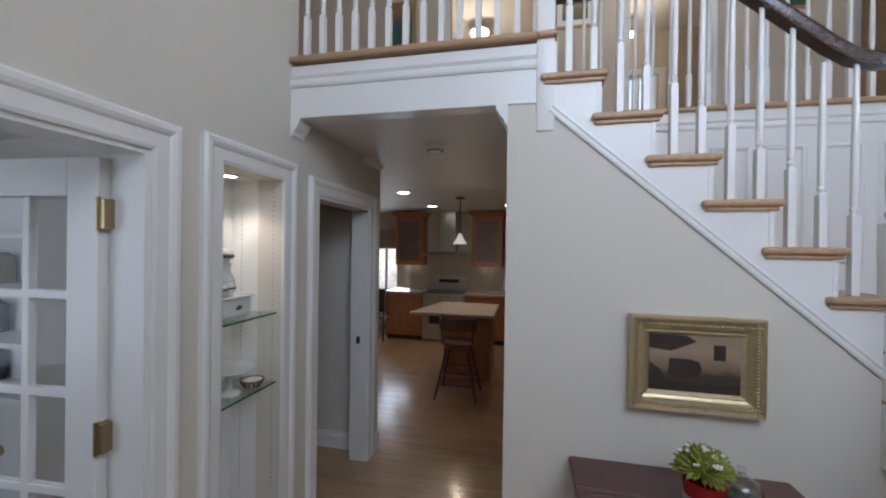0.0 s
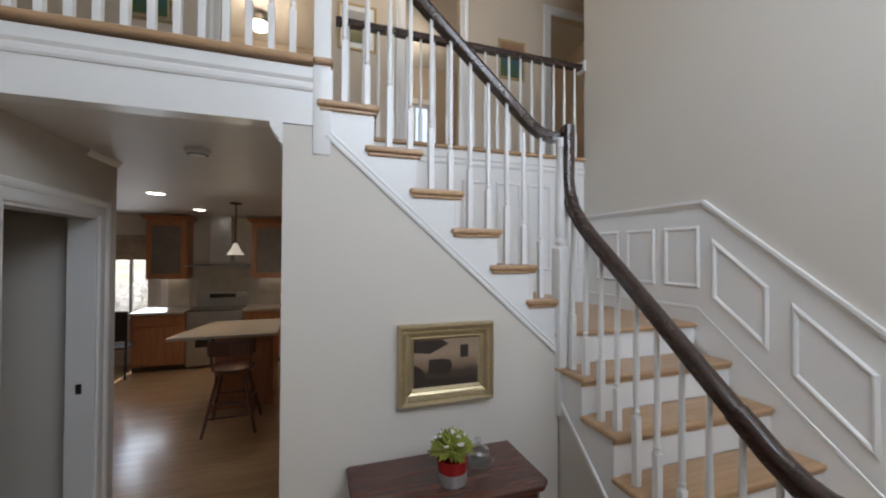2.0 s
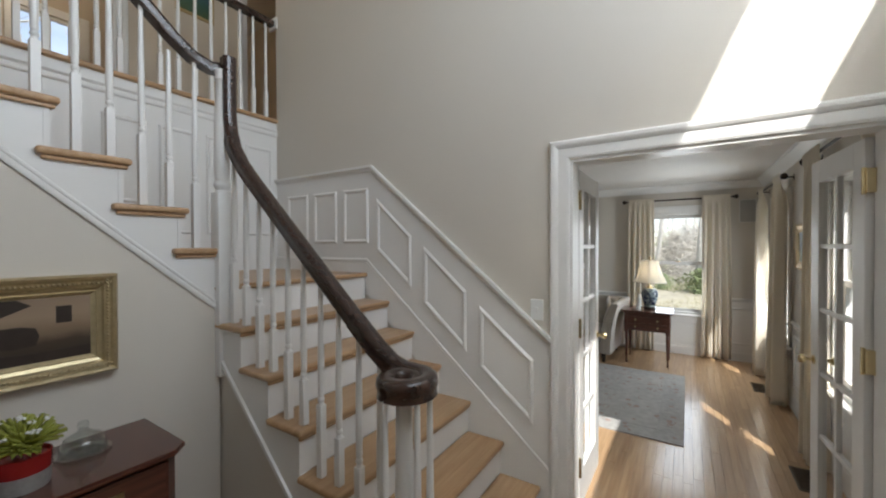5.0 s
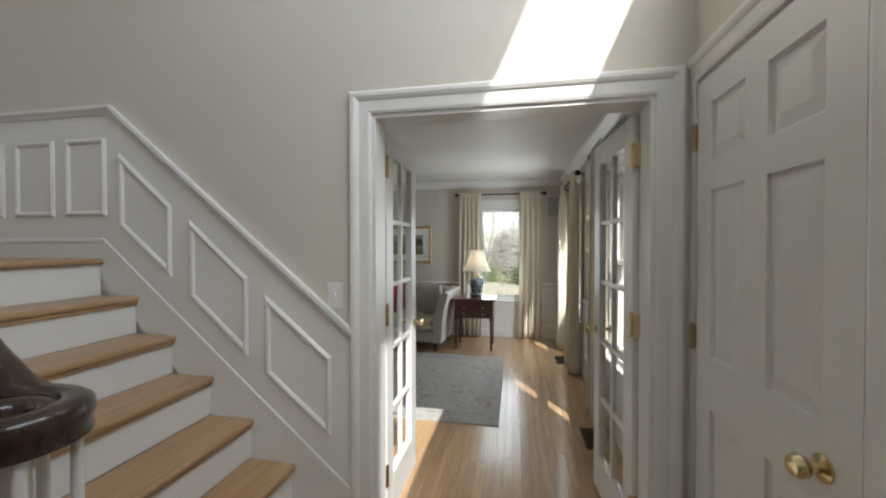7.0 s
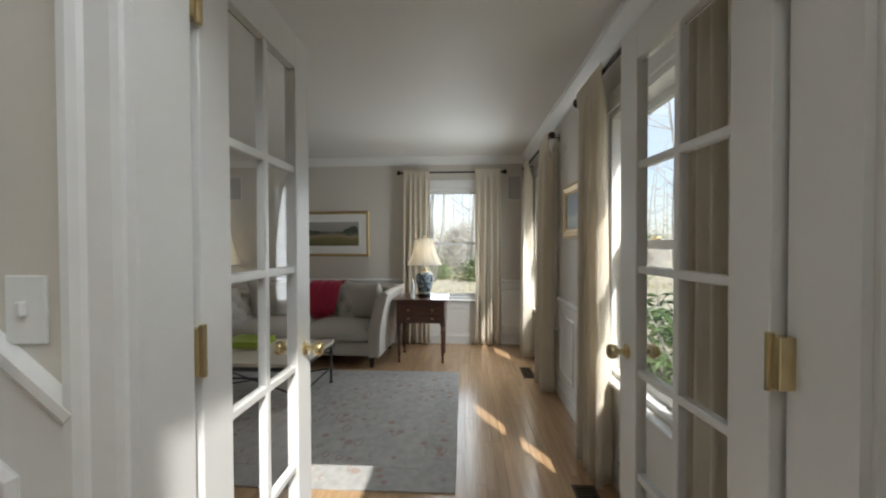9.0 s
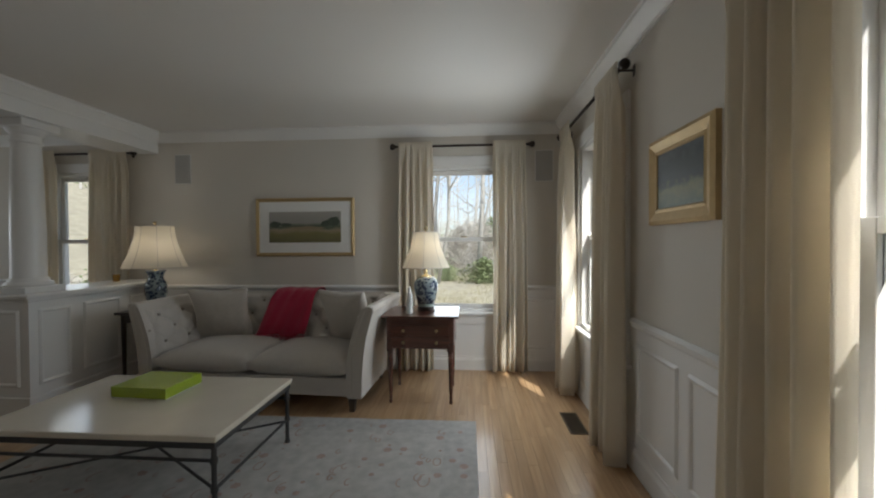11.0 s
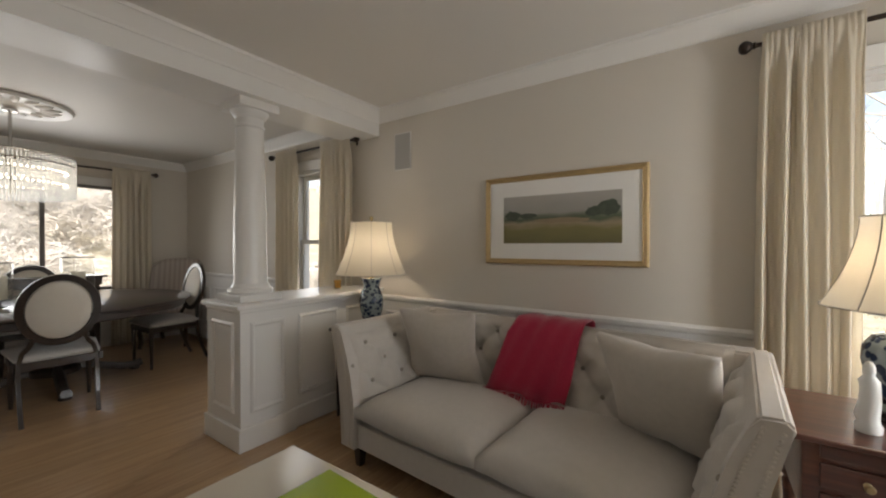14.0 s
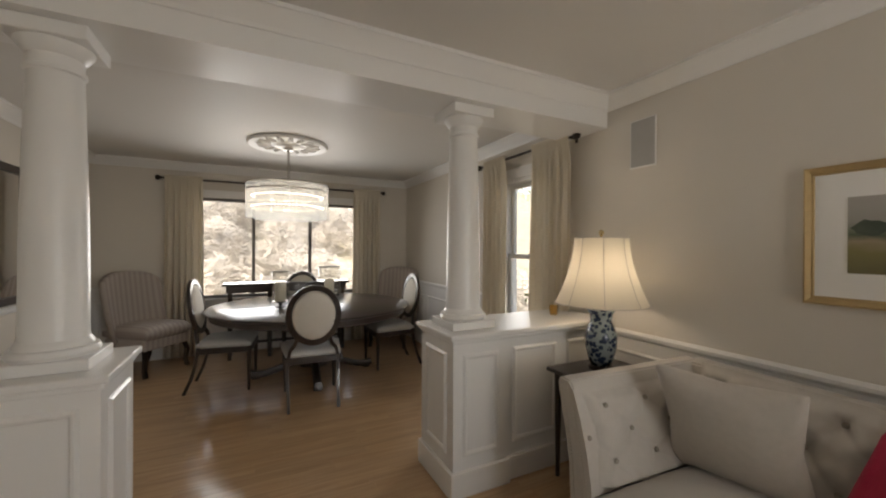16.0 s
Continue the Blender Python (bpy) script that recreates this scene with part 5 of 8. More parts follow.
def picture(name, label, w, h, fw, depth, m, framemat, picmat, mat_w=0.0, mat_h=0.0, profile=None, glazed=False):
    """A framed picture; x across, z up, its face towards -y, its back at y = 0."""
    p = thing(name, label, "picture")
    p.matrix_world = m
    prof = profile or [(0, 0), (0, 0.7), (0.25, 1.0), (0.45, 0.85), (0.75, 0.6), (0.92, 0.72), (1.0, 0.55), (1.0, 0)]
    names = ((-1, -1), (1, -1), (1, 1), (-1, 1))
    for i in range(4):
        bm = bmesh.new()
        (ax, az), (cx, cz) = names[i], names[(i + 1) % 4]
        r1 = [bm.verts.new((ax * (w / 2 - fw * u), -depth * d, az * (h / 2 - fw * u))) for u, d in prof]
        r2 = [bm.verts.new((cx * (w / 2 - fw * u), -depth * d, cz * (h / 2 - fw * u))) for u, d in prof]
        for j in range(len(prof)):
            k = (j + 1) % len(prof)
            bm.faces.new((r1[j], r1[k], r2[k], r2[j]))
        bm.faces.new(r1), bm.faces.new(r2)
        part("frame", bm, framemat, p)
    iw, ih = w / 2 - fw, h / 2 - fw
    if mat_w:
        part("mat_board", bx(-iw, iw, -0.012, -0.004, -ih, ih), material("white_mat_board", (0.84, 0.83, 0.80), 0.8, var=0.02), p, "white mat board")
    part("canvas", bx(-iw + mat_w, iw - mat_w, -0.016, -0.011, -ih + mat_h, ih - mat_h), picmat, p, "")
    if glazed:
        g = part("glass", bx(-iw, iw, -0.020, -0.018, -ih, ih), GLASS, p)
        g.visible_shadow = False
    return p


mp = picture("framed_picture", "wide meadow print with white mat in a thin gilt frame", 1.035, 0.595, 0.036, 0.03, pose(LE, 1.475, 1.445, 0, 0, -90), GOLDWOOD, MEADOW, 0.104, 0.104)
TREEP = material("print_trees", (0.075, 0.095, 0.07), 0.6, var=0.4, scale=30)
PATHP = material("print_field", (0.30, 0.23, 0.15), 0.6, var=0.15, scale=20)
rn = random.Random(31)


def painted(parent, name, mat, cx, cz, rx, rz, y0, n=16):
    """A soft-edged flat painted shape on a canvas."""
    part(name, prism([(cx + rx * (0.85 + rn.uniform(0, 0.3)) * math.cos(2 * math.pi * i / n), cz + rz * (0.8 + rn.uniform(0, 0.4)) * math.sin(2 * math.pi * i / n)) for i in range(n)], "y", y0 - 0.0006, y0), mat, parent)


painted(mp, "painted_field", PATHP, 0.02, -0.01, 0.20, 0.016, -0.0162)
painted(mp, "painted_tree", TREEP, 0.30, 0.055, 0.065, 0.05, -0.0165)
painted(mp, "painted_tree", TREEP, 0.22, 0.035, 0.05, 0.03, -0.0168)
painted(mp, "painted_tree", TREEP, -0.31, 0.03, 0.055, 0.032, -0.0165)
painted(mp, "painted_tree", TREEP, -0.20, 0.025, 0.06, 0.018, -0.0168)
picture("framed_picture", "dark woodland painting in a broad worn gilt frame", 0.51, 0.405, 0.075, 0.032, pose(4.80, LS, 1.555, 0, 0, 180), GOLDWOOD, GROVE)

# rug, with its faded flowers
RUGM = material("faded_rug", (0.44, 0.43, 0.41), 0.95, var=0.30, scale=14, bump=0.4, bscale=300)
RUGB = material("rug_border", (0.41, 0.40, 0.385), 0.95, var=0.32, scale=18, bump=0.4, bscale=300)
RUGR = material("rug_rust", (0.38, 0.29, 0.25), 0.95, var=0.3, scale=30)
rug = thing("rug", "pale grey wool rug with faded rust flowers", "rug")
rx0, rx1, ry0, ry1 = 3.905, 5.775, -0.245, 2.52
part("border", bx(rx0, rx1, ry0, ry1, 0.0, 0.009, 0.003), RUGB, rug, "greyer border")
part("field", bx(rx0 + 0.2, rx1 - 0.2, ry0 + 0.2, ry1 - 0.2, 0.004, 0.011), RUGM, rug)
rn = random.Random(7)
motif = bmesh.new()
for i in range(240):
    x, y = rn.uniform(rx0 + 0.06, rx1 - 0.06), rn.uniform(ry0 + 0.06, ry1 - 0.06)
    r = rn.uniform(0.01, 0.04)
    n = rn.choice((5, 6, 8))
    if rn.random() < 0.4:
        ring = [(x + r * 1.3 * math.cos(t), y + r * 0.8 * math.sin(t), 0.0125) for t in [2 * math.pi * k / 18 for k in range(rn.randint(10, 18))]]
        merge(motif, sweep(ring, [(-0.004, 0), (0.004, 0), (0.004, 0.0006), (-0.004, 0.0006)]))
    else:
        vs = [motif.verts.new((x + r * 0.6 * (1 + 0.4 * (k % 2)) * math.cos(math.pi * k / n), y + r * 0.6 * (1 + 0.4 * (k % 2)) * math.sin(math.pi * k / n), 0.0122)) for k in range(2 * n)]
        motif.faces.new(vs)
tagged(part("pattern", motif, RUGR, rug, "faded rust flower pattern"), kind="stuff")

# coffee table
ct = thing("coffee_table", "low coffee table with cream stone top and iron frame", "coffee table", at=(5.075, 1.545, 0))
hx, hy = 0.372, 0.612
part("tabletop", bx(-hx, hx, -hy, hy, 0.382, 0.412, 0.006), STONE, ct, "polished cream stone top")
part("frame", merge(merge(bx(-hx + 0.01, hx - 0.01, -hy + 0.01, -hy + 0.03, 0.35, 0.381), bx(-hx + 0.01, hx - 0.01, hy - 0.03, hy - 0.01, 0.35, 0.381)), merge(bx(-hx + 0.01, -hx + 0.03, -hy + 0.03, hy - 0.03, 0.35, 0.381), bx(hx - 0.03, hx - 0.01, -hy + 0.03, hy - 0.03, 0.35, 0.381))), IRON, ct)
for sx in (-1, 1):
    for sy in (-1, 1):
        lg = lathe([(0.017, 0), (0.017, 0.02), (0.012, 0.03), (0.0115, 0.14), (0.017, 0.15), (0.017, 0.165), (0.0115, 0.175), (0.0115, 0.27), (0.017, 0.28), (0.017, 0.3), (0.012, 0.31), (0.013, 0.352)], 10, (sx * (hx - 0.025), sy * (hy - 0.025), 0))
        part("leg", lg, IRON, ct, "", 40)
for sy in (-1, 1):
    part("stretcher", tube([(-hx + 0.025, sy * (hy - 0.025), 0.155), (hx - 0.025, sy * (hy - 0.025), 0.155)], 0.008, 8), IRON, ct)
    part("stretcher", tube([(sy * (hx - 0.025), -hy + 0.025, 0.29), (sy * (hx - 0.025), hy - 0.025, 0.29)], 0.008, 8), IRON, ct)
part("stretcher", tube([(-hx + 0.025, -hy + 0.025, 0.16), (hx - 0.025, hy - 0.025, 0.16)], 0.007, 8), IRON, ct)
part("stretcher", tube([(hx - 0.025, -hy + 0.025, 0.145), (-hx + 0.025, hy - 0.025, 0.145)], 0.007, 8), IRON, ct)
box = thing("decorative_box", "glossy lime green lidded box on the coffee table", "box", at=(5.205, 1.63, 0.412), rz=-3)
part("body", bx(-0.13, 0.13, -0.165, 0.165, 0.0, 0.006, 0.002), material("pale_box_base", (0.6, 0.62, 0.45), 0.5), box, "paler base edge")
part("lid", bx(-0.135, 0.135, -0.17, 0.17, 0.006, 0.066, 0.004), LIME, box)

# sofa, facing west
sofa = thing("sofa", "beige linen sofa with tufted back, flared arms and nailhead trim", "sofa")
SOFA = pose(5.875, 1.508, 0, 0, 0, -3.4)
sofa.matrix_world = SOFA @ Matrix.Diagonal((1, 1, 0.95, 1))
SW = 0.90          # half width at the base
part("base", bx(0.03, 0.86, -SW, SW, 0.13, 0.275, 0.012), LINEN, sofa)
part("welt", tube([(0.024, -SW, 0.275), (0.024, SW, 0.275)], 0.006, 6), LINEN2, sofa)
for sx, sy in ((0.08, -0.82), (0.08, 0.84), (0.8, -0.82), (0.8, 0.84)):
    lg = bx(-0.028, 0.028, -0.028, 0.028, 0.0, 0.13)
    for v in lg.verts:
        if v.co.z < 0.01:
            v.co.x *= 0.65
            v.co.y *= 0.65
    lg.transform(Matrix.Translation((sx, sy, 0)))
    part("leg", lg, EBONY, sofa, "dark tapered foot")


def arm_profile(side):
    """Outline of a flared arm: (y, z)."""
    inner = [(SW - 0.10, 0.26), (SW - 0.095, 0.42), (SW - 0.07, 0.56), (SW - 0.03, 0.70), (SW + 0.01, 0.80)]
    outer = [(SW + 0.115, 0.825), (SW + 0.10, 0.78), (SW + 0.06, 0.62), (SW + 0.035, 0.48), (SW + 0.022, 0.30), (SW + 0.02, 0.13)]
    return [(side * y, z) for y, z in inner + [(SW + 0.035, 0.845), (SW + 0.095, 0.85)] + outer + [(SW - 0.10, 0.13)]]


for s in (-1, 1):
    am = prism(arm_profile(s), "x", 0.0, 0.86)
    bmesh.ops.bevel(am, geom=[e for e in am.edges], offset=0.008, segments=2, affect="EDGES")
    arm = part("arm", am, LINEN, sofa, "", 50)
    nails = bmesh.new()
    for line in ([(SW - 0.06, 0.16), (SW - 0.06, 0.42), (SW - 0.035, 0.56), (SW + 0.005, 0.70), (SW + 0.045, 0.815), (SW + 0.055, 0.832)], [(SW - 0.005, 0.16), (SW + 0.0, 0.32), (SW + 0.014, 0.48), (SW + 0.038, 0.62), (SW + 0.078, 0.77), (SW + 0.093, 0.825)]):
        for (y0, z0), (y1, z1) in zip(line, line[1:]):
            k = max(1, int(math.hypot(y1 - y0, z1 - z0) / 0.0145))
            for i in range(k):
                c = lathe([(0.0065, 0), (0.0052, 0.003), (0.0, 0.0048)], 6)
                c.transform(Matrix.Translation((-0.001, s * (y0 + (y1 - y0) * i / k), z0 + (z1 - z0) * i / k)) @ Matrix.Rotation(radians(-90), 4, "Y"))
                merge(nails, c)
    tagged(part("nailhead_trim", nails, NAIL, arm, "rows of nickel nailheads"), kind="stuff")


def tufted(w, h, nx, nz, thick):
    """A padded panel with deep buttons: x out, y across, z up."""
    bm = bmesh.new()
    N, M = max(44, int(w / 0.0135)), 34
    pts = []
    sy, sz = w / nx / 2, h / (nz + 0.4)
    for r in range(nz):
        for c in range(nx + (r % 2)):
            pts.append((-w / 2 + w * (c + (0.5 if r % 2 == 0 else 0.0) + (0.0 if r % 2 else 0.0)) / nx, h * (r + 0.7) / (nz + 0.4)))
    g = []
    for j in range(M + 1):
        row = []
        for i in range(N + 1):
            y, z = -w / 2 + w * i / N, h * j / M
            d = min(math.hypot(y - p[0], z - p[1]) for p in pts)
            crease = 1.0
            for p in pts:
                du, dv = abs(y - p[0]), abs(z - p[1])
                if du < sy and dv < sz:
                    crease = min(crease, abs(du / sy - dv / sz) * 0.1)
            puff = thick * (1 - 0.85 * math.exp(-(d / 0.062) ** 1.5)) - 0.012 * math.exp(-(crease / 0.014) ** 2)
            edge = max(0.0, min(1.0, min(y + w / 2, w / 2 - y, h - z) / 0.07))
            row.append(bm.verts.new((0.01 - (puff + 0.01) * edge * edge * (3 - 2 * edge), y, z)))
        g.append(row)
    for j in range(M):
        for i in range(N):
            bm.faces.new((g[j][i], g[j][i + 1], g[j + 1][i + 1], g[j + 1][i]))
    return bm, pts


bk = prism([(0.66, 0.13), (0.86, 0.13), (0.93, 0.838), (0.87, 0.846), (0.80, 0.838)], "y", -SW - 0.06, SW + 0.06)
bmesh.ops.bevel(bk, geom=bk.edges[:], offset=0.01, segments=2, affect="EDGES")
back = part("back", bk, LINEN, sofa, "", 50)
tb, buttons = tufted(2 * SW - 0.05, 0.455, 8, 3, 0.055)
M_BACK = Matrix.Translation((0.708, 0, 0.41)) @ Matrix.Rotation(radians(11), 4, "Y")
tb.transform(M_BACK)
part("tufting", tb, LINEN, back, "deep-buttoned padding", True)
for y, z in buttons:
    c = lathe([(0.0, 0.012), (0.010, 0.009), (0.013, 0.0), (0.013, -0.004)], 10)
    c.transform(M_BACK @ Matrix.Translation((-0.004, y, z)) @ Matrix.Rotation(radians(-90), 4, "Y"))
    part("button", c, BUTTON_SHADED, back)
for s in (-1, 1):
    ta, bt = tufted(0.74, 0.40, 3, 3, 0.045)
    mm = Matrix.Translation((0.40, s * (SW - 0.098), 0.42)) @ Matrix.Rotation(radians(-15 * s), 4, "X") @ Matrix.Rotation(radians(90 * s), 4, "Z")
    ta.transform(mm)
    part("arm_tufting", ta, LINEN, sofa, "buttoned inner arm", True)
    for y, z in bt:
        c = lathe([(0.0, 0.012), (0.010, 0.009), (0.013, 0.0), (0.013, -0.004)], 10)
        c.transform(mm @ Matrix.Translation((-0.004, y, z)) @ Matrix.Rotation(radians(-90), 4, "Y"))
        part("button", c, BUTTON_SHADED, sofa)


def cushion(w, d, h, puff=0.03, n=14):
    """A stuffed cushion: rounded box, higher in the middle; x deep, y wide, z thick."""
    bm = bmesh.new()
    g = {}
    for k in (-1, 1):
        for i in range(n + 1):
            for j in range(n + 1):
                u, v = 2 * i / n - 1, 2 * j / n - 1
                e = (1 - abs(u) ** 6) ** 0.4 * (1 - abs(v) ** 6) ** 0.4
                g[k, i, j] = bm.verts.new((u * d / 2, v * w / 2, k * (h / 2 * (0.35 + 0.65 * e) + puff * (1 - u * u) * (1 - v * v))))
    for k in (-1, 1):
        for i in range(n):
            for j in range(n):
                bm.faces.new((g[k, i, j], g[k, i + 1, j], g[k, i + 1, j + 1], g[k, i, j + 1]))
    for i in range(n):
        for a, b in (((i, 0), (i + 1, 0)), ((i, n), (i + 1, n)), ((0, i), (0, i + 1)), ((n, i), (n, i + 1))):
            bm.faces.new((g[-1, a[0], a[1]], g[-1, b[0], b[1]], g[1, b[0], b[1]], g[1, a[0], a[1]]))
    return bm


for s in (-1, 1):
    c = cushion(0.80, 0.70, 0.165, 0.034)
    c.transform(Matrix.Translation((0.355, s * 0.402, 0.355)))
    cs = part("seat_cushion", c, LINEN, sofa, "", True)
for y, rz, lean in ((2.07, 14, -20), (0.86, -20, -22)):
    p = thing("pillow", "square beige linen throw pillow on the sofa", "pillow", "pillows on the sofa")
    c = cushion(0.49, 0.49, 0.08, 0.055, 24)
    for v in c.verts:
        r = max(abs(v.co.x), abs(v.co.y)) / 0.235
        q = 1 - 0.10 * (1 - min(abs(v.co.x), abs(v.co.y)) / max(0.235 * r, 1e-4)) * r ** 3
        v.co.x *= q
        v.co.y *= q
    for v in c.verts:
        v.co.z += 0.007 * noise.noise(Vector((v.co.x * 9, v.co.y * 9, y * 5))) + 0.003 * noise.noise(Vector((v.co.x * 26, v.co.y * 26, y)))
    c.transform(Matrix.Rotation(radians(90 + lean), 4, "Y"))
    p.matrix_world = SOFA @ pose(0.50 if y > 1.5 else 0.46, y - 1.5, 0.645, 0, 0, rz)
    part("cover", c, LINEN2, p, "", True)

# throw over the sofa's back
th = bmesh.new()
rows = []
line = [(6.50, 0.46), (6.545, 0.56), (6.59, 0.68), (6.632, 0.80), (6.66, 0.855), (6.70, 0.885), (6.76, 0.888), (6.83, 0.885), (6.868, 0.86), (6.872, 0.72), (6.876, 0.60)]
for j, (x, z) in enumerate(line):
    sl = 0.10 * (1 - j / 4) if j < 4 else 0.0
    rows.append([th.verts.new((x - 0.010 + 0.006 * math.sin(i * 1.1 + j), 1.27 + (0.41 + 0.7 * sl) * i / 24 + 0.45 * sl, z + 0.004 * math.sin(i * 0.7) + (0.014 * math.sin(i * 0.45 + 1) if j == 0 else 0))) for i in range(25)])
for a, b in zip(rows, rows[1:]):
    for i in range(24):
        th.faces.new((a[i], a[i + 1], b[i + 1], b[i]))
throw = thing("throw_blanket", "raspberry red fringed wool throw over the sofa back", "blanket")
th.transform(SOFA @ Matrix.Diagonal((1, 1, 0.955, 1)) @ Matrix.Translation((-5.93, -1.5, 0)))
bl = part("blanket", th, RED, throw, "", True)
bl.modifiers.new("thick", "SOLIDIFY").thickness = 0.006
fr = bmesh.new()
for i in range(52):
    y = 1.315 + 0.48 * i / 51
    a = rn.uniform(-0.012, 0.012)
    merge(fr, sweep([(6.488, y, 0.465), (6.482, y + a * 0.5, 0.445), (6.476, y + a, 0.42 + rn.uniform(-0.01, 0.012))], [(-0.003, -0.002), (0.003, -0.002), (0, 0.003)]))
fr.transform(SOFA @ Matrix.Diagonal((1, 1, 0.955, 1)) @ Matrix.Translation((-5.93, -1.5, 0)))
tagged(part("fringe", fr, RED, throw), kind="stuff")

# side table by the window
st = thing("side_table", "mahogany side table with three drawers and turned legs", "side table", at=(6.265, 0.185, 0))
part("tabletop", bx(-0.245, 0.245, -0.305, 0.305, 0.685, 0.703, 0.006), MAHOG, st)
part("case", bx(-0.215, 0.215, -0.265, 0.265, 0.44, 0.685, 0.003), MAHOG, st)
for z0, z1 in ((0.455, 0.535), (0.55, 0.625), (0.638, 0.678)):
    dr = part("drawer", bx(-0.224, -0.214, -0.228, 0.228, z0, z1, 0.003), MAHOG, st)
    if z1 - z0 > 0.05:
        for y in (-0.13, 0.13):
            kb = lathe([(0.010, 0), (0.006, 0.004), (0.006, 0.012), (0.013, 0.018), (0.010, 0.026), (0.0, 0.028)], 12)
            kb.transform(Matrix.Translation((-0.224, y, (z0 + z1) / 2)) @ Matrix.Rotation(radians(-90), 4, "Y"))
            part("knob", kb, OLDBRASS, dr, "small brass knob", 40)
for sx in (-1, 1):
    for sy in (-1, 1):
        lg = lathe([(0.010, 0), (0.014, 0.008), (0.014, 0.02), (0.009, 0.03), (0.013, 0.045), (0.010, 0.06), (0.015, 0.10), (0.019, 0.30), (0.023, 0.36), (0.016, 0.372), (0.024, 0.385), (0.018, 0.40), (0.024, 0.415), (0.024, 0.44)], 14, (sx * 0.19, sy * 0.24, 0))
        bx(sx * 0.19 - 0.027, sx * 0.19 + 0.027, sy * 0.24 - 0.027, sy * 0.24 + 0.027, 0.42, 0.69, 0.002, lg)
        part("leg", lg, MAHOG, st, "", 40)

# lamps
m = bpy.data.materials.new("blue_white_porcelain")
m.use_nodes = True
nt = m.node_tree
vo = nt.nodes.new("ShaderNodeTexVoronoi")
vo.inputs["Scale"].default_value = 38
tc = nt.nodes.new("ShaderNodeTexCoord")
ns = nt.nodes.new("ShaderNodeTexNoise")
ns.inputs["Scale"].default_value, ns.inputs["Detail"].default_value = 16, 5
nt.links.new(tc.outputs["Object"], ns.inputs["Vector"])
nt.links.new(tc.outputs["Object"], vo.inputs["Vector"])
mm = nt.nodes.new("ShaderNodeMath")
mm.operation = "MULTIPLY"
nt.links.new(ns.outputs[0], mm.inputs[0])
nt.links.new(vo.outputs["Distance"], mm.inputs[1])
rp = nt.nodes.new("ShaderNodeValToRGB")
rp.color_ramp.elements[0].position, rp.color_ramp.elements[0].color = 0.24, (0.018, 0.032, 0.07, 1)
rp.color_ramp.elements[1].position, rp.color_ramp.elements[1].color = 0.30, (0.26, 0.31, 0.32, 1)
nt.links.new(mm.outputs[0], rp.inputs[0])
nt.links.new(rp.outputs[0], nt.nodes["Principled BSDF"].inputs["Base Color"])
nt.nodes["Principled BSDF"].inputs["Roughness"].default_value = 0.15
BLUEWHITE = m
SHADE = cloth("ivory_silk_shade", (0.80, 0.74, 0.62), 0.4, 300, 0.05)
CELADON = material("celadon_glaze", (0.30, 0.36, 0.32), 0.25)


def shade(bottom, top, z0, z1, panels, parent):
    """A bell shade of sewn panels with piping."""
    n, k = 64, 12
    bm = bmesh.new()
    rows = []
    for j in range(k + 1):
        v = j / k
        r = top + (bottom - top) * ((1 - v) ** 1.75)
        rows.append([])
        for i in range(n):
            a = 2 * math.pi * i / n
            f = (a * panels / (2 * math.pi)) % 1
            q = 1 - 0.018 * math.sin(math.pi * f)
            rows[-1].append(bm.verts.new((r * q * math.cos(a), r * q * math.sin(a), z0 + (z1 - z0) * v)))
    for a, b in zip(rows, rows[1:]):
        for i in range(n):
            bm.faces.new((a[i], a[(i + 1) % n], b[(i + 1) % n], b[i]))
    sh = part("shade", bm, SHADE, parent, "ivory bell shade, lit from within", True)
    for p in range(panels):
        a = 2 * math.pi * p / panels
        pts = [((top + (bottom - top) * (1 - j / 8) ** 1.75) * math.cos(a), (top + (bottom - top) * (1 - j / 8) ** 1.75) * math.sin(a), z0 + (z1 - z0) * j / 8) for j in range(9)]
        part("piping", tube(pts, 0.0022, 5), LINEN2, sh)
    for r, z in ((bottom, z0), (top, z1)):
        part("piping", tube([(r * math.cos(2 * math.pi * i / 48), r * math.sin(2 * math.pi * i / 48), z) for i in range(48)], 0.003, 5, True), LINEN2, sh)
    return sh


def finial(parent, z):
    part("harp_rod", lathe([(0.004, z - 0.5), (0.004, z)], 8), BRASS, parent)
    part("finial", lathe([(0.006, z), (0.012, z + 0.008), (0.006, z + 0.014), (0.017, z + 0.028), (0.012, z + 0.045), (0.0, z + 0.052)], 12), BRASS, parent, "brass finial", 40)


la = thing("table_lamp", "blue and white ginger jar lamp with ivory shade, switched on", "lamp", "table lamps", (6.315, 0.165, 0.703))
part("stand", lathe([(0.075, 0), (0.08, 0.008), (0.068, 0.014), (0.072, 0.03), (0.066, 0.034)], 24), EBONY, la, "dark wooden stand", 40)
part("jar", lathe([(0.066, 0.034), (0.07, 0.06)], 32), CELADON, la, "", 40)
part("jar_body", lathe([(0.07, 0.06), (0.088, 0.12), (0.103, 0.19), (0.10, 0.235), (0.078, 0.27), (0.045, 0.285)], 32), BLUEWHITE, la, "blue leaf pattern", True)
part("cap", lathe([(0.048, 0.284), (0.046, 0.292), (0.02, 0.302), (0.012, 0.33), (0.012, 0.37)], 20), BRASS, la, "", 40)
shade(0.205, 0.108, 0.365, 0.665, 8, la)
finial(la, 0.665)
lb = thing("table_lamp", "blue and white vase lamp with ivory bell shade, switched on", "lamp", "table lamps", (6.566, 2.82, 0.66))
part("stand", lathe([(0.07, 0), (0.072, 0.02), (0.06, 0.028)], 24), EBONY, lb, "", 40)
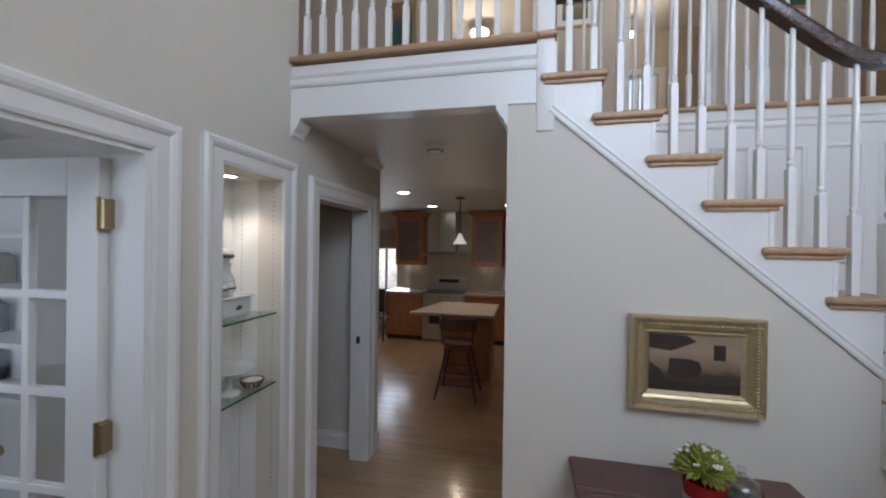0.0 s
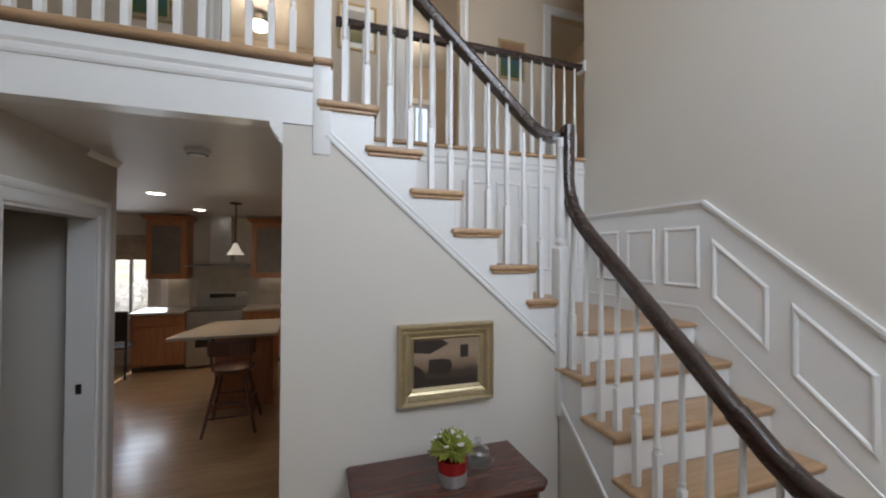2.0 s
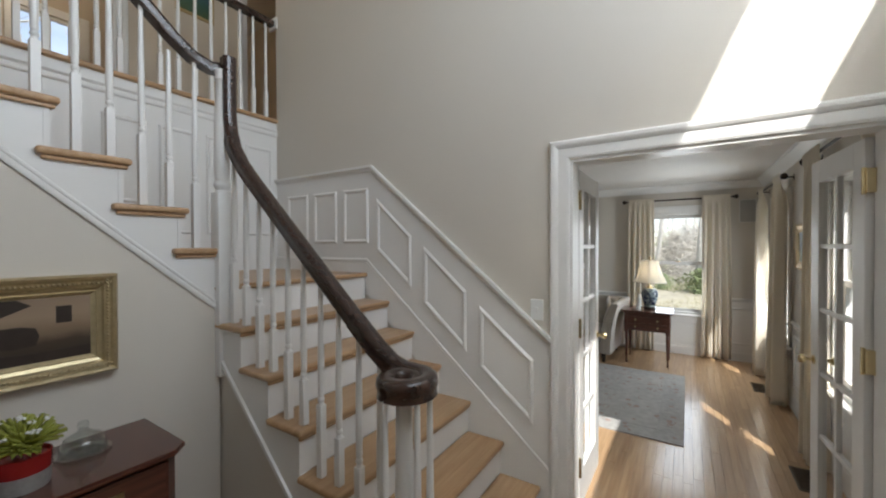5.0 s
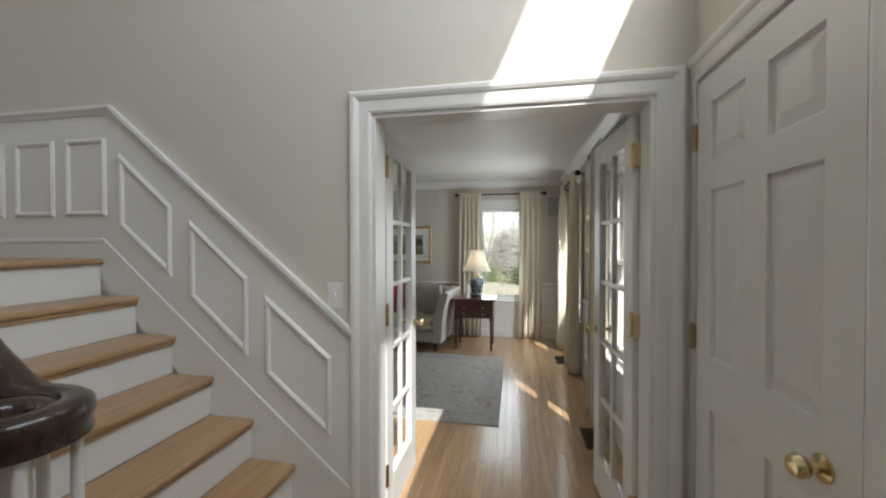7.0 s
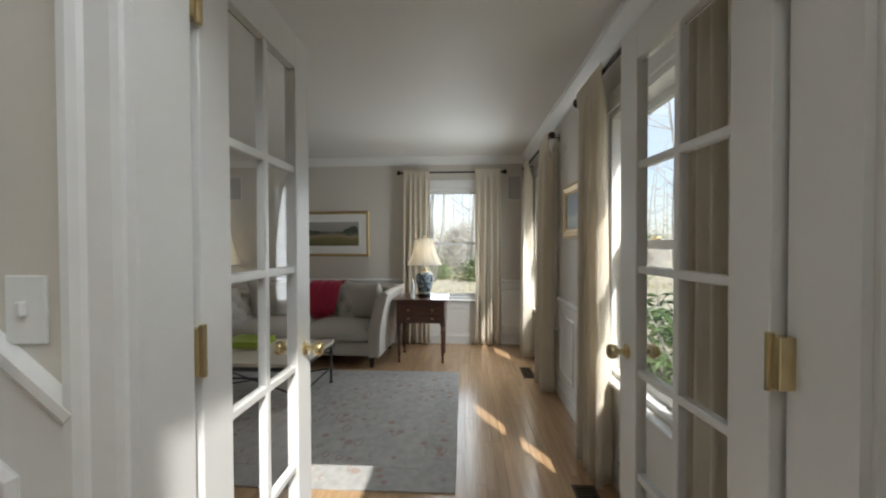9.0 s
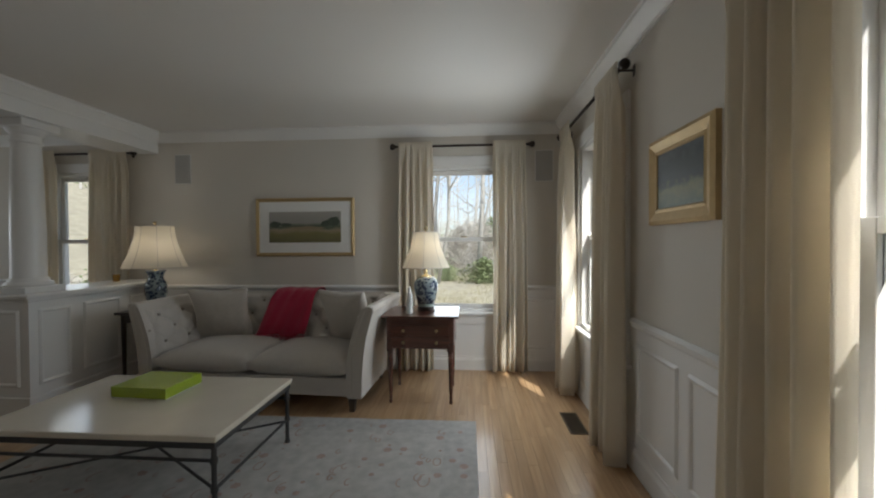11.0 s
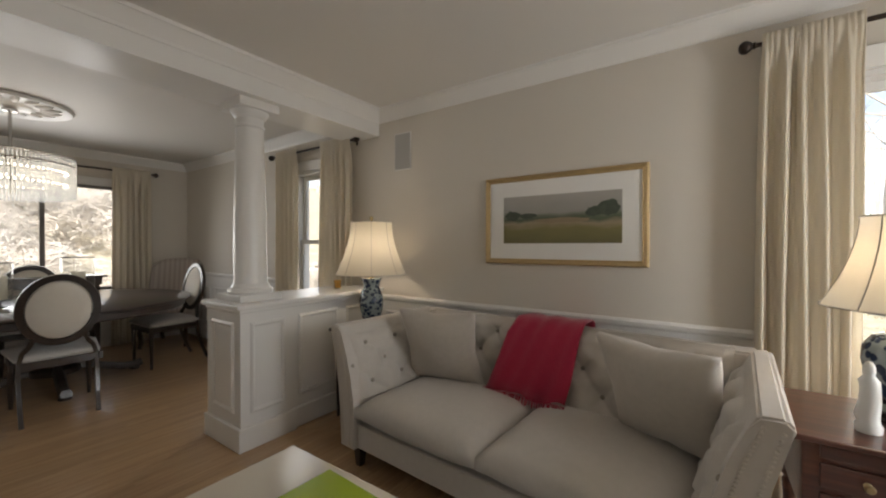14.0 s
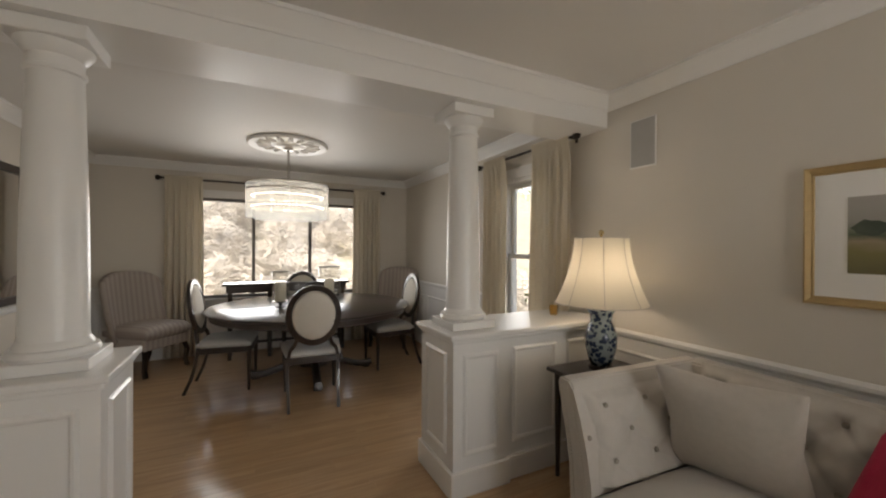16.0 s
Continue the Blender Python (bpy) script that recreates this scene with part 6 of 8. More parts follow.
part("vase", lathe([(0.058, 0.028), (0.07, 0.06), (0.09, 0.14), (0.092, 0.2), (0.075, 0.26), (0.06, 0.29), (0.066, 0.33), (0.082, 0.36), (0.078, 0.363)], 32), BLUEWHITE, lb, "blue and white porcelain vase", True)
part("cap", lathe([(0.04, 0.36), (0.012, 0.37), (0.012, 0.42)], 16), BRASS, lb, "", 40)
shade(0.265, 0.155, 0.395, 0.79, 8, lb)
finial(lb, 0.79)
bulb(6.315, 0.165, 1.20, 0.9, 0.035, (1.0, 0.82, 0.6))
bulb(6.566, 2.82, 1.24, 1.25, 0.04, (1.0, 0.85, 0.66))

# small table between sofa and half wall
lt = thing("lamp_table", "small dark wooden table beside the sofa", "side table", at=(6.56, 2.80, 0))
part("tabletop", bx(-0.26, 0.26, -0.2, 0.2, 0.635, 0.66, 0.006), EBONY, lt)
part("apron", bx(-0.22, 0.22, -0.16, 0.16, 0.56, 0.635), EBONY, lt)
for sx in (-1, 1):
    for sy in (-1, 1):
        part("leg", lathe([(0.012, 0), (0.014, 0.1), (0.02, 0.5), (0.022, 0.636)], 8, (sx * 0.21, sy * 0.15, 0)), EBONY, lt, "", 40)

# white figurine, plain in shape
fg = lathe([(0.0, 0), (0.030, 0.0), (0.032, 0.02), (0.026, 0.03), (0.029, 0.05), (0.026, 0.09), (0.023, 0.13), (0.025, 0.155), (0.013, 0.172), (0.015, 0.187), (0.014, 0.20), (0.008, 0.212), (0.0, 0.216)], 16)
for v in fg.verts:
    if 0.03 < v.co.z < 0.17:
        v.co.x *= 0.8 + 0.12 * math.sin(v.co.z * 90 + v.co.y * 60)
        v.co.y += 0.004 * math.sin(v.co.z * 40)
fig = part("figurine", fg, PORC, None, "", 60)
fig.location = (6.165, 0.285, 0.703)
tagged(fig, "small white porcelain figurine on the side table", "figurine")

# floor vents
def vent(x, y):
    v = thing("floor_vent", "brown metal floor register", "vent", "floor registers", (x, y, 0))
    VM = material("vent_brown", (0.10, 0.075, 0.05), 0.45, 0.5)
    part("frame", merge(merge(bx(-0.16, 0.16, -0.06, -0.048, 0, 0.005), bx(-0.16, 0.16, 0.048, 0.06, 0, 0.005)), merge(bx(-0.16, -0.148, -0.048, 0.048, 0, 0.005), bx(0.148, 0.16, -0.048, 0.048, 0, 0.005))), VM, v)
    # near-black sheet in place of the duct, its shade put into the colour
    part("backing", bx(-0.148, 0.148, -0.048, 0.048, 0, 0.001), material("duct_shade", (0.02, 0.018, 0.015), 0.9), v)
    for i in range(14):
        part("slat", bx(-0.14 + i * 0.0212, -0.132 + i * 0.0212, -0.048, 0.048, 0.001, 0.005), VM, v)


vent(5.80, -0.93)
vent(3.85, -0.93)

# ---------- dining room ----------
CREAMFAB = material("cream_upholstery", (0.64, 0.60, 0.53), 0.9, var=0.05, scale=30, bump=0.2, bscale=320, sheen=0.2)
GREYFAB = material("grey_seat_fabric", (0.50, 0.49, 0.47), 0.9, var=0.08, scale=30, bump=0.2, bscale=320, sheen=0.2)
TABLEW = wood("espresso_table", (0.018, 0.010, 0.008), (0.05, 0.03, 0.02), 0.3, "x", 0.6, 0.5)

dt = thing("dining_table", "round dark wooden pedestal dining table", "dining table", at=(5.30, 5.62, 0))


def oval_plate(rx, ry, z0, z1, bev=0.006):
    p = lathe([(0.0, z0), (1 - 0.02, z0), (1.0, z0 + 0.01), (1.0, z1 - 0.008), (0.99, z1), (0.0, z1)], 72)
    for v in p.verts:
        v.co.x *= rx
        v.co.y *= ry
    return p


part("tabletop", oval_plate(1.05, 1.02, 0.728, 0.757), TABLEW, dt, "", 40)
part("apron", oval_plate(1.0, 0.97, 0.66, 0.728), TABLEW, dt, "", 40)
part("pedestal", lathe([(0.17, 0.10), (0.175, 0.15), (0.12, 0.18), (0.10, 0.24), (0.13, 0.34), (0.14, 0.42), (0.09, 0.52), (0.08, 0.58), (0.14, 0.63), (0.20, 0.66)], 28), EBONY, dt, "turned dark column", 40)
for k in range(4):
    q = Matrix.Rotation(radians(90 * k - 4), 3, "Z")
    ft = sweep([q @ Vector(p) for p in ((0.08, 0, 0.15), (0.22, 0, 0.135), (0.36, 0, 0.085), (0.48, 0, 0.05), (0.58, 0, 0.045), (0.64, 0, 0.06))], [(-0.035, -0.03), (0.035, -0.03), (0.04, 0.0), (0.025, 0.03), (-0.025, 0.03), (-0.04, 0.0)])
    foot = part("foot", ft, EBONY, dt, "scrolled foot", 40)
    pad = lathe([(0.0, 0.0), (0.045, 0.0), (0.045, 0.02), (0.03, 0.03), (0.0, 0.03)], 12)
    pad.transform(Matrix.Translation(q @ Vector((0.58, 0, 0))))
    part("pad", pad, EBONY, foot, "", 40)


def oval_chair(at, rz):
    """A chair with an oval padded back and tapered legs; it faces +y."""
    c = thing("dining_chair", "dark wooden dining chair with cream oval back", "chair", "chairs round the dining table", (*at, 0), rz)
    st = cushion(0.50, 0.47, 0.075, 0.02)
    st.transform(Matrix.Rotation(radians(90), 4, "Z"))
    for v in st.verts:
        v.co.x *= 1 + 0.10 * (v.co.y / 0.25)
    st.transform(Matrix.Translation((0, 0.0, 0.455)))
    part("seat", st, GREYFAB, c, "grey upholstered seat", True)
    part("seat_frame", merge(merge(bx(-0.24, 0.24, 0.205, 0.235, 0.375, 0.43, 0.004), bx(-0.22, 0.22, -0.235, -0.21, 0.375, 0.43, 0.004)), merge(bx(-0.25, -0.225, -0.22, 0.22, 0.375, 0.43, 0.004), bx(0.225, 0.25, -0.22, 0.22, 0.375, 0.43, 0.004))), EBONY, c)
    for s in (-1, 1):
        lg = lathe([(0.012, 0), (0.014, 0.03), (0.022, 0.36), (0.024, 0.43)], 8, (s * 0.225, 0.21, 0))
        part("leg", lg, EBONY, c, "", 40)
        part("leg", sweep([(s * 0.20, -0.34, 0.0), (s * 0.205, -0.28, 0.14), (s * 0.21, -0.235, 0.30), (s * 0.205, -0.225, 0.43), (s * 0.19, -0.235, 0.50), (s * 0.155, -0.25, 0.545), (s * 0.135, -0.262, 0.60)], [(-0.014, -0.013), (0.014, -0.013), (0.014, 0.013), (-0.014, 0.013)], up=Vector((1, 0, 0))), EBONY, c)
    # oval back, tilted
    mt = Matrix.Translation((0, -0.285, 0.80)) @ Matrix.Rotation(radians(9), 4, "X")
    rg = bmesh.new()
    prof = [(-0.022, -0.017), (0.022, -0.017), (0.026, 0.0), (0.022, 0.017), (-0.022, 0.017), (-0.026, 0.0)]
    rings = []
    for i in range(44):
        a = 2 * math.pi * i / 44
        nx, nz = math.cos(a), math.sin(a)
        rings.append([rg.verts.new(((0.205 + p) * nx, q, (0.245 + p) * nz)) for p, q in prof])
    for i in range(44):
        for j in range(6):
            rg.faces.new((rings[i][j], rings[i][(j + 1) % 6], rings[(i + 1) % 44][(j + 1) % 6], rings[(i + 1) % 44][j]))
    rg.transform(mt)
    part("back_frame", rg, EBONY, c, "dark oval frame", 40)
    pd = lathe([(0.0, -0.028), (0.6, -0.025), (0.9, -0.017), (1.0, 0.0), (0.9, 0.017), (0.6, 0.025), (0.0, 0.028)], 36)
    pd.transform(mt @ Matrix.Rotation(radians(90), 4, "X") @ Matrix.Diagonal((0.186, 0.226, 1, 1)))
    part("backrest", pd, CREAMFAB, c, "cream padded oval back", True)
    return c


c0 = oval_chair((5.18, 4.90), -4)
for x, y, rz in ((4.48, 5.59, -98), (6.155, 5.58, 92), (5.26, 6.28, 176)):
    copy_thing(c0, pose(x, y, 0, 0, 0, rz))

# striped wing chairs by the window
STRIPE = material("striped_fabric", (0.40, 0.35, 0.30), 0.9, var=0.10, scale=30, bump=0.2, bscale=320, stretch=(1, 1, 0.02))
wn2 = STRIPE.node_tree
wv = wn2.nodes.new("ShaderNodeTexWave")
wv.inputs["Scale"].default_value = 5.5
tcs = wn2.nodes.new("ShaderNodeTexCoord")
wn2.links.new(tcs.outputs["Object"], wv.inputs["Vector"])
rps = wn2.nodes.new("ShaderNodeValToRGB")
rps.color_ramp.elements[0].color, rps.color_ramp.elements[1].color = (0.37, 0.32, 0.29, 1), (0.45, 0.40, 0.36, 1)
rps.color_ramp.elements[0].position, rps.color_ramp.elements[1].position = 0.35, 0.6
wn2.links.new(wv.outputs[0], rps.inputs[0])
wn2.links.new(rps.outputs[0], wn2.nodes["Principled BSDF"].inputs["Base Color"])


def wing_chair(at, rz):
    """An upholstered host chair with low wings; it faces +y."""
    c = thing("wing_chair", "striped taupe upholstered side chair with high rounded back", "chair", "striped chairs by the window", (*at, 0), rz)
    s = cushion(0.58, 0.56, 0.16, 0.02)
    s.transform(Matrix.Translation((0, 0.02, 0.45)))
    part("seat", s, STRIPE, c, "", True)
    b = bmesh.new()
    n, k = 24, 12
    rows = [[], []]
    grid = {}
    for side in (0, 1):
        for j in range(k + 1):
            v = j / k
            for i in range(n + 1):
                u = 2 * i / n - 1
                w = 0.29 + 0.03 * math.sin(v * 2.4)
                top = 0.74 * (1 - 0.14 * abs(u) ** 3.5)
                curve = 0.13 * abs(u) ** 2.6 * (1 - 0.5 * v)
                grid[side, j, i] = b.verts.new((w * u, -0.25 - 0.10 * v + curve + (0.075 if side else 0.0), 0.36 + top * v))
    for side in (0, 1):
        for j in range(k):
            for i in range(n):
                b.faces.new((grid[side, j, i], grid[side, j, i + 1], grid[side, j + 1, i + 1], grid[side, j + 1, i]))
    for i in range(n):
        b.faces.new((grid[0, k, i], grid[0, k, i + 1], grid[1, k, i + 1], grid[1, k, i]))
        b.faces.new((grid[0, 0, i], grid[0, 0, i + 1], grid[1, 0, i + 1], grid[1, 0, i]))
    for j in range(k):
        b.faces.new((grid[0, j, 0], grid[0, j + 1, 0], grid[1, j + 1, 0], grid[1, j, 0]))
        b.faces.new((grid[0, j, n], grid[0, j + 1, n], grid[1, j + 1, n], grid[1, j, n]))
    part("back", b, STRIPE, c, "", True)
    part("seat_rail", bx(-0.27, 0.27, -0.26, 0.28, 0.28, 0.40, 0.02), STRIPE, c)
    for sx in (-1, 1):
        part("leg", sweep([(sx * 0.23, 0.24, 0.29), (sx * 0.25, 0.27, 0.2), (sx * 0.24, 0.25, 0.08), (sx * 0.25, 0.28, 0.0)], [(-0.018, -0.018), (0.018, -0.018), (0.018, 0.018), (-0.018, 0.018)], up=Vector((1, 0, 0))), EBONY, c)
        part("leg", sweep([(sx * 0.22, -0.22, 0.29), (sx * 0.22, -0.25, 0.12), (sx * 0.22, -0.30, 0.0)], [(-0.017, -0.017), (0.017, -0.017), (0.017, 0.017), (-0.017, 0.017)], up=Vector((1, 0, 0))), EBONY, c)
    return c


w0 = wing_chair((3.64, 6.50), -130)
copy_thing(w0, pose(6.53, 6.45, 0, 0, 0, 140))

# console in front of the window
cn = thing("console_table", "dark wooden console table under the dining room window", "console table", at=(5.12, 6.62, 0))
part("tabletop", bx(-0.76, 0.76, -0.17, 0.17, 0.905, 0.935, 0.006), TABLEW, cn)
part("apron", bx(-0.72, 0.72, -0.14, 0.14, 0.82, 0.905), TABLEW, cn)
for sx in (-1, -0.34, 0.34, 1):
    for sy in (-1, 1):
        part("leg", bx(sx * 0.68 - 0.022, sx * 0.68 + 0.022, sy * 0.11 - 0.022, sy * 0.11 + 0.022, 0, 0.82, 0.004), EBONY, cn)
part("stretcher", bx(-0.68, 0.68, -0.015, 0.015, 0.16, 0.19), EBONY, cn)

# candle lanterns on the table
CANDLE = material("ivory_wax", (0.70, 0.66, 0.55), 0.5, var=0.03)


def lantern(x, y, h, r):
    l = thing("candle_lantern", "clear glass hurricane lantern with thick ivory candle on the table", "candle holder", "lanterns on the dining table", (x, y, 0.757))
    part("foot", lathe([(0.055, 0), (0.055, 0.008), (0.018, 0.02), (0.018, 0.04), (0.05, 0.055), (r - 0.005, 0.06), (r - 0.005, 0.066)], 24), IRON, l, "", 40)
    part("candle", lathe([(0.0, 0.066), (0.055, 0.066), (0.055, 0.066 + 0.19), (0.05, 0.262), (0.0, 0.255)], 24), CANDLE, l, "", 40)
    g = part("glass", lathe([(r - 0.004, 0.066), (r, 0.066), (r, h), (r - 0.004, h), (r - 0.004, 0.068)], 28), thin_glass("lantern_glass", (0.97, 0.97, 0.96)), l, "", 40)
    g.visible_shadow = False
    part("rim", tube([(r * math.cos(2 * math.pi * i / 28), r * math.sin(2 * math.pi * i / 28), h) for i in range(28)], 0.004, 6, True), IRON, l)


lantern(4.95, 5.52, 0.37, 0.085)
lantern(5.50, 5.82, 0.40, 0.125)

# chandelier and its medallion
md = thing("ceiling_medallion", "round white plaster ceiling rose with leaf pattern", "ceiling rose", at=(5.01, 5.38, H1))
part("disc", lathe([(0.37, 0), (0.385, -0.012), (0.37, -0.03), (0.34, -0.022), (0.30, -0.016), (0.16, -0.02), (0.13, -0.04), (0.10, -0.03), (0.0, -0.045)], 56), TRIM, md, "", 40)
for i in range(16):
    a = 2 * math.pi * i / 16
    lf = lathe([(0.0, -0.045), (0.6, -0.035), (1.0, -0.012)], 10)
    lf.transform(Matrix.Rotation(a, 4, "Z") @ Matrix.Translation((0.235, 0, 0)) @ Matrix.Diagonal((0.085, 0.032, 1, 1)))
    part("leaf", lf, TRIM, md, "", True)
chd = thing("chandelier", "drum chandelier of hanging glass rods, lit", "chandelier", at=(5.01, 5.38, 0))
CH = material("brushed_nickel", (0.55, 0.53, 0.5), 0.25, 1.0)
part("stem", lathe([(0.045, H1 - 0.045), (0.045, H1 - 0.07), (0.012, H1 - 0.08), (0.009, 1.99)], 14), CH, chd, "", 40)
RODS = thin_glass("rod_glass", (0.97, 0.97, 0.96), 1.6)
nt = RODS.node_tree
frost, fmix = nt.nodes.new("ShaderNodeBsdfTranslucent"), nt.nodes.new("ShaderNodeMixShader")
frost.inputs[0].default_value, fmix.inputs[0].default_value = (0.9, 0.9, 0.88, 1), 0.2
nt.links.new(nt.nodes["Mix Shader"].outputs[0], fmix.inputs[1])
nt.links.new(frost.outputs[0], fmix.inputs[2])
nt.links.new(fmix.outputs[0], nt.nodes["Material Output"].inputs[0])
for r, z in ((0.385, 2.015), (0.30, 2.015), (0.385, 1.95)):
    part("hoop", tube([(r * math.cos(2 * math.pi * i / 56), r * math.sin(2 * math.pi * i / 56), z) for i in range(56)], 0.007, 6, True), CH, chd)
for i in range(3):
    a = 2 * math.pi * i / 3
    part("spoke", tube([(0, 0, 2.015), (0.385 * math.cos(a), 0.385 * math.sin(a), 2.015)], 0.006, 6), CH, chd)
for r, n, l in ((0.385, 110, 0.335), (0.30, 80, 0.355)):
    me = mesh_of("glass_rod", lathe([(0.0, -l), (0.0075, -l + 0.004), (0.0075, 0.0), (0.0, 0.0)], 6), RODS)
    for i in range(n):
        a = 2 * math.pi * i / n
        ob = new("glass_rod", me)
        ob.parent = chd
        ob.location = (r * math.cos(a), r * math.sin(a), 2.01 + 0.006 * (i % 2))
        ob.visible_shadow = False
LIT = glow("warm_lamp_glow", (1.0, 0.86, 0.68), 5)
me = mesh_of("lamp", lathe([(0.0, -0.007), (0.005, -0.005), (0.0055, 0.002), (0.003, 0.007), (0.0, 0.008)], 8), LIT)
for z, n in ((1.895, 64), (1.79, 64)):
    part("hoop", tube([(0.335 * math.cos(2 * math.pi * i / 48), 0.335 * math.sin(2 * math.pi * i / 48), z - 0.016) for i in range(48)], 0.005, 6, True), CH, chd)
    for i in range(n):
        a = 2 * math.pi * (i + 0.5) / n
        ob = new("lamp", me)
        ob.parent = chd
        ob.location = (0.335 * math.cos(a), 0.335 * math.sin(a), z)
bulb(5.01, 5.38, 1.88, 0.7, 0.15)

# mirror on the dining room's west wall
mr = thing("wall_mirror", "large mirror in a dark frame on the dining room wall", "mirror", at=(3.0, 5.05, 1.47))
MIR = material("mirror_silver", (0.9, 0.9, 0.9), 0.02, 1.0, var=0.0)
part("glass", bx(0.006, 0.012, -0.44, 0.44, -0.48, 0.48), MIR, mr, "silvered glass")
for q in ((-0.50, -0.44, -0.54, 0.54), (0.44, 0.50, -0.54, 0.54), (-0.44, 0.44, -0.54, -0.48), (-0.44, 0.44, 0.48, 0.54)):
    part("frame", bx(0.0, 0.035, q[0], q[1], q[2], q[3], 0.006), EBONY, mr)

# small glass votive on the half wall
vt = thing("votive", "small amber glass votive on the half wall", "candle holder", at=(6.62, 3.28, 0.908))
part("cup", lathe([(0.025, 0), (0.03, 0.03), (0.032, 0.07), (0.029, 0.07), (0.026, 0.01), (0.0, 0.01)], 14), clear_glass("amber_glass", (0.95, 0.72, 0.35), 0.1), vt, "", 40)

# ---------- foyer ----------
# corbels at the passage opening
for x, s in ((WX + 0.0, 1), (-0.03, -1)):
    cb = thing("corbel", "small white moulded bracket in the opening corner", "bracket", "corbels")
    x0, x1 = sorted((x, x + 0.05 * s))
    b = prism([(x, 2.424), (x + 0.055 * s, 2.424), (x + 0.055 * s, 2.405), (x + 0.048 * s, 2.395), (x + 0.038 * s, 2.375), (x + 0.018 * s, 2.355), (x + 0.014 * s, 2.335), (x, 2.325)], "y", NY - 0.006, NY + 0.105)
    part("bracket", b, TRIM, cb)
run("crown_passage", [(WX, 2.72, H1), (WX, 3.1, H1)], [(0, 0), (0, -0.04), (0.006, -0.04), (0.016, -0.026), (0.026, -0.01), (0.026, 0)])
room_trim([(WX, 2.975), (WX, 3.1), (WX - 0.14, 3.1)], 0, "baseboard_passage", BASE, 1)

# chest against the stair wall
ch = thing("chest_of_drawers", "mahogany chest with canted corners and brass pulls", "chest", at=(0.70, NY, 0))
hx = 0.405
part("case", prism([(-hx, 0), (-hx, -0.36), (-hx + 0.035, -0.395), (hx - 0.035, -0.395), (hx, -0.36), (hx, 0)], "z", 0.10, 0.775), MAHOGX, ch)
tp = prism([(-hx - 0.03, 0), (-hx - 0.03, -0.385), (-hx + 0.022, -0.435), (hx - 0.022, -0.435), (hx + 0.03, -0.385), (hx + 0.03, 0)], "z", 0.778, 0.80)
bmesh.ops.bevel(tp, geom=tp.edges[:], offset=0.007, segments=2, affect="EDGES")
part("top", tp, MAHOGX, ch, "polished mahogany top", 40)
part("plinth", bx(-hx - 0.015, hx + 0.015, -0.41, 0, 0.0, 0.10, 0.008), MAHOGX, ch)
zz = [0.115, 0.29, 0.46, 0.62, 0.765]
for i in range(4):
    dr = part("drawer", bx(-hx + 0.045, hx - 0.045, -0.404, -0.394, zz[i] + 0.006, zz[i + 1] - 0.006, 0.003), MAHOGX, ch)
    for sx in (-1, 1):
        zc = (zz[i] + zz[i + 1]) / 2
        part("plate", bx(sx * 0.2 - 0.03, sx * 0.2 + 0.03, -0.407, -0.404, zc - 0.014, zc + 0.022, 0.001), OLDBRASS, dr, "brass back plate")
        part("bail", tube([(sx * 0.2 - 0.024, -0.408, zc + 0.008), (sx * 0.2 - 0.02, -0.416, zc - 0.012), (sx * 0.2, -0.418, zc - 0.02), (sx * 0.2 + 0.02, -0.416, zc - 0.012), (sx * 0.2 + 0.024, -0.408, zc + 0.008)], 0.003, 6), OLDBRASS, dr, "brass bail handle")
    part("escutcheon", bx(-0.012, 0.012, -0.407, -0.404, (zz[i] + zz[i + 1]) / 2, (zz[i] + zz[i + 1]) / 2 + 0.03, 0.002), OLDBRASS, dr)

pl = thing("potted_plant", "small green succulent with white flowers in a red-glazed pot", "plant", at=(0.712, 1.545, 0.80))
part("pot", lathe([(0.0, 0), (0.062, 0.0), (0.064, 0.01), (0.066, 0.055)], 32), material("crackle_silver_pot", (0.42, 0.42, 0.41), 0.35, 0.5, var=0.25, scale=70, bump=0.6, bscale=90), pl, "silvery pebbled lower half", 40)
part("pot_band", lathe([(0.0665, 0.055), (0.068, 0.075), (0.069, 0.108), (0.064, 0.11), (0.06, 0.10), (0.0, 0.10)], 32), material("red_glaze", (0.35, 0.02, 0.02), 0.12, 0.3, var=0.12, scale=30), pl, "glossy red upper half", 40)
LEAFG = material("succulent_leaf", (0.36, 0.38, 0.07), 0.5, var=0.35, scale=40)
rn = random.Random(11)
for i in range(230):
    a = rn.uniform(0, 6.28)
    el = radians(rn.uniform(18, 89))
    L = rn.uniform(0.055, 0.082)
    b = bmesh.new()
    rows = []
    for j in range(5):
        v = j / 4
        w = 0.0125 * math.sin(math.pi * min(0.97, v * 0.75 + 0.22))
        d = L * v
        dz = 0.018 * v * v * math.cos(el)
        rows.append([b.verts.new((d, -w, 0.004 * v - dz)), b.verts.new((d, 0, -0.005 - dz)), b.verts.new((d, w, 0.004 * v - dz)), b.verts.new((d, 0, 0.003 - dz))])
    for r1, r2 in zip(rows, rows[1:]):
        for k in range(4):
            b.faces.new((r1[k], r1[(k + 1) % 4], r2[(k + 1) % 4], r2[k]))
    b.transform(Matrix.Translation((0.035 * math.cos(a) * math.cos(el), 0.035 * math.sin(a) * math.cos(el), 0.11 + 0.045 * math.sin(el))) @ Matrix.Rotation(a, 4, "Z") @ Matrix.Rotation(-el, 4, "Y"))
    part("leaf", b, LEAFG, pl, "", True)
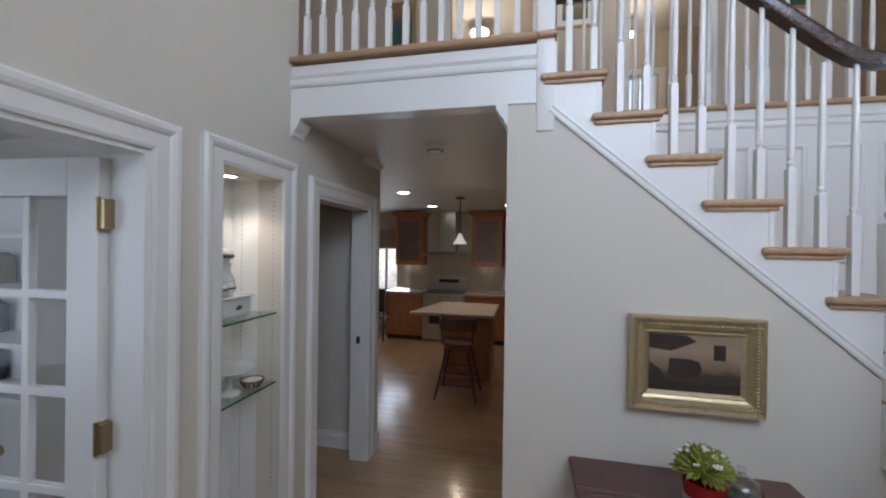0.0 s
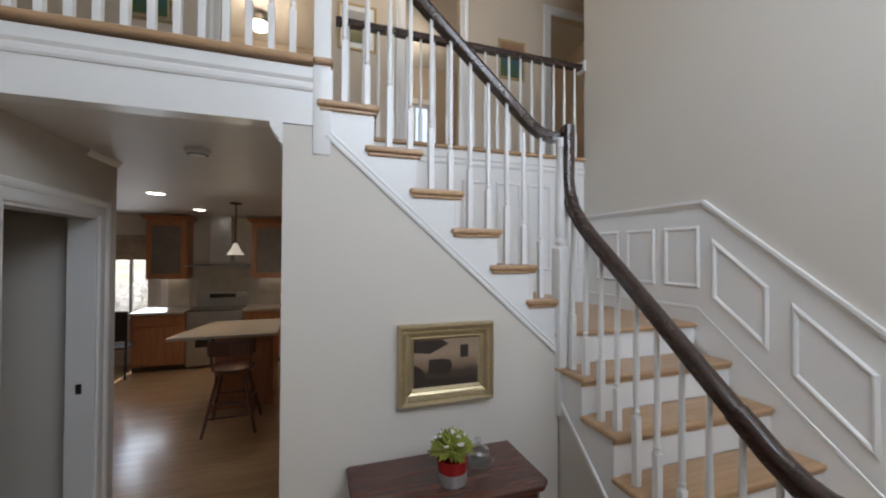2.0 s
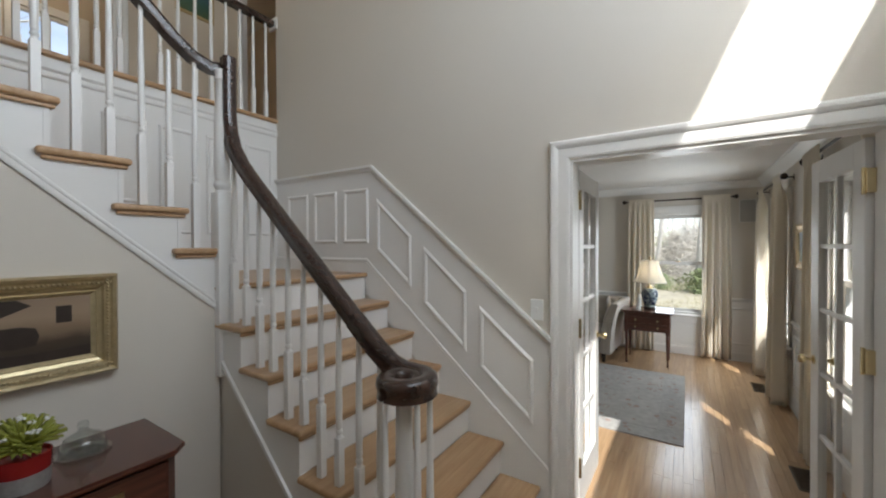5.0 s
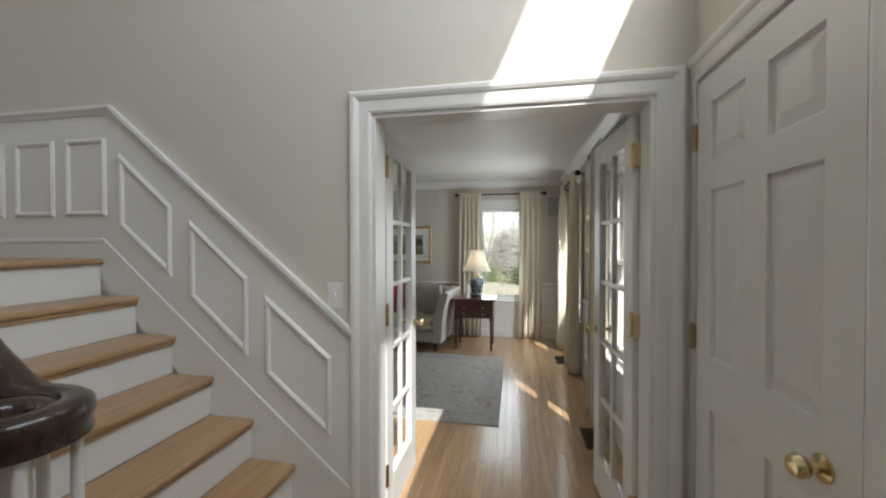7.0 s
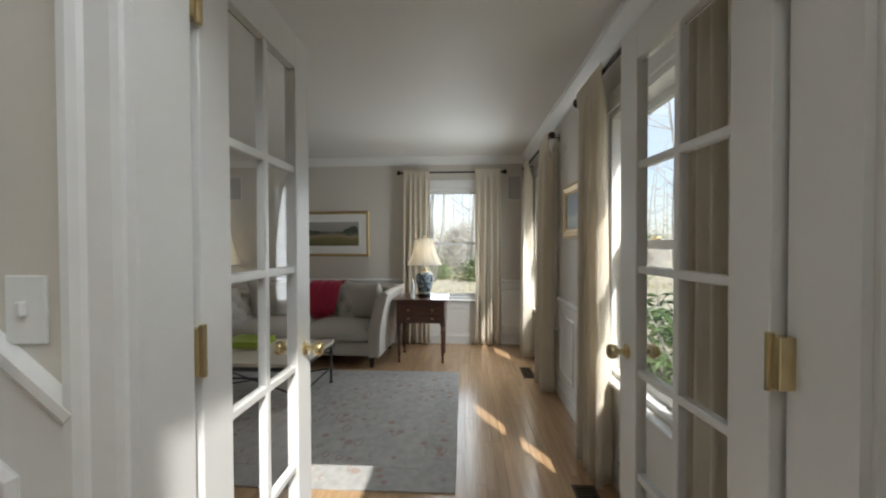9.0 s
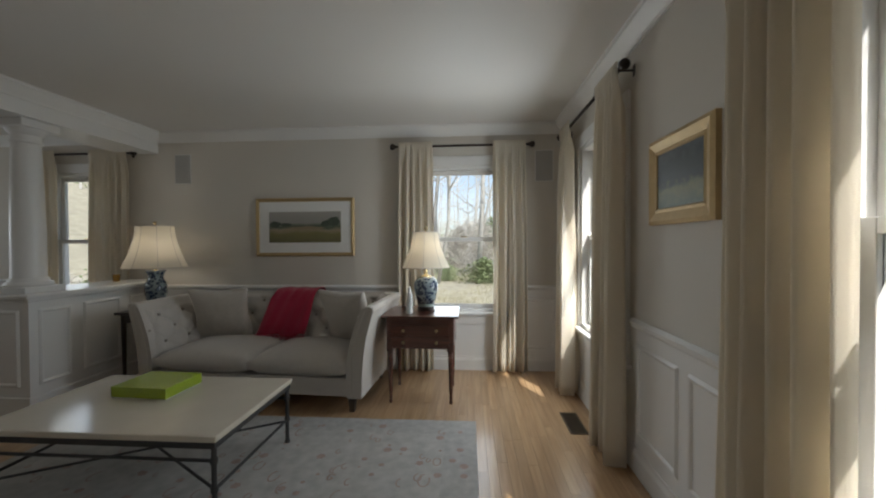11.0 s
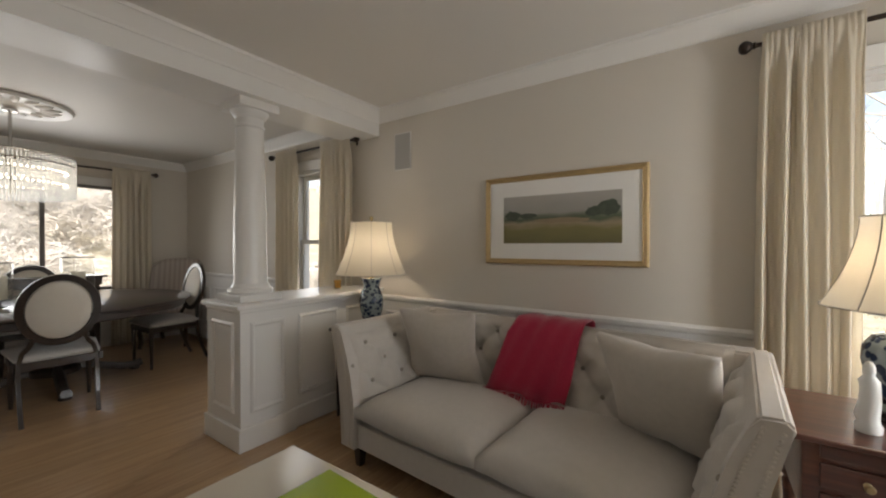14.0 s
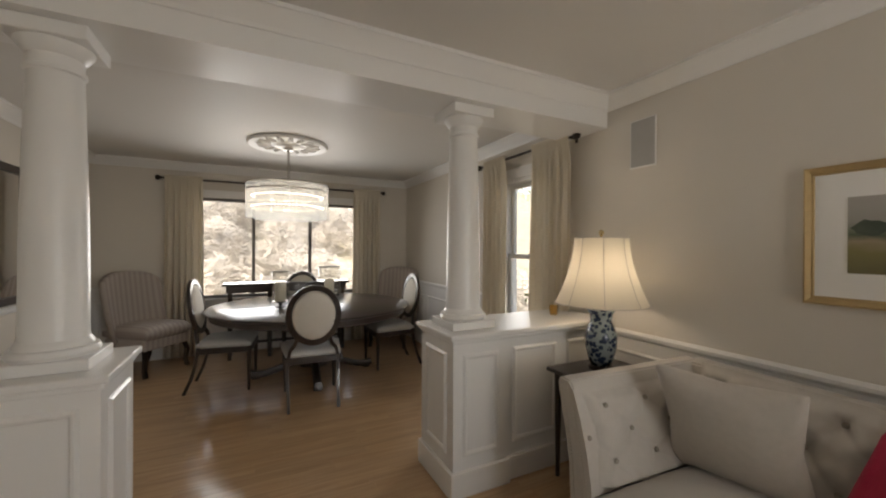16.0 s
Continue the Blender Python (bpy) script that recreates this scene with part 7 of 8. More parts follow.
for i in range(16):
    a, r = rn.uniform(0, 6.28), rn.uniform(0.01, 0.08)
    b = bmesh.new()
    for k in range(4):
        merge(b, lathe([(0.0, -0.005), (0.005, -0.003), (0.006, 0.002), (0.0, 0.006)], 6, (rn.uniform(-0.007, 0.007), rn.uniform(-0.007, 0.007), rn.uniform(-0.004, 0.004))))
    b.transform(Matrix.Translation((r * math.cos(a), r * math.sin(a), 0.235 - 0.6 * r + rn.uniform(-0.01, 0.015))))
    part("flower", b, PORC, pl, "tiny white flowers", True)

CLEAR = thin_glass("dome_glass", (0.93, 0.95, 0.94), 1.6)
cl = thing("glass_cloche", "small clear glass dome with a knob on a dish", "glass dome", at=(0.885, 1.655, 0.80))
part("dish", lathe([(0.0, 0), (0.06, 0.0), (0.082, 0.008), (0.08, 0.012), (0.058, 0.005), (0.0, 0.005)], 36), CLEAR, cl, "", 40)
dm = part("dome", lathe([(0.068, 0.012), (0.068, 0.03), (0.055, 0.062), (0.02, 0.082), (0.012, 0.092), (0.018, 0.104), (0.014, 0.118), (0.0, 0.122), (0.0, 0.079), (0.02, 0.078), (0.052, 0.059), (0.065, 0.03), (0.065, 0.012), (0.068, 0.012)], 36), CLEAR, cl, "", 40)
for o in cl.children:
    o.visible_shadow = False

# gilt painting over the chest, with plain dark shapes
gp = picture("painting", "stable scene in a deep ornate gilt frame", 0.515, 0.405, 0.082, 0.055, pose(0.768, NY - 0.002, 1.262, 0, 0, 0), GOLD, STABLE, profile=[(0, 0), (0, 0.75), (0.10, 1.0), (0.22, 0.95), (0.30, 0.80), (0.55, 0.72), (0.62, 0.55), (0.78, 0.42), (0.84, 0.5), (1.0, 0.28), (1.0, 0)])
DARKP = material("dark_paint", (0.035, 0.024, 0.018), 0.5, var=0.3, scale=30)
part("painted_roof", prism([(-0.175, 0.06), (-0.175, 0.12), (-0.03, 0.12), (0.01, 0.095), (-0.09, 0.05)], "y", -0.0172, -0.0162), DARKP, gp)
part("painted_shape", prism([(-0.10, -0.05), (-0.095, 0.02), (-0.02, 0.02), (0.02, 0.01), (0.03, -0.02), (0.02, -0.055), (-0.04, -0.06)], "y", -0.0172, -0.0162), DARKP, gp)
part("painted_shade", prism([(-0.175, -0.12), (-0.175, 0.0), (-0.13, -0.03), (-0.11, -0.075), (0.0, -0.085), (0.175, -0.08), (0.175, -0.12)], "y", -0.0170, -0.0162), DARKP, gp)
part("painted_window", prism([(0.075, 0.02), (0.075, 0.085), (0.12, 0.085), (0.12, 0.02)], "y", -0.0172, -0.0162), DARKP, gp)
orn = bmesh.new()
for sx, sz, n, horiz in ((0, 1, 34, True), (0, -1, 34, True), (1, 0, 26, False), (-1, 0, 26, False)):
    for i in range(n):
        u = (i + 0.5) / n * 2 - 1
        x, z = (u * 0.24, sz * 0.168) if horiz else (sx * 0.223, u * 0.185)
        merge(orn, lathe([(0.0, -0.006), (0.005, -0.003), (0.006, 0.0), (0.004, 0.004), (0.0, 0.005)], 6, (x, -0.047, z)))
tagged(part("ornament", orn, GOLD, gp, "beaded gilt ornament", True), kind="stuff")

# niche: shell, glass shelves and what stands on them
nc = bmesh.new()
y0, y1, z0, z1, xb = 1.337, 1.743, 0.14, 2.08, WX - 0.30
for b in ((xb - 0.02, xb, y0 - 0.02, y1 + 0.02, z0 - 0.02, z1 + 0.02), (xb, WX - 0.14, y0 - 0.02, y0, z0, z1), (xb, WX - 0.14, y1, y1 + 0.02, z0, z1), (xb, WX - 0.14, y0 - 0.02, y1 + 0.02, z1, z1 + 0.02), (xb, WX - 0.14, y0 - 0.02, y1 + 0.02, z0 - 0.02, z0)):
    bx(*b, bm=nc)
niche = tagged(part("niche_lining", nc, TRIM), kind="structure")
# pin holes as tiny blocks, coloured dark for the shade inside a hole
holes = bmesh.new()
for x in (WX - 0.05, WX - 0.24):
    for i in range(66):
        z = 0.45 + i * 0.0245
        bx(x - 0.0025, x + 0.0025, y1 - 0.0015, y1 + 0.001, z - 0.0025, z + 0.0025, 0, holes)
tagged(part("shelf_pin_holes", holes, material("hole_shade", (0.12, 0.11, 0.1), 0.9), niche), kind="stuff")
GREENGLASS = thin_glass("shelf_glass", (0.84, 0.93, 0.89))
EDGE = material("glass_edge_green", (0.02, 0.10, 0.075), 0.15)
for z in (1.395, 1.035):
    sh = thing("glass_shelf", "clear glass shelf with green edge in the niche", "shelf", "glass shelves")
    g = part("plate", bx(xb + 0.005, WX - 0.025, y0 + 0.002, y1 - 0.004, z - 0.008, z), GREENGLASS, sh)
    g.visible_shadow = False
    part("edge", bx(WX - 0.0245, WX - 0.022, y0 + 0.002, y1 - 0.004, z - 0.008, z), EDGE, sh, "dark green cut edge")
nl = thing("niche_downlight", "small recessed puck light in the niche, lit", "light", at=(WX - 0.17, 1.575, z1))
part("ring", lathe([(0.038, -0.006), (0.042, -0.004), (0.042, 0.0), (0.03, 0.0), (0.03, -0.006)], 24), TRIM, nl, "", 40)
part("lens", lathe([(0.0, -0.008), (0.028, -0.007), (0.03, -0.006), (0.0, -0.005)], 20), glow("lens_glow", (1.0, 0.88, 0.7), 6), nl, "lit lens")
downlight(WX - 0.17, 1.575, z1 - 0.02, 4.0)


def crock(name, label, prof, at, mat=PORC, cat="pottery", group=""):
    t = thing(name, label, cat, group, at)
    part("body", lathe(prof, 28), mat, t, "", 40)
    return t


DECO = material("grey_pattern", (0.09, 0.09, 0.09), 0.4)
pt = thing("porcelain_box", "white footed porcelain box with a dark leaf on the glass shelf", "pottery", at=(WX - 0.125, 1.50, 1.395))
b = bx(-0.075, 0.075, -0.085, 0.085, 0.012, 0.105, 0.01)
bx(-0.065, 0.065, -0.072, 0.072, 0.0, 0.014, 0.004, b)
part("body", b, PORC, pt)
part("rim", bx(-0.085, 0.085, -0.095, 0.095, 0.10, 0.112, 0.005), PORC, pt)
part("leaf_mark", prism([(-0.02, 0.05), (0.0, 0.07), (0.025, 0.062), (0.02, 0.05), (0.0, 0.045)], "x", 0.0755, 0.0765), DECO, pt)
for k, (dx, dy) in enumerate(((0.0, -0.05), (-0.02, 0.02))):
    c = crock("porcelain_jar", "small white porcelain jar with grey band", [(0.0, 0), (0.022, 0), (0.036, 0.02), (0.038, 0.045), (0.026, 0.06), (0.027, 0.066), (0.0, 0.07)], (WX - 0.09 + dx, 1.475 + dy, 1.507))
    part("band", lathe([(0.0385, 0.03), (0.039, 0.034), (0.0385, 0.038)], 24), DECO, c)
crock("porcelain_jug", "white porcelain jug on the porcelain box", [(0.0, 0), (0.04, 0), (0.058, 0.035), (0.056, 0.07), (0.036, 0.115), (0.045, 0.15), (0.05, 0.155), (0.0, 0.155)], (WX - 0.145, 1.50, 1.507))
b = crock("covered_bowl", "white covered bowl with dark rim on the upper shelf", [(0.0, 0), (0.03, 0), (0.05, 0.02), (0.052, 0.035), (0.04, 0.055), (0.012, 0.065), (0.012, 0.078), (0.0, 0.082)], (WX - 0.145, 1.50, 1.662))
part("dark_band", lathe([(0.052, 0.018), (0.0545, 0.024), (0.0545, 0.032), (0.052, 0.036)], 24), DECO, b)
crock("cake_stand", "white porcelain cake stand with pierced rim", [(0.0, 0), (0.052, 0), (0.05, 0.008), (0.018, 0.02), (0.013, 0.06), (0.02, 0.10), (0.09, 0.112), (0.11, 0.118), (0.11, 0.124), (0.0, 0.12)], (WX - 0.12, 1.53, 1.035))
bw = thing("openwork_bowl", "small bowl with dark red openwork pattern", "bowl", at=(WX - 0.085, 1.64, 1.035))
BW = material("rust_pattern", (0.16, 0.06, 0.055), 0.4)
part("inside", lathe([(0.0, 0.003), (0.03, 0.003), (0.048, 0.03), (0.05, 0.034), (0.046, 0.034), (0.029, 0.008), (0.0, 0.008)], 24), PORC, bw, "", 40)
for i in range(14):
    a = 2 * math.pi * i / 14
    part("rib", tube([(0.033 * math.cos(a), 0.033 * math.sin(a), 0.002), (0.045 * math.cos(a + 0.25), 0.045 * math.sin(a + 0.25), 0.018), (0.053 * math.cos(a), 0.053 * math.sin(a), 0.034)], 0.0042, 5), BW, bw)
part("rim", tube([(0.053 * math.cos(2 * math.pi * i / 28), 0.053 * math.sin(2 * math.pi * i / 28), 0.035) for i in range(28)], 0.004, 5, True), BW, bw)

# study glimpsed through its glazed door: shelves and a chair
bc = thing("bookcase", "white built-in bookcase with arched top in the study", "bookcase", at=(-3.5, 1.88, 0))
part("back", bx(-0.8, 0.8, -0.012, 0.0, 0, 2.2), TRIM, bc)
for x in (-0.8, -0.02, 0.76):
    part("upright", bx(x, x + 0.04, -0.28, -0.012, 0, 2.2), TRIM, bc)
for z in (0.05, 0.80, 1.12, 1.44, 1.76, 2.16):
    part("shelf", bx(-0.76, 0.76, -0.275, -0.012, z, z + 0.03), TRIM, bc)
rn = random.Random(5)
BOOKS = [material("book_cloth", c, 0.8, var=0.1) for c in ((0.16, 0.05, 0.05), (0.06, 0.08, 0.11), (0.22, 0.19, 0.14), (0.06, 0.05, 0.045), (0.28, 0.22, 0.12))]
for z in (0.83, 1.15, 1.47):
    for x0 in (-0.7, 0.08):
        x = x0
        for i in range(rn.randint(3, 6)):
            w, h = rn.uniform(0.02, 0.045), rn.uniform(0.16, 0.24)
            bk2 = part("book", bx(x, x + w, -0.2, -0.04, z, z + h, 0.002), BOOKS[rn.randint(0, 4)])
            bk2.location = (-3.5, 1.88, 0)
            tagged(bk2, "cloth-bound book standing on a shelf", "book", "books in the study")
            x += w + 0.004

# strike plate on the closet jamb
sp = thing("strike_plate", "dark bronze strike plate on the closet jamb", "hardware")
part("plate", bx(WX - 0.09, WX - 0.06, 2.849, 2.852, 0.95, 1.01, 0.001), BLACK, sp)
part("knob", lathe([(0.0, -0.014), (0.012, -0.008), (0.014, 0.0), (0.012, 0.008), (0.0, 0.014)], 12, (WX - 0.07, 2.838, 0.98)), BLACK, sp, "", True)
room_trim([(WX - 0.14, 3.0), (-2.4, 3.0), (-2.4, 2.0)], 0, "baseboard_closet", BASE, -1)
# smoke detector
sd = thing("smoke_detector", "round white smoke detector on the passage ceiling", "smoke detector", at=(-0.56, 2.55, H1))
part("body", lathe([(0.07, 0), (0.07, -0.012), (0.055, -0.03), (0.04, -0.036), (0.0, -0.036)], 28), TRIM, sd, "", 40)
part("vent_ring", lathe([(0.058, -0.029), (0.056, -0.033), (0.05, -0.034)], 28), DECO, sd)

# ---------- kitchen beyond ----------
CHERRY = wood("cherry_cabinet", (0.26, 0.095, 0.035), (0.42, 0.18, 0.08), 0.35, "z", 1.0, 0.2)
GRAN = material("granite", (0.44, 0.38, 0.31), 0.2, var=0.35, scale=60)
STEEL = material("stainless_steel", (0.55, 0.54, 0.52), 0.28, 1.0, var=0.06, scale=20)
TILE = material("cream_tile", (0.55, 0.50, 0.43), 0.3, var=0.08, scale=9)
DKGLASS = material("dark_cabinet_glass", (0.03, 0.025, 0.022), 0.12)
FROST = material("seeded_cabinet_glass", (0.15, 0.125, 0.11), 0.45, var=0.3, scale=8)
splash = thing("backsplash", "cream stone tile backsplash", "backsplash", at=(0, 0, 0))
for i in range(18):
    for j in range(5):
        part("tile", bx(-2.5 + i * 0.15 + 0.0015, -2.35 + i * 0.15 - 0.0015, 7.388, 7.398, 0.92 + j * 0.15, 1.07 + j * 0.15 - 0.003, 0.002, seg=1), TILE, splash)


def wall_cabinet(x0, x1, z0, z1):
    c = thing("wall_cabinet", "cherry wall cabinet with glazed door", "cabinet", "cherry wall cabinets")
    part("body", bx(x0, x1, 7.07, 7.39, z0, z1), CHERRY, c)
    part("cornice", sweep([(x0 - 0.02, 7.39, z1), (x0 - 0.02, 7.05, z1), (x1 + 0.02, 7.05, z1), (x1 + 0.02, 7.39, z1)], [(0, 0), (0.05, 0.06), (0.05, 0.07), (-0.02, 0.07), (-0.02, 0)]), CHERRY, c)
    d = part("door", merge(merge(bx(x0 + 0.01, x0 + 0.08, 7.045, 7.068, z0 + 0.01, z1 - 0.01, 0.003), bx(x1 - 0.08, x1 - 0.01, 7.045, 7.068, z0 + 0.01, z1 - 0.01, 0.003)), merge(bx(x0 + 0.08, x1 - 0.08, 7.045, 7.068, z0 + 0.01, z0 + 0.09, 0.003), bx(x0 + 0.08, x1 - 0.08, 7.045, 7.068, z1 - 0.09, z1 - 0.01, 0.003))), CHERRY, c)
    part("pane", bx(x0 + 0.08, x1 - 0.08, 7.055, 7.06, z0 + 0.09, z1 - 0.09), FROST, d, "grey seeded glass pane")


wall_cabinet(-2.42, -1.86, 1.39, 2.34)
wall_cabinet(-0.92, -0.34, 1.39, 2.34)
wall_cabinet(-0.26, 0.4, 1.39, 2.34)
for x0, x1 in ((-2.50, -1.80), (-0.98, -0.2), (-0.2, 0.6)):
    c = thing("base_cabinet", "cherry base cabinet with drawer and panelled door", "cabinet", "cherry base cabinets")
    part("body", bx(x0, x1, 6.79, 7.39, 0.09, 0.87), CHERRY, c)
    part("toe_kick", bx(x0, x1, 6.85, 7.39, 0.0, 0.09), EBONY, c)
    part("drawer", bx(x0 + 0.02, x1 - 0.02, 6.768, 6.788, 0.70, 0.85, 0.004), CHERRY, c)
    part("door", bx(x0 + 0.02, x1 - 0.02, 6.768, 6.788, 0.12, 0.68, 0.004), CHERRY, c)
    part("worktop", bx(x0 - 0.01, x1 + 0.0, 6.74, 7.39, 0.872, 0.91, 0.006), GRAN, c, "speckled granite worktop")
rg = thing("range_cooker", "stainless steel range with back panel", "cooker", at=(-1.39, 7.08, 0))
part("body", bx(-0.39, 0.39, -0.31, 0.30, 0.05, 0.895, 0.006), STEEL, rg)
part("oven_door", bx(-0.37, 0.37, -0.335, -0.31, 0.2, 0.72, 0.006), STEEL, rg)
part("oven_window", bx(-0.26, 0.26, -0.339, -0.335, 0.34, 0.60), DKGLASS, rg, "dark oven window")
part("handle", tube([(-0.34, -0.37, 0.74), (0.34, -0.37, 0.74)], 0.012, 10), STEEL, rg)
part("hob", bx(-0.38, 0.38, -0.3, 0.24, 0.895, 0.91), DKGLASS, rg, "black hob")
part("back_panel", bx(-0.39, 0.39, 0.23, 0.30, 0.90, 1.16, 0.008), STEEL, rg)
part("display", bx(-0.2, 0.2, 0.226, 0.23, 1.05, 1.12), DKGLASS, rg, "dark control display")
for x in (-0.28, -0.14, 0.0, 0.14, 0.28):
    kb = lathe([(0.02, 0), (0.018, 0.02), (0.0, 0.022)], 12)
    kb.transform(Matrix.Translation((x, -0.31, 0.82)) @ Matrix.Rotation(radians(90), 4, "X"))
    part("knob", kb, STEEL, rg, "", 40)
hd = thing("range_hood", "stainless chimney hood with curved glass canopy", "hood", at=(-1.39, 7.15, 0))
part("chimney", bx(-0.16, 0.16, -0.06, 0.24, 1.66, 2.44, 0.004), STEEL, hd)
part("canopy", prism([(-0.45, 1.60), (-0.3, 1.645), (-0.12, 1.665), (0.12, 1.665), (0.3, 1.645), (0.45, 1.60), (0.45, 1.59), (0.3, 1.634), (0.12, 1.653), (-0.12, 1.653), (-0.3, 1.634), (-0.45, 1.59)], "y", -0.26, 0.24), STEEL, hd, "thin curved canopy")
part("filter_box", bx(-0.34, 0.34, -0.2, 0.22, 1.575, 1.61, 0.004), STEEL, hd)
isl = thing("kitchen_island", "cherry kitchen island with granite top", "kitchen island")
part("body", bx(-0.98, -0.36, 4.93, 5.55, 0.0, 0.88), CHERRY, isl)
ip = bx(-1.37, -0.29, 4.62, 5.62, 0.882, 0.918, 0.006)
for v in ip.verts:
    if v.co.x < -1.3:
        v.co.x += 0.22 * (1 if v.co.y > 5.0 else 0)
part("worktop", ip, GRAN, isl, "speckled granite top")
for x0 in (-0.95, -0.65):
    part("panel", bx(x0, x0 + 0.27, 4.91, 4.93, 0.12, 0.78, 0.006), CHERRY, isl)
CHAIRW = wood("dark_cherry_stool", (0.06, 0.022, 0.014), (0.14, 0.05, 0.03), 0.35, "z", 1.0, 0.2)
bs = thing("bar_stool", "dark wooden swivel bar stool with curved back", "stool", at=(-0.69, 4.42, 0))
part("seat", lathe([(0.0, 0.60), (0.19, 0.60), (0.205, 0.615), (0.20, 0.64), (0.15, 0.648), (0.0, 0.64)], 28), CHAIRW, bs, "", 40)
part("swivel", lathe([(0.09, 0.575), (0.09, 0.60)], 16), IRON, bs)
for sx in (-1, 1):
    for sy in (-1, 1):
        part("leg", tube([(sx * 0.12, sy * 0.12, 0.58), (sx * 0.24, sy * 0.22, 0.0)], 0.016, 8), CHAIRW, bs)
for z, k in ((0.18, 0.205), (0.3, 0.185)):
    part("footrest", tube([(-k, -k, z), (k, -k, z), (k, k, z), (-k, k, z)], 0.011, 6, True), CHAIRW, bs)
for sx in (-1, 1):
    part("post", tube([(sx * 0.17, -0.10, 0.63), (sx * 0.19, -0.17, 0.92)], 0.013, 8), CHAIRW, bs)
part("backrest", sweep([(-0.21, -0.10, 0.86), (-0.17, -0.18, 0.86), (0.0, -0.215, 0.86), (0.17, -0.18, 0.86), (0.21, -0.10, 0.86)], [(-0.012, -0.075), (0.012, -0.075), (0.012, 0.075), (-0.012, 0.075)]), CHAIRW, bs)
pd = thing("pendant_lamp", "white glass bell pendant on a dark rod, lit", "lamp", at=(-0.83, 5.22, 0))
part("canopy", lathe([(0.07, H1), (0.065, H1 - 0.015), (0.01, H1 - 0.025)], 20), BLACK, pd, "", 40)
part("rod", lathe([(0.007, 1.92), (0.007, H1 - 0.02)], 8), BLACK, pd)
part("shade", lathe([(0.02, 1.94), (0.03, 1.92), (0.05, 1.87), (0.095, 1.80), (0.10, 1.795), (0.09, 1.797), (0.04, 1.865), (0.0, 1.90)], 28), glow("lit_shade", (1.0, 0.86, 0.66), 0.28), pd, "glowing white glass bell", 40)
bulb(-0.83, 5.22, 1.74, 5, 0.05)
for x, y in ((-1.475, 4.64), (-1.485, 6.23), (-0.2, 6.2)):
    cn2 = thing("recessed_light", "round recessed ceiling light, lit", "light", "recessed lights", (x, y, H1))
    part("ring", lathe([(0.075, -0.005), (0.09, -0.004), (0.09, 0), (0.075, 0)], 28), TRIM, cn2, "", 40)
    part("lens", lathe([(0.0, -0.008), (0.07, -0.007), (0.074, -0.0055), (0.0, -0.005)], 24), glow("can_glow", (1.0, 0.88, 0.72), 7), cn2, "lit lens")
    downlight(x, y, H1 - 0.02, 9.0)
for x in (-2.14, -0.63):
    ul = thing("under_cabinet_light", "slim light strip under the wall cabinet", "light", "under-cabinet lights")
    part("strip", bx(x - 0.15, x + 0.15, 7.3, 7.34, 1.381, 1.39), glow("strip_glow", (1.0, 0.85, 0.62), 1.2), ul)
valance = thing("window_valance", "patterned roman valance over the kitchen window", "valance")
part("cloth", bx(-3.6, -2.3, 7.33, 7.38, 1.70, 2.1, 0.01), material("valance_print", (0.36, 0.30, 0.24), 0.9, var=0.5, scale=14), valance)
kc = thing("kitchen_chair", "dark kitchen chair by the bright window", "chair", at=(-2.62, 6.7, 0))
part("seat", bx(-0.2, 0.2, -0.2, 0.2, 0.43, 0.46, 0.01), EBONY, kc)
part("backrest", prism([(-0.19, 0.55), (-0.2, 0.98), (0.2, 0.98), (0.19, 0.55)], "y", -0.21, -0.185), EBONY, kc)
for sx in (-1, 1):
    part("leg", tube([(sx * 0.17, 0.17, 0), (sx * 0.17, 0.17, 0.43)], 0.015, 6), EBONY, kc)
    part("leg", tube([(sx * 0.17, -0.19, 0), (sx * 0.18, -0.19, 0.56)], 0.015, 6), EBONY, kc)

# ---------- upper hall ----------
casing_y("casing_hall_1", 3.95, -1, -0.75, 0.10, 4.80, z0=UF)
casing_y("casing_hall_2", 3.95, -1, 1.02, 1.66, 4.80, z0=UF)
casing_y("casing_hall_3", 3.95, -1, 2.86, 3.55, 4.80, z0=UF)
picture("framed_picture", "small landscape painting in gilt frame on the upper hall wall", 0.36, 0.52, 0.05, 0.03, pose(-1.30, 3.95, 4.15, 0, 0, 0), GOLD, COAST)
picture("framed_picture", "small coast print in thin wooden frame on the hall wall", 0.36, 0.47, 0.03, 0.02, pose(2.32, 3.95, 4.14, 0, 0, 0), GOLDWOOD, COAST)
picture("framed_picture", "pale watercolour in thin gilt frame on the hall wall", 0.40, 0.49, 0.03, 0.02, pose(0.51, 3.95, 4.18, 0, 0, 0), GOLDWOOD, MEADOW, 0.05, 0.05)
gl = thing("flush_ceiling_light", "frosted glass dome ceiling light, lit", "light", at=(-0.66, 5.75, 5.02))
part("dome", lathe([(0.0, -0.09), (0.07, -0.08), (0.125, -0.04), (0.14, 0.0)], 28), glow("dome_glow", (1.0, 0.80, 0.55), 4), gl, "glowing frosted dome", True)
part("base", lathe([(0.145, 0.0), (0.15, 0.02), (0.06, 0.05), (0.06, 0.16)], 24), CH, gl, "", 40)
bulb(-0.66, 5.6, 4.75, 9, 0.1)
bulb(1.54, 5.7, 4.75, 6, 0.1)
# bulb added out of view to brighten the upper hall
bulb(0.9, 3.45, 4.95, 8, 0.12)
ql = thing("flush_ceiling_light", "small ceiling light in an upstairs room, lit", "light", at=(1.54, 6.0, 4.90))
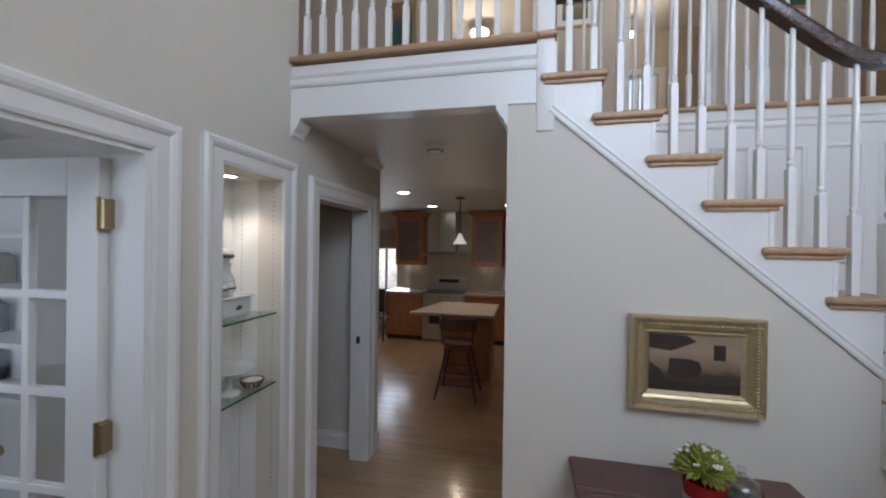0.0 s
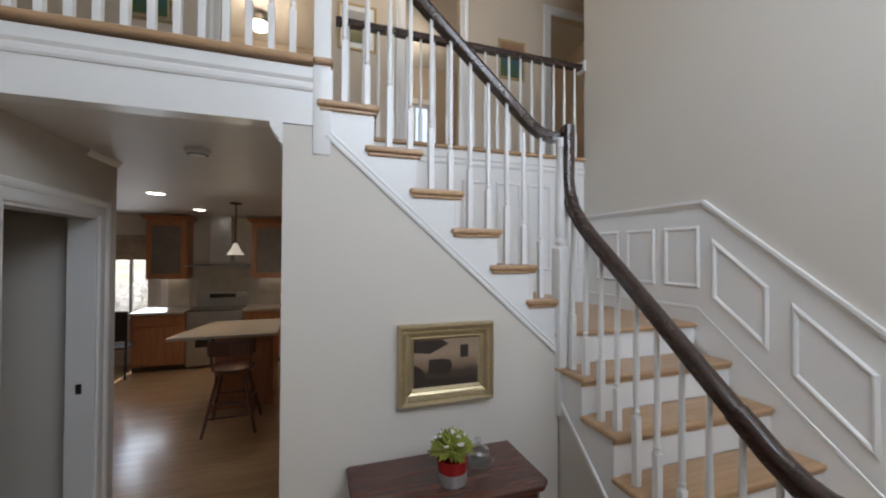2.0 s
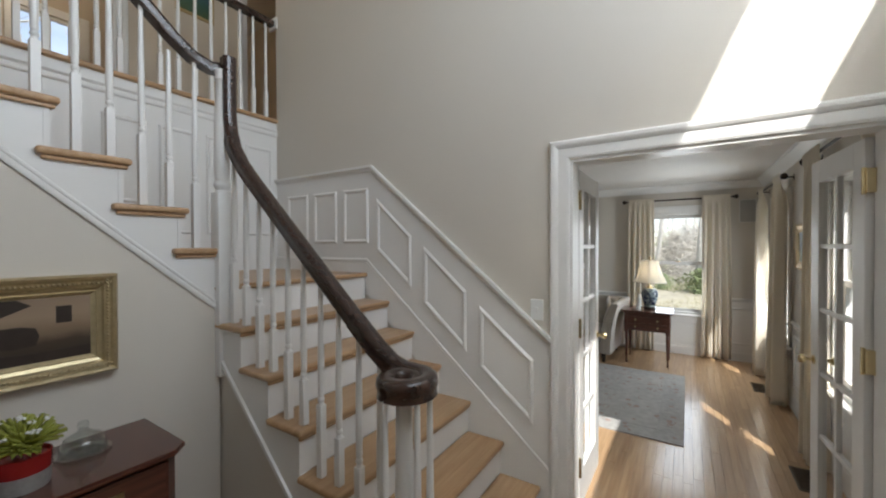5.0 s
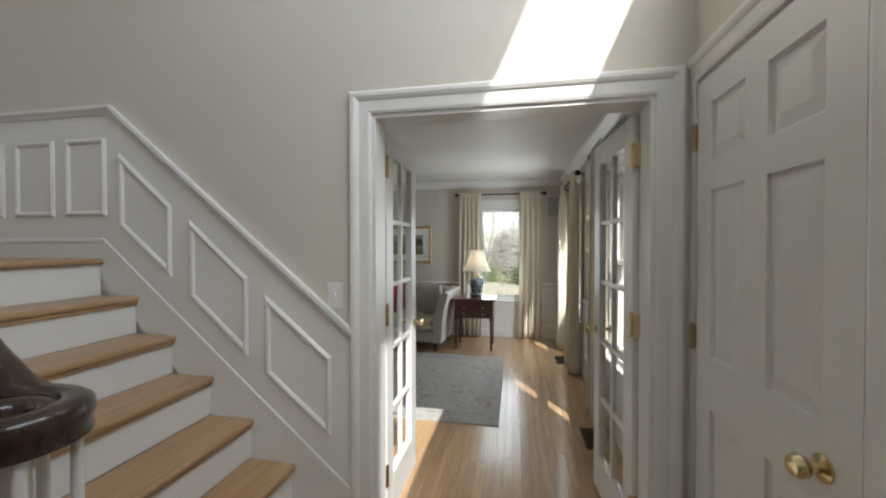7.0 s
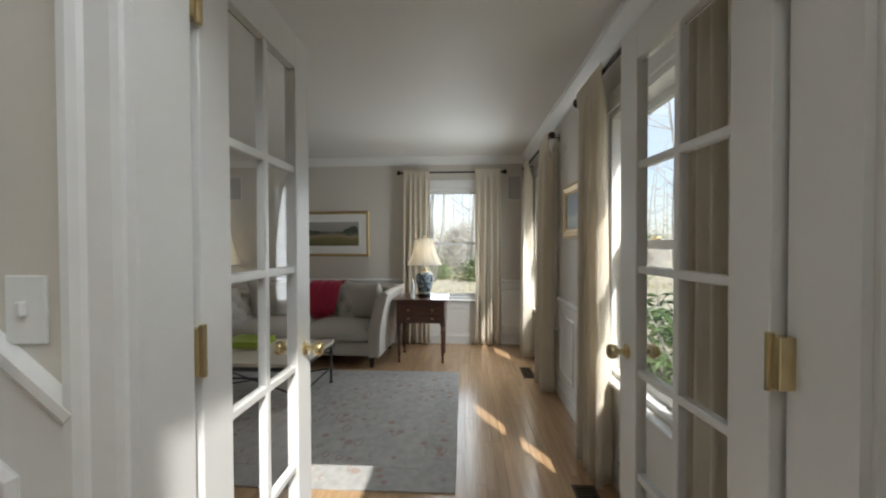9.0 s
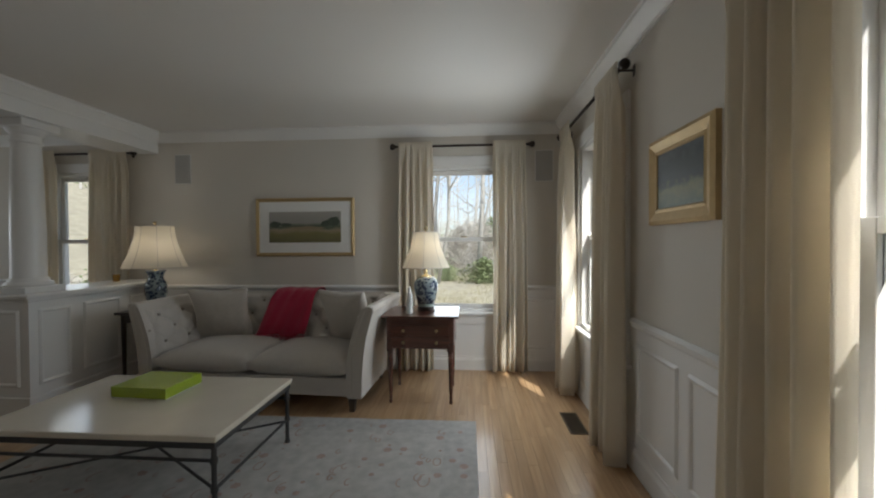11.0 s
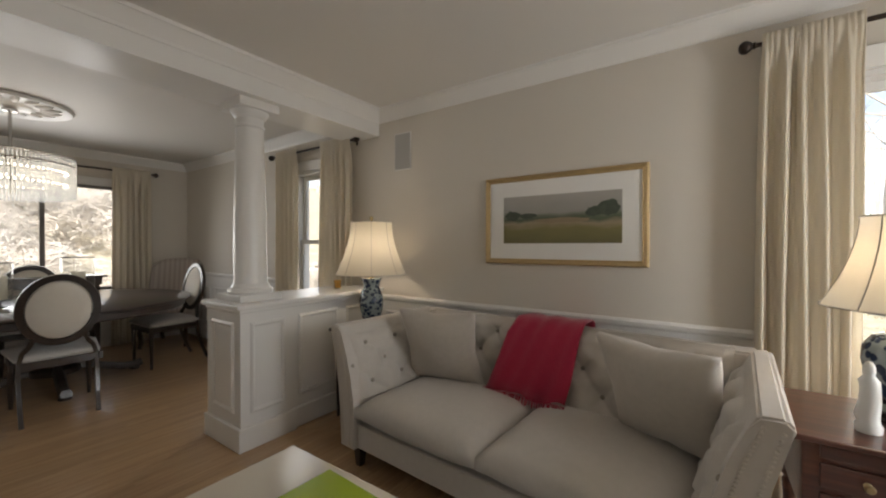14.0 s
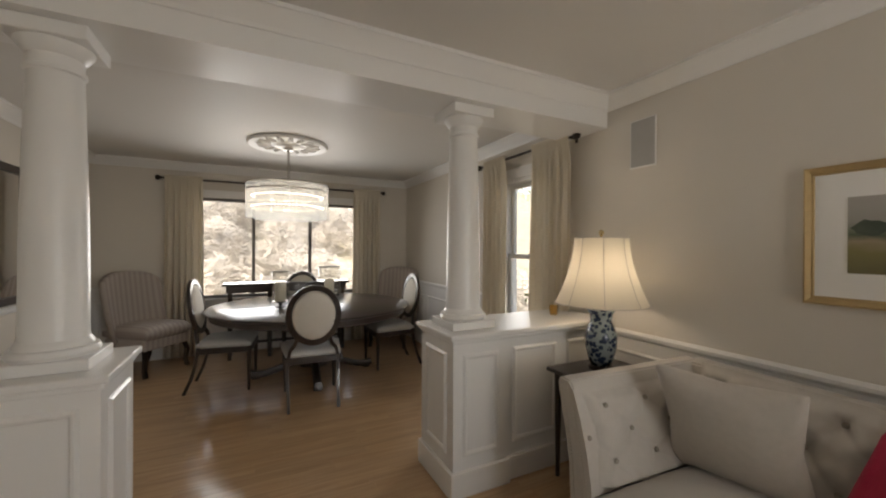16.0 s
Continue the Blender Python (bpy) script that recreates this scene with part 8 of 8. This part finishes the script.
part("globe", lathe([(0.0, -0.05), (0.035, -0.035), (0.05, 0.0), (0.035, 0.035), (0.0, 0.05)], 16), glow("globe_glow", (1.0, 0.88, 0.7), 5), ql, "", True)
part("stem", lathe([(0.008, 0.04), (0.008, 0.24), (0.05, 0.25), (0.05, 0.28)], 12), CH, ql)
# fixture made up for the added hall bulb, out of view
hl = thing("flush_ceiling_light", "added frosted light in the upper hall, out of view", "light", at=(0.9, 3.45, H2))
part("dome", lathe([(0.0, -0.13), (0.07, -0.3), (0.12, -0.08), (0.13, -0.03)], 24), glow("added_hall_glow", (1.0, 0.82, 0.6), 4), hl, "", True)
part("base", lathe([(0.14, -0.03), (0.14, 0.0), (0.0, 0.0)], 24), CH, hl, "", 40)

# ---------- oak strip floor ----------
rn = random.Random(21)
PLANKS = {}


def plank_mesh(w, l):
    key = (round(w, 3), round(l, 2))
    if key not in PLANKS:
        b = bmesh.new()
        g = 0.0001
        lo = [b.verts.new(p) for p in ((g, g, -0.02), (l - g, g, -0.02), (l - g, w - g, -0.02), (g, w - g, -0.02))]
        mid = [b.verts.new(p) for p in ((g, g, -0.0012), (l - g, g, -0.0012), (l - g, w - g, -0.0012), (g, w - g, -0.0012))]
        e = 0.0007
        hi = [b.verts.new(p) for p in ((e, e, 0), (l - e, e, 0), (l - e, w - e, 0), (e, w - e, 0))]
        for a, c in ((lo, mid), (mid, hi)):
            for i in range(4):
                b.faces.new((a[i], a[(i + 1) % 4], c[(i + 1) % 4], c[i]))
        b.faces.new(hi)
        PLANKS[key] = mesh_of("plank", b, OAK)
    return PLANKS[key]


PW = 0.0585
V, F = [], []
count = 0
for area in ((EXB + 0.0, LE, LS, DN, True), (WX, EX, SY, 3.0, False), (-4.4, EXB, 3.0, 7.5, False), (-4.4, WX, -3.0, 3.0, False), (EX, EXB, SY, 3.0, False)):
    ax0, ax1, ay0, ay1, near = area
    y = ay0
    while y < ay1 - 0.005:
        w = min(PW, ay1 - y)
        x = ax0
        first = True
        while x < ax1 - 0.001:
            l = rn.choice((0.5, 0.7, 0.9, 1.1, 1.3)) * (rn.choice((0.3, 0.6, 1.0)) if first else 1)
            first = False
            l = round(min(l, ax1 - x), 2)
            if l < 0.05:
                break
            if near and count < 300 and w == PW and y < 0.5 and x < 6.9:
                ob = new("plank", plank_mesh(w, l))
                ob.parent = floor
                ob.location = (x, y, 0)
                count += 1
            else:
                k = len(V)
                e = 0.0006
                V += [(x + e, y + e, 0), (x + l - e, y + e, 0), (x + l - e, y + w - e, 0), (x + e, y + w - e, 0), (x, y, -0.0012), (x + l, y, -0.0012), (x + l, y + w, -0.0012), (x, y + w, -0.0012)]
                F += [(k, k + 1, k + 2, k + 3), (k + 4, k + 5, k + 1, k), (k + 5, k + 6, k + 2, k + 1), (k + 6, k + 7, k + 3, k + 2), (k + 7, k + 4, k, k + 3)]
            x += l
        y += w
me = bpy.data.meshes.new("planks")
me.from_pydata(V, [], F)
me.materials.append(OAK)
rest = new("planks", me)
rest.parent = floor
rest["kind"] = "stuff"
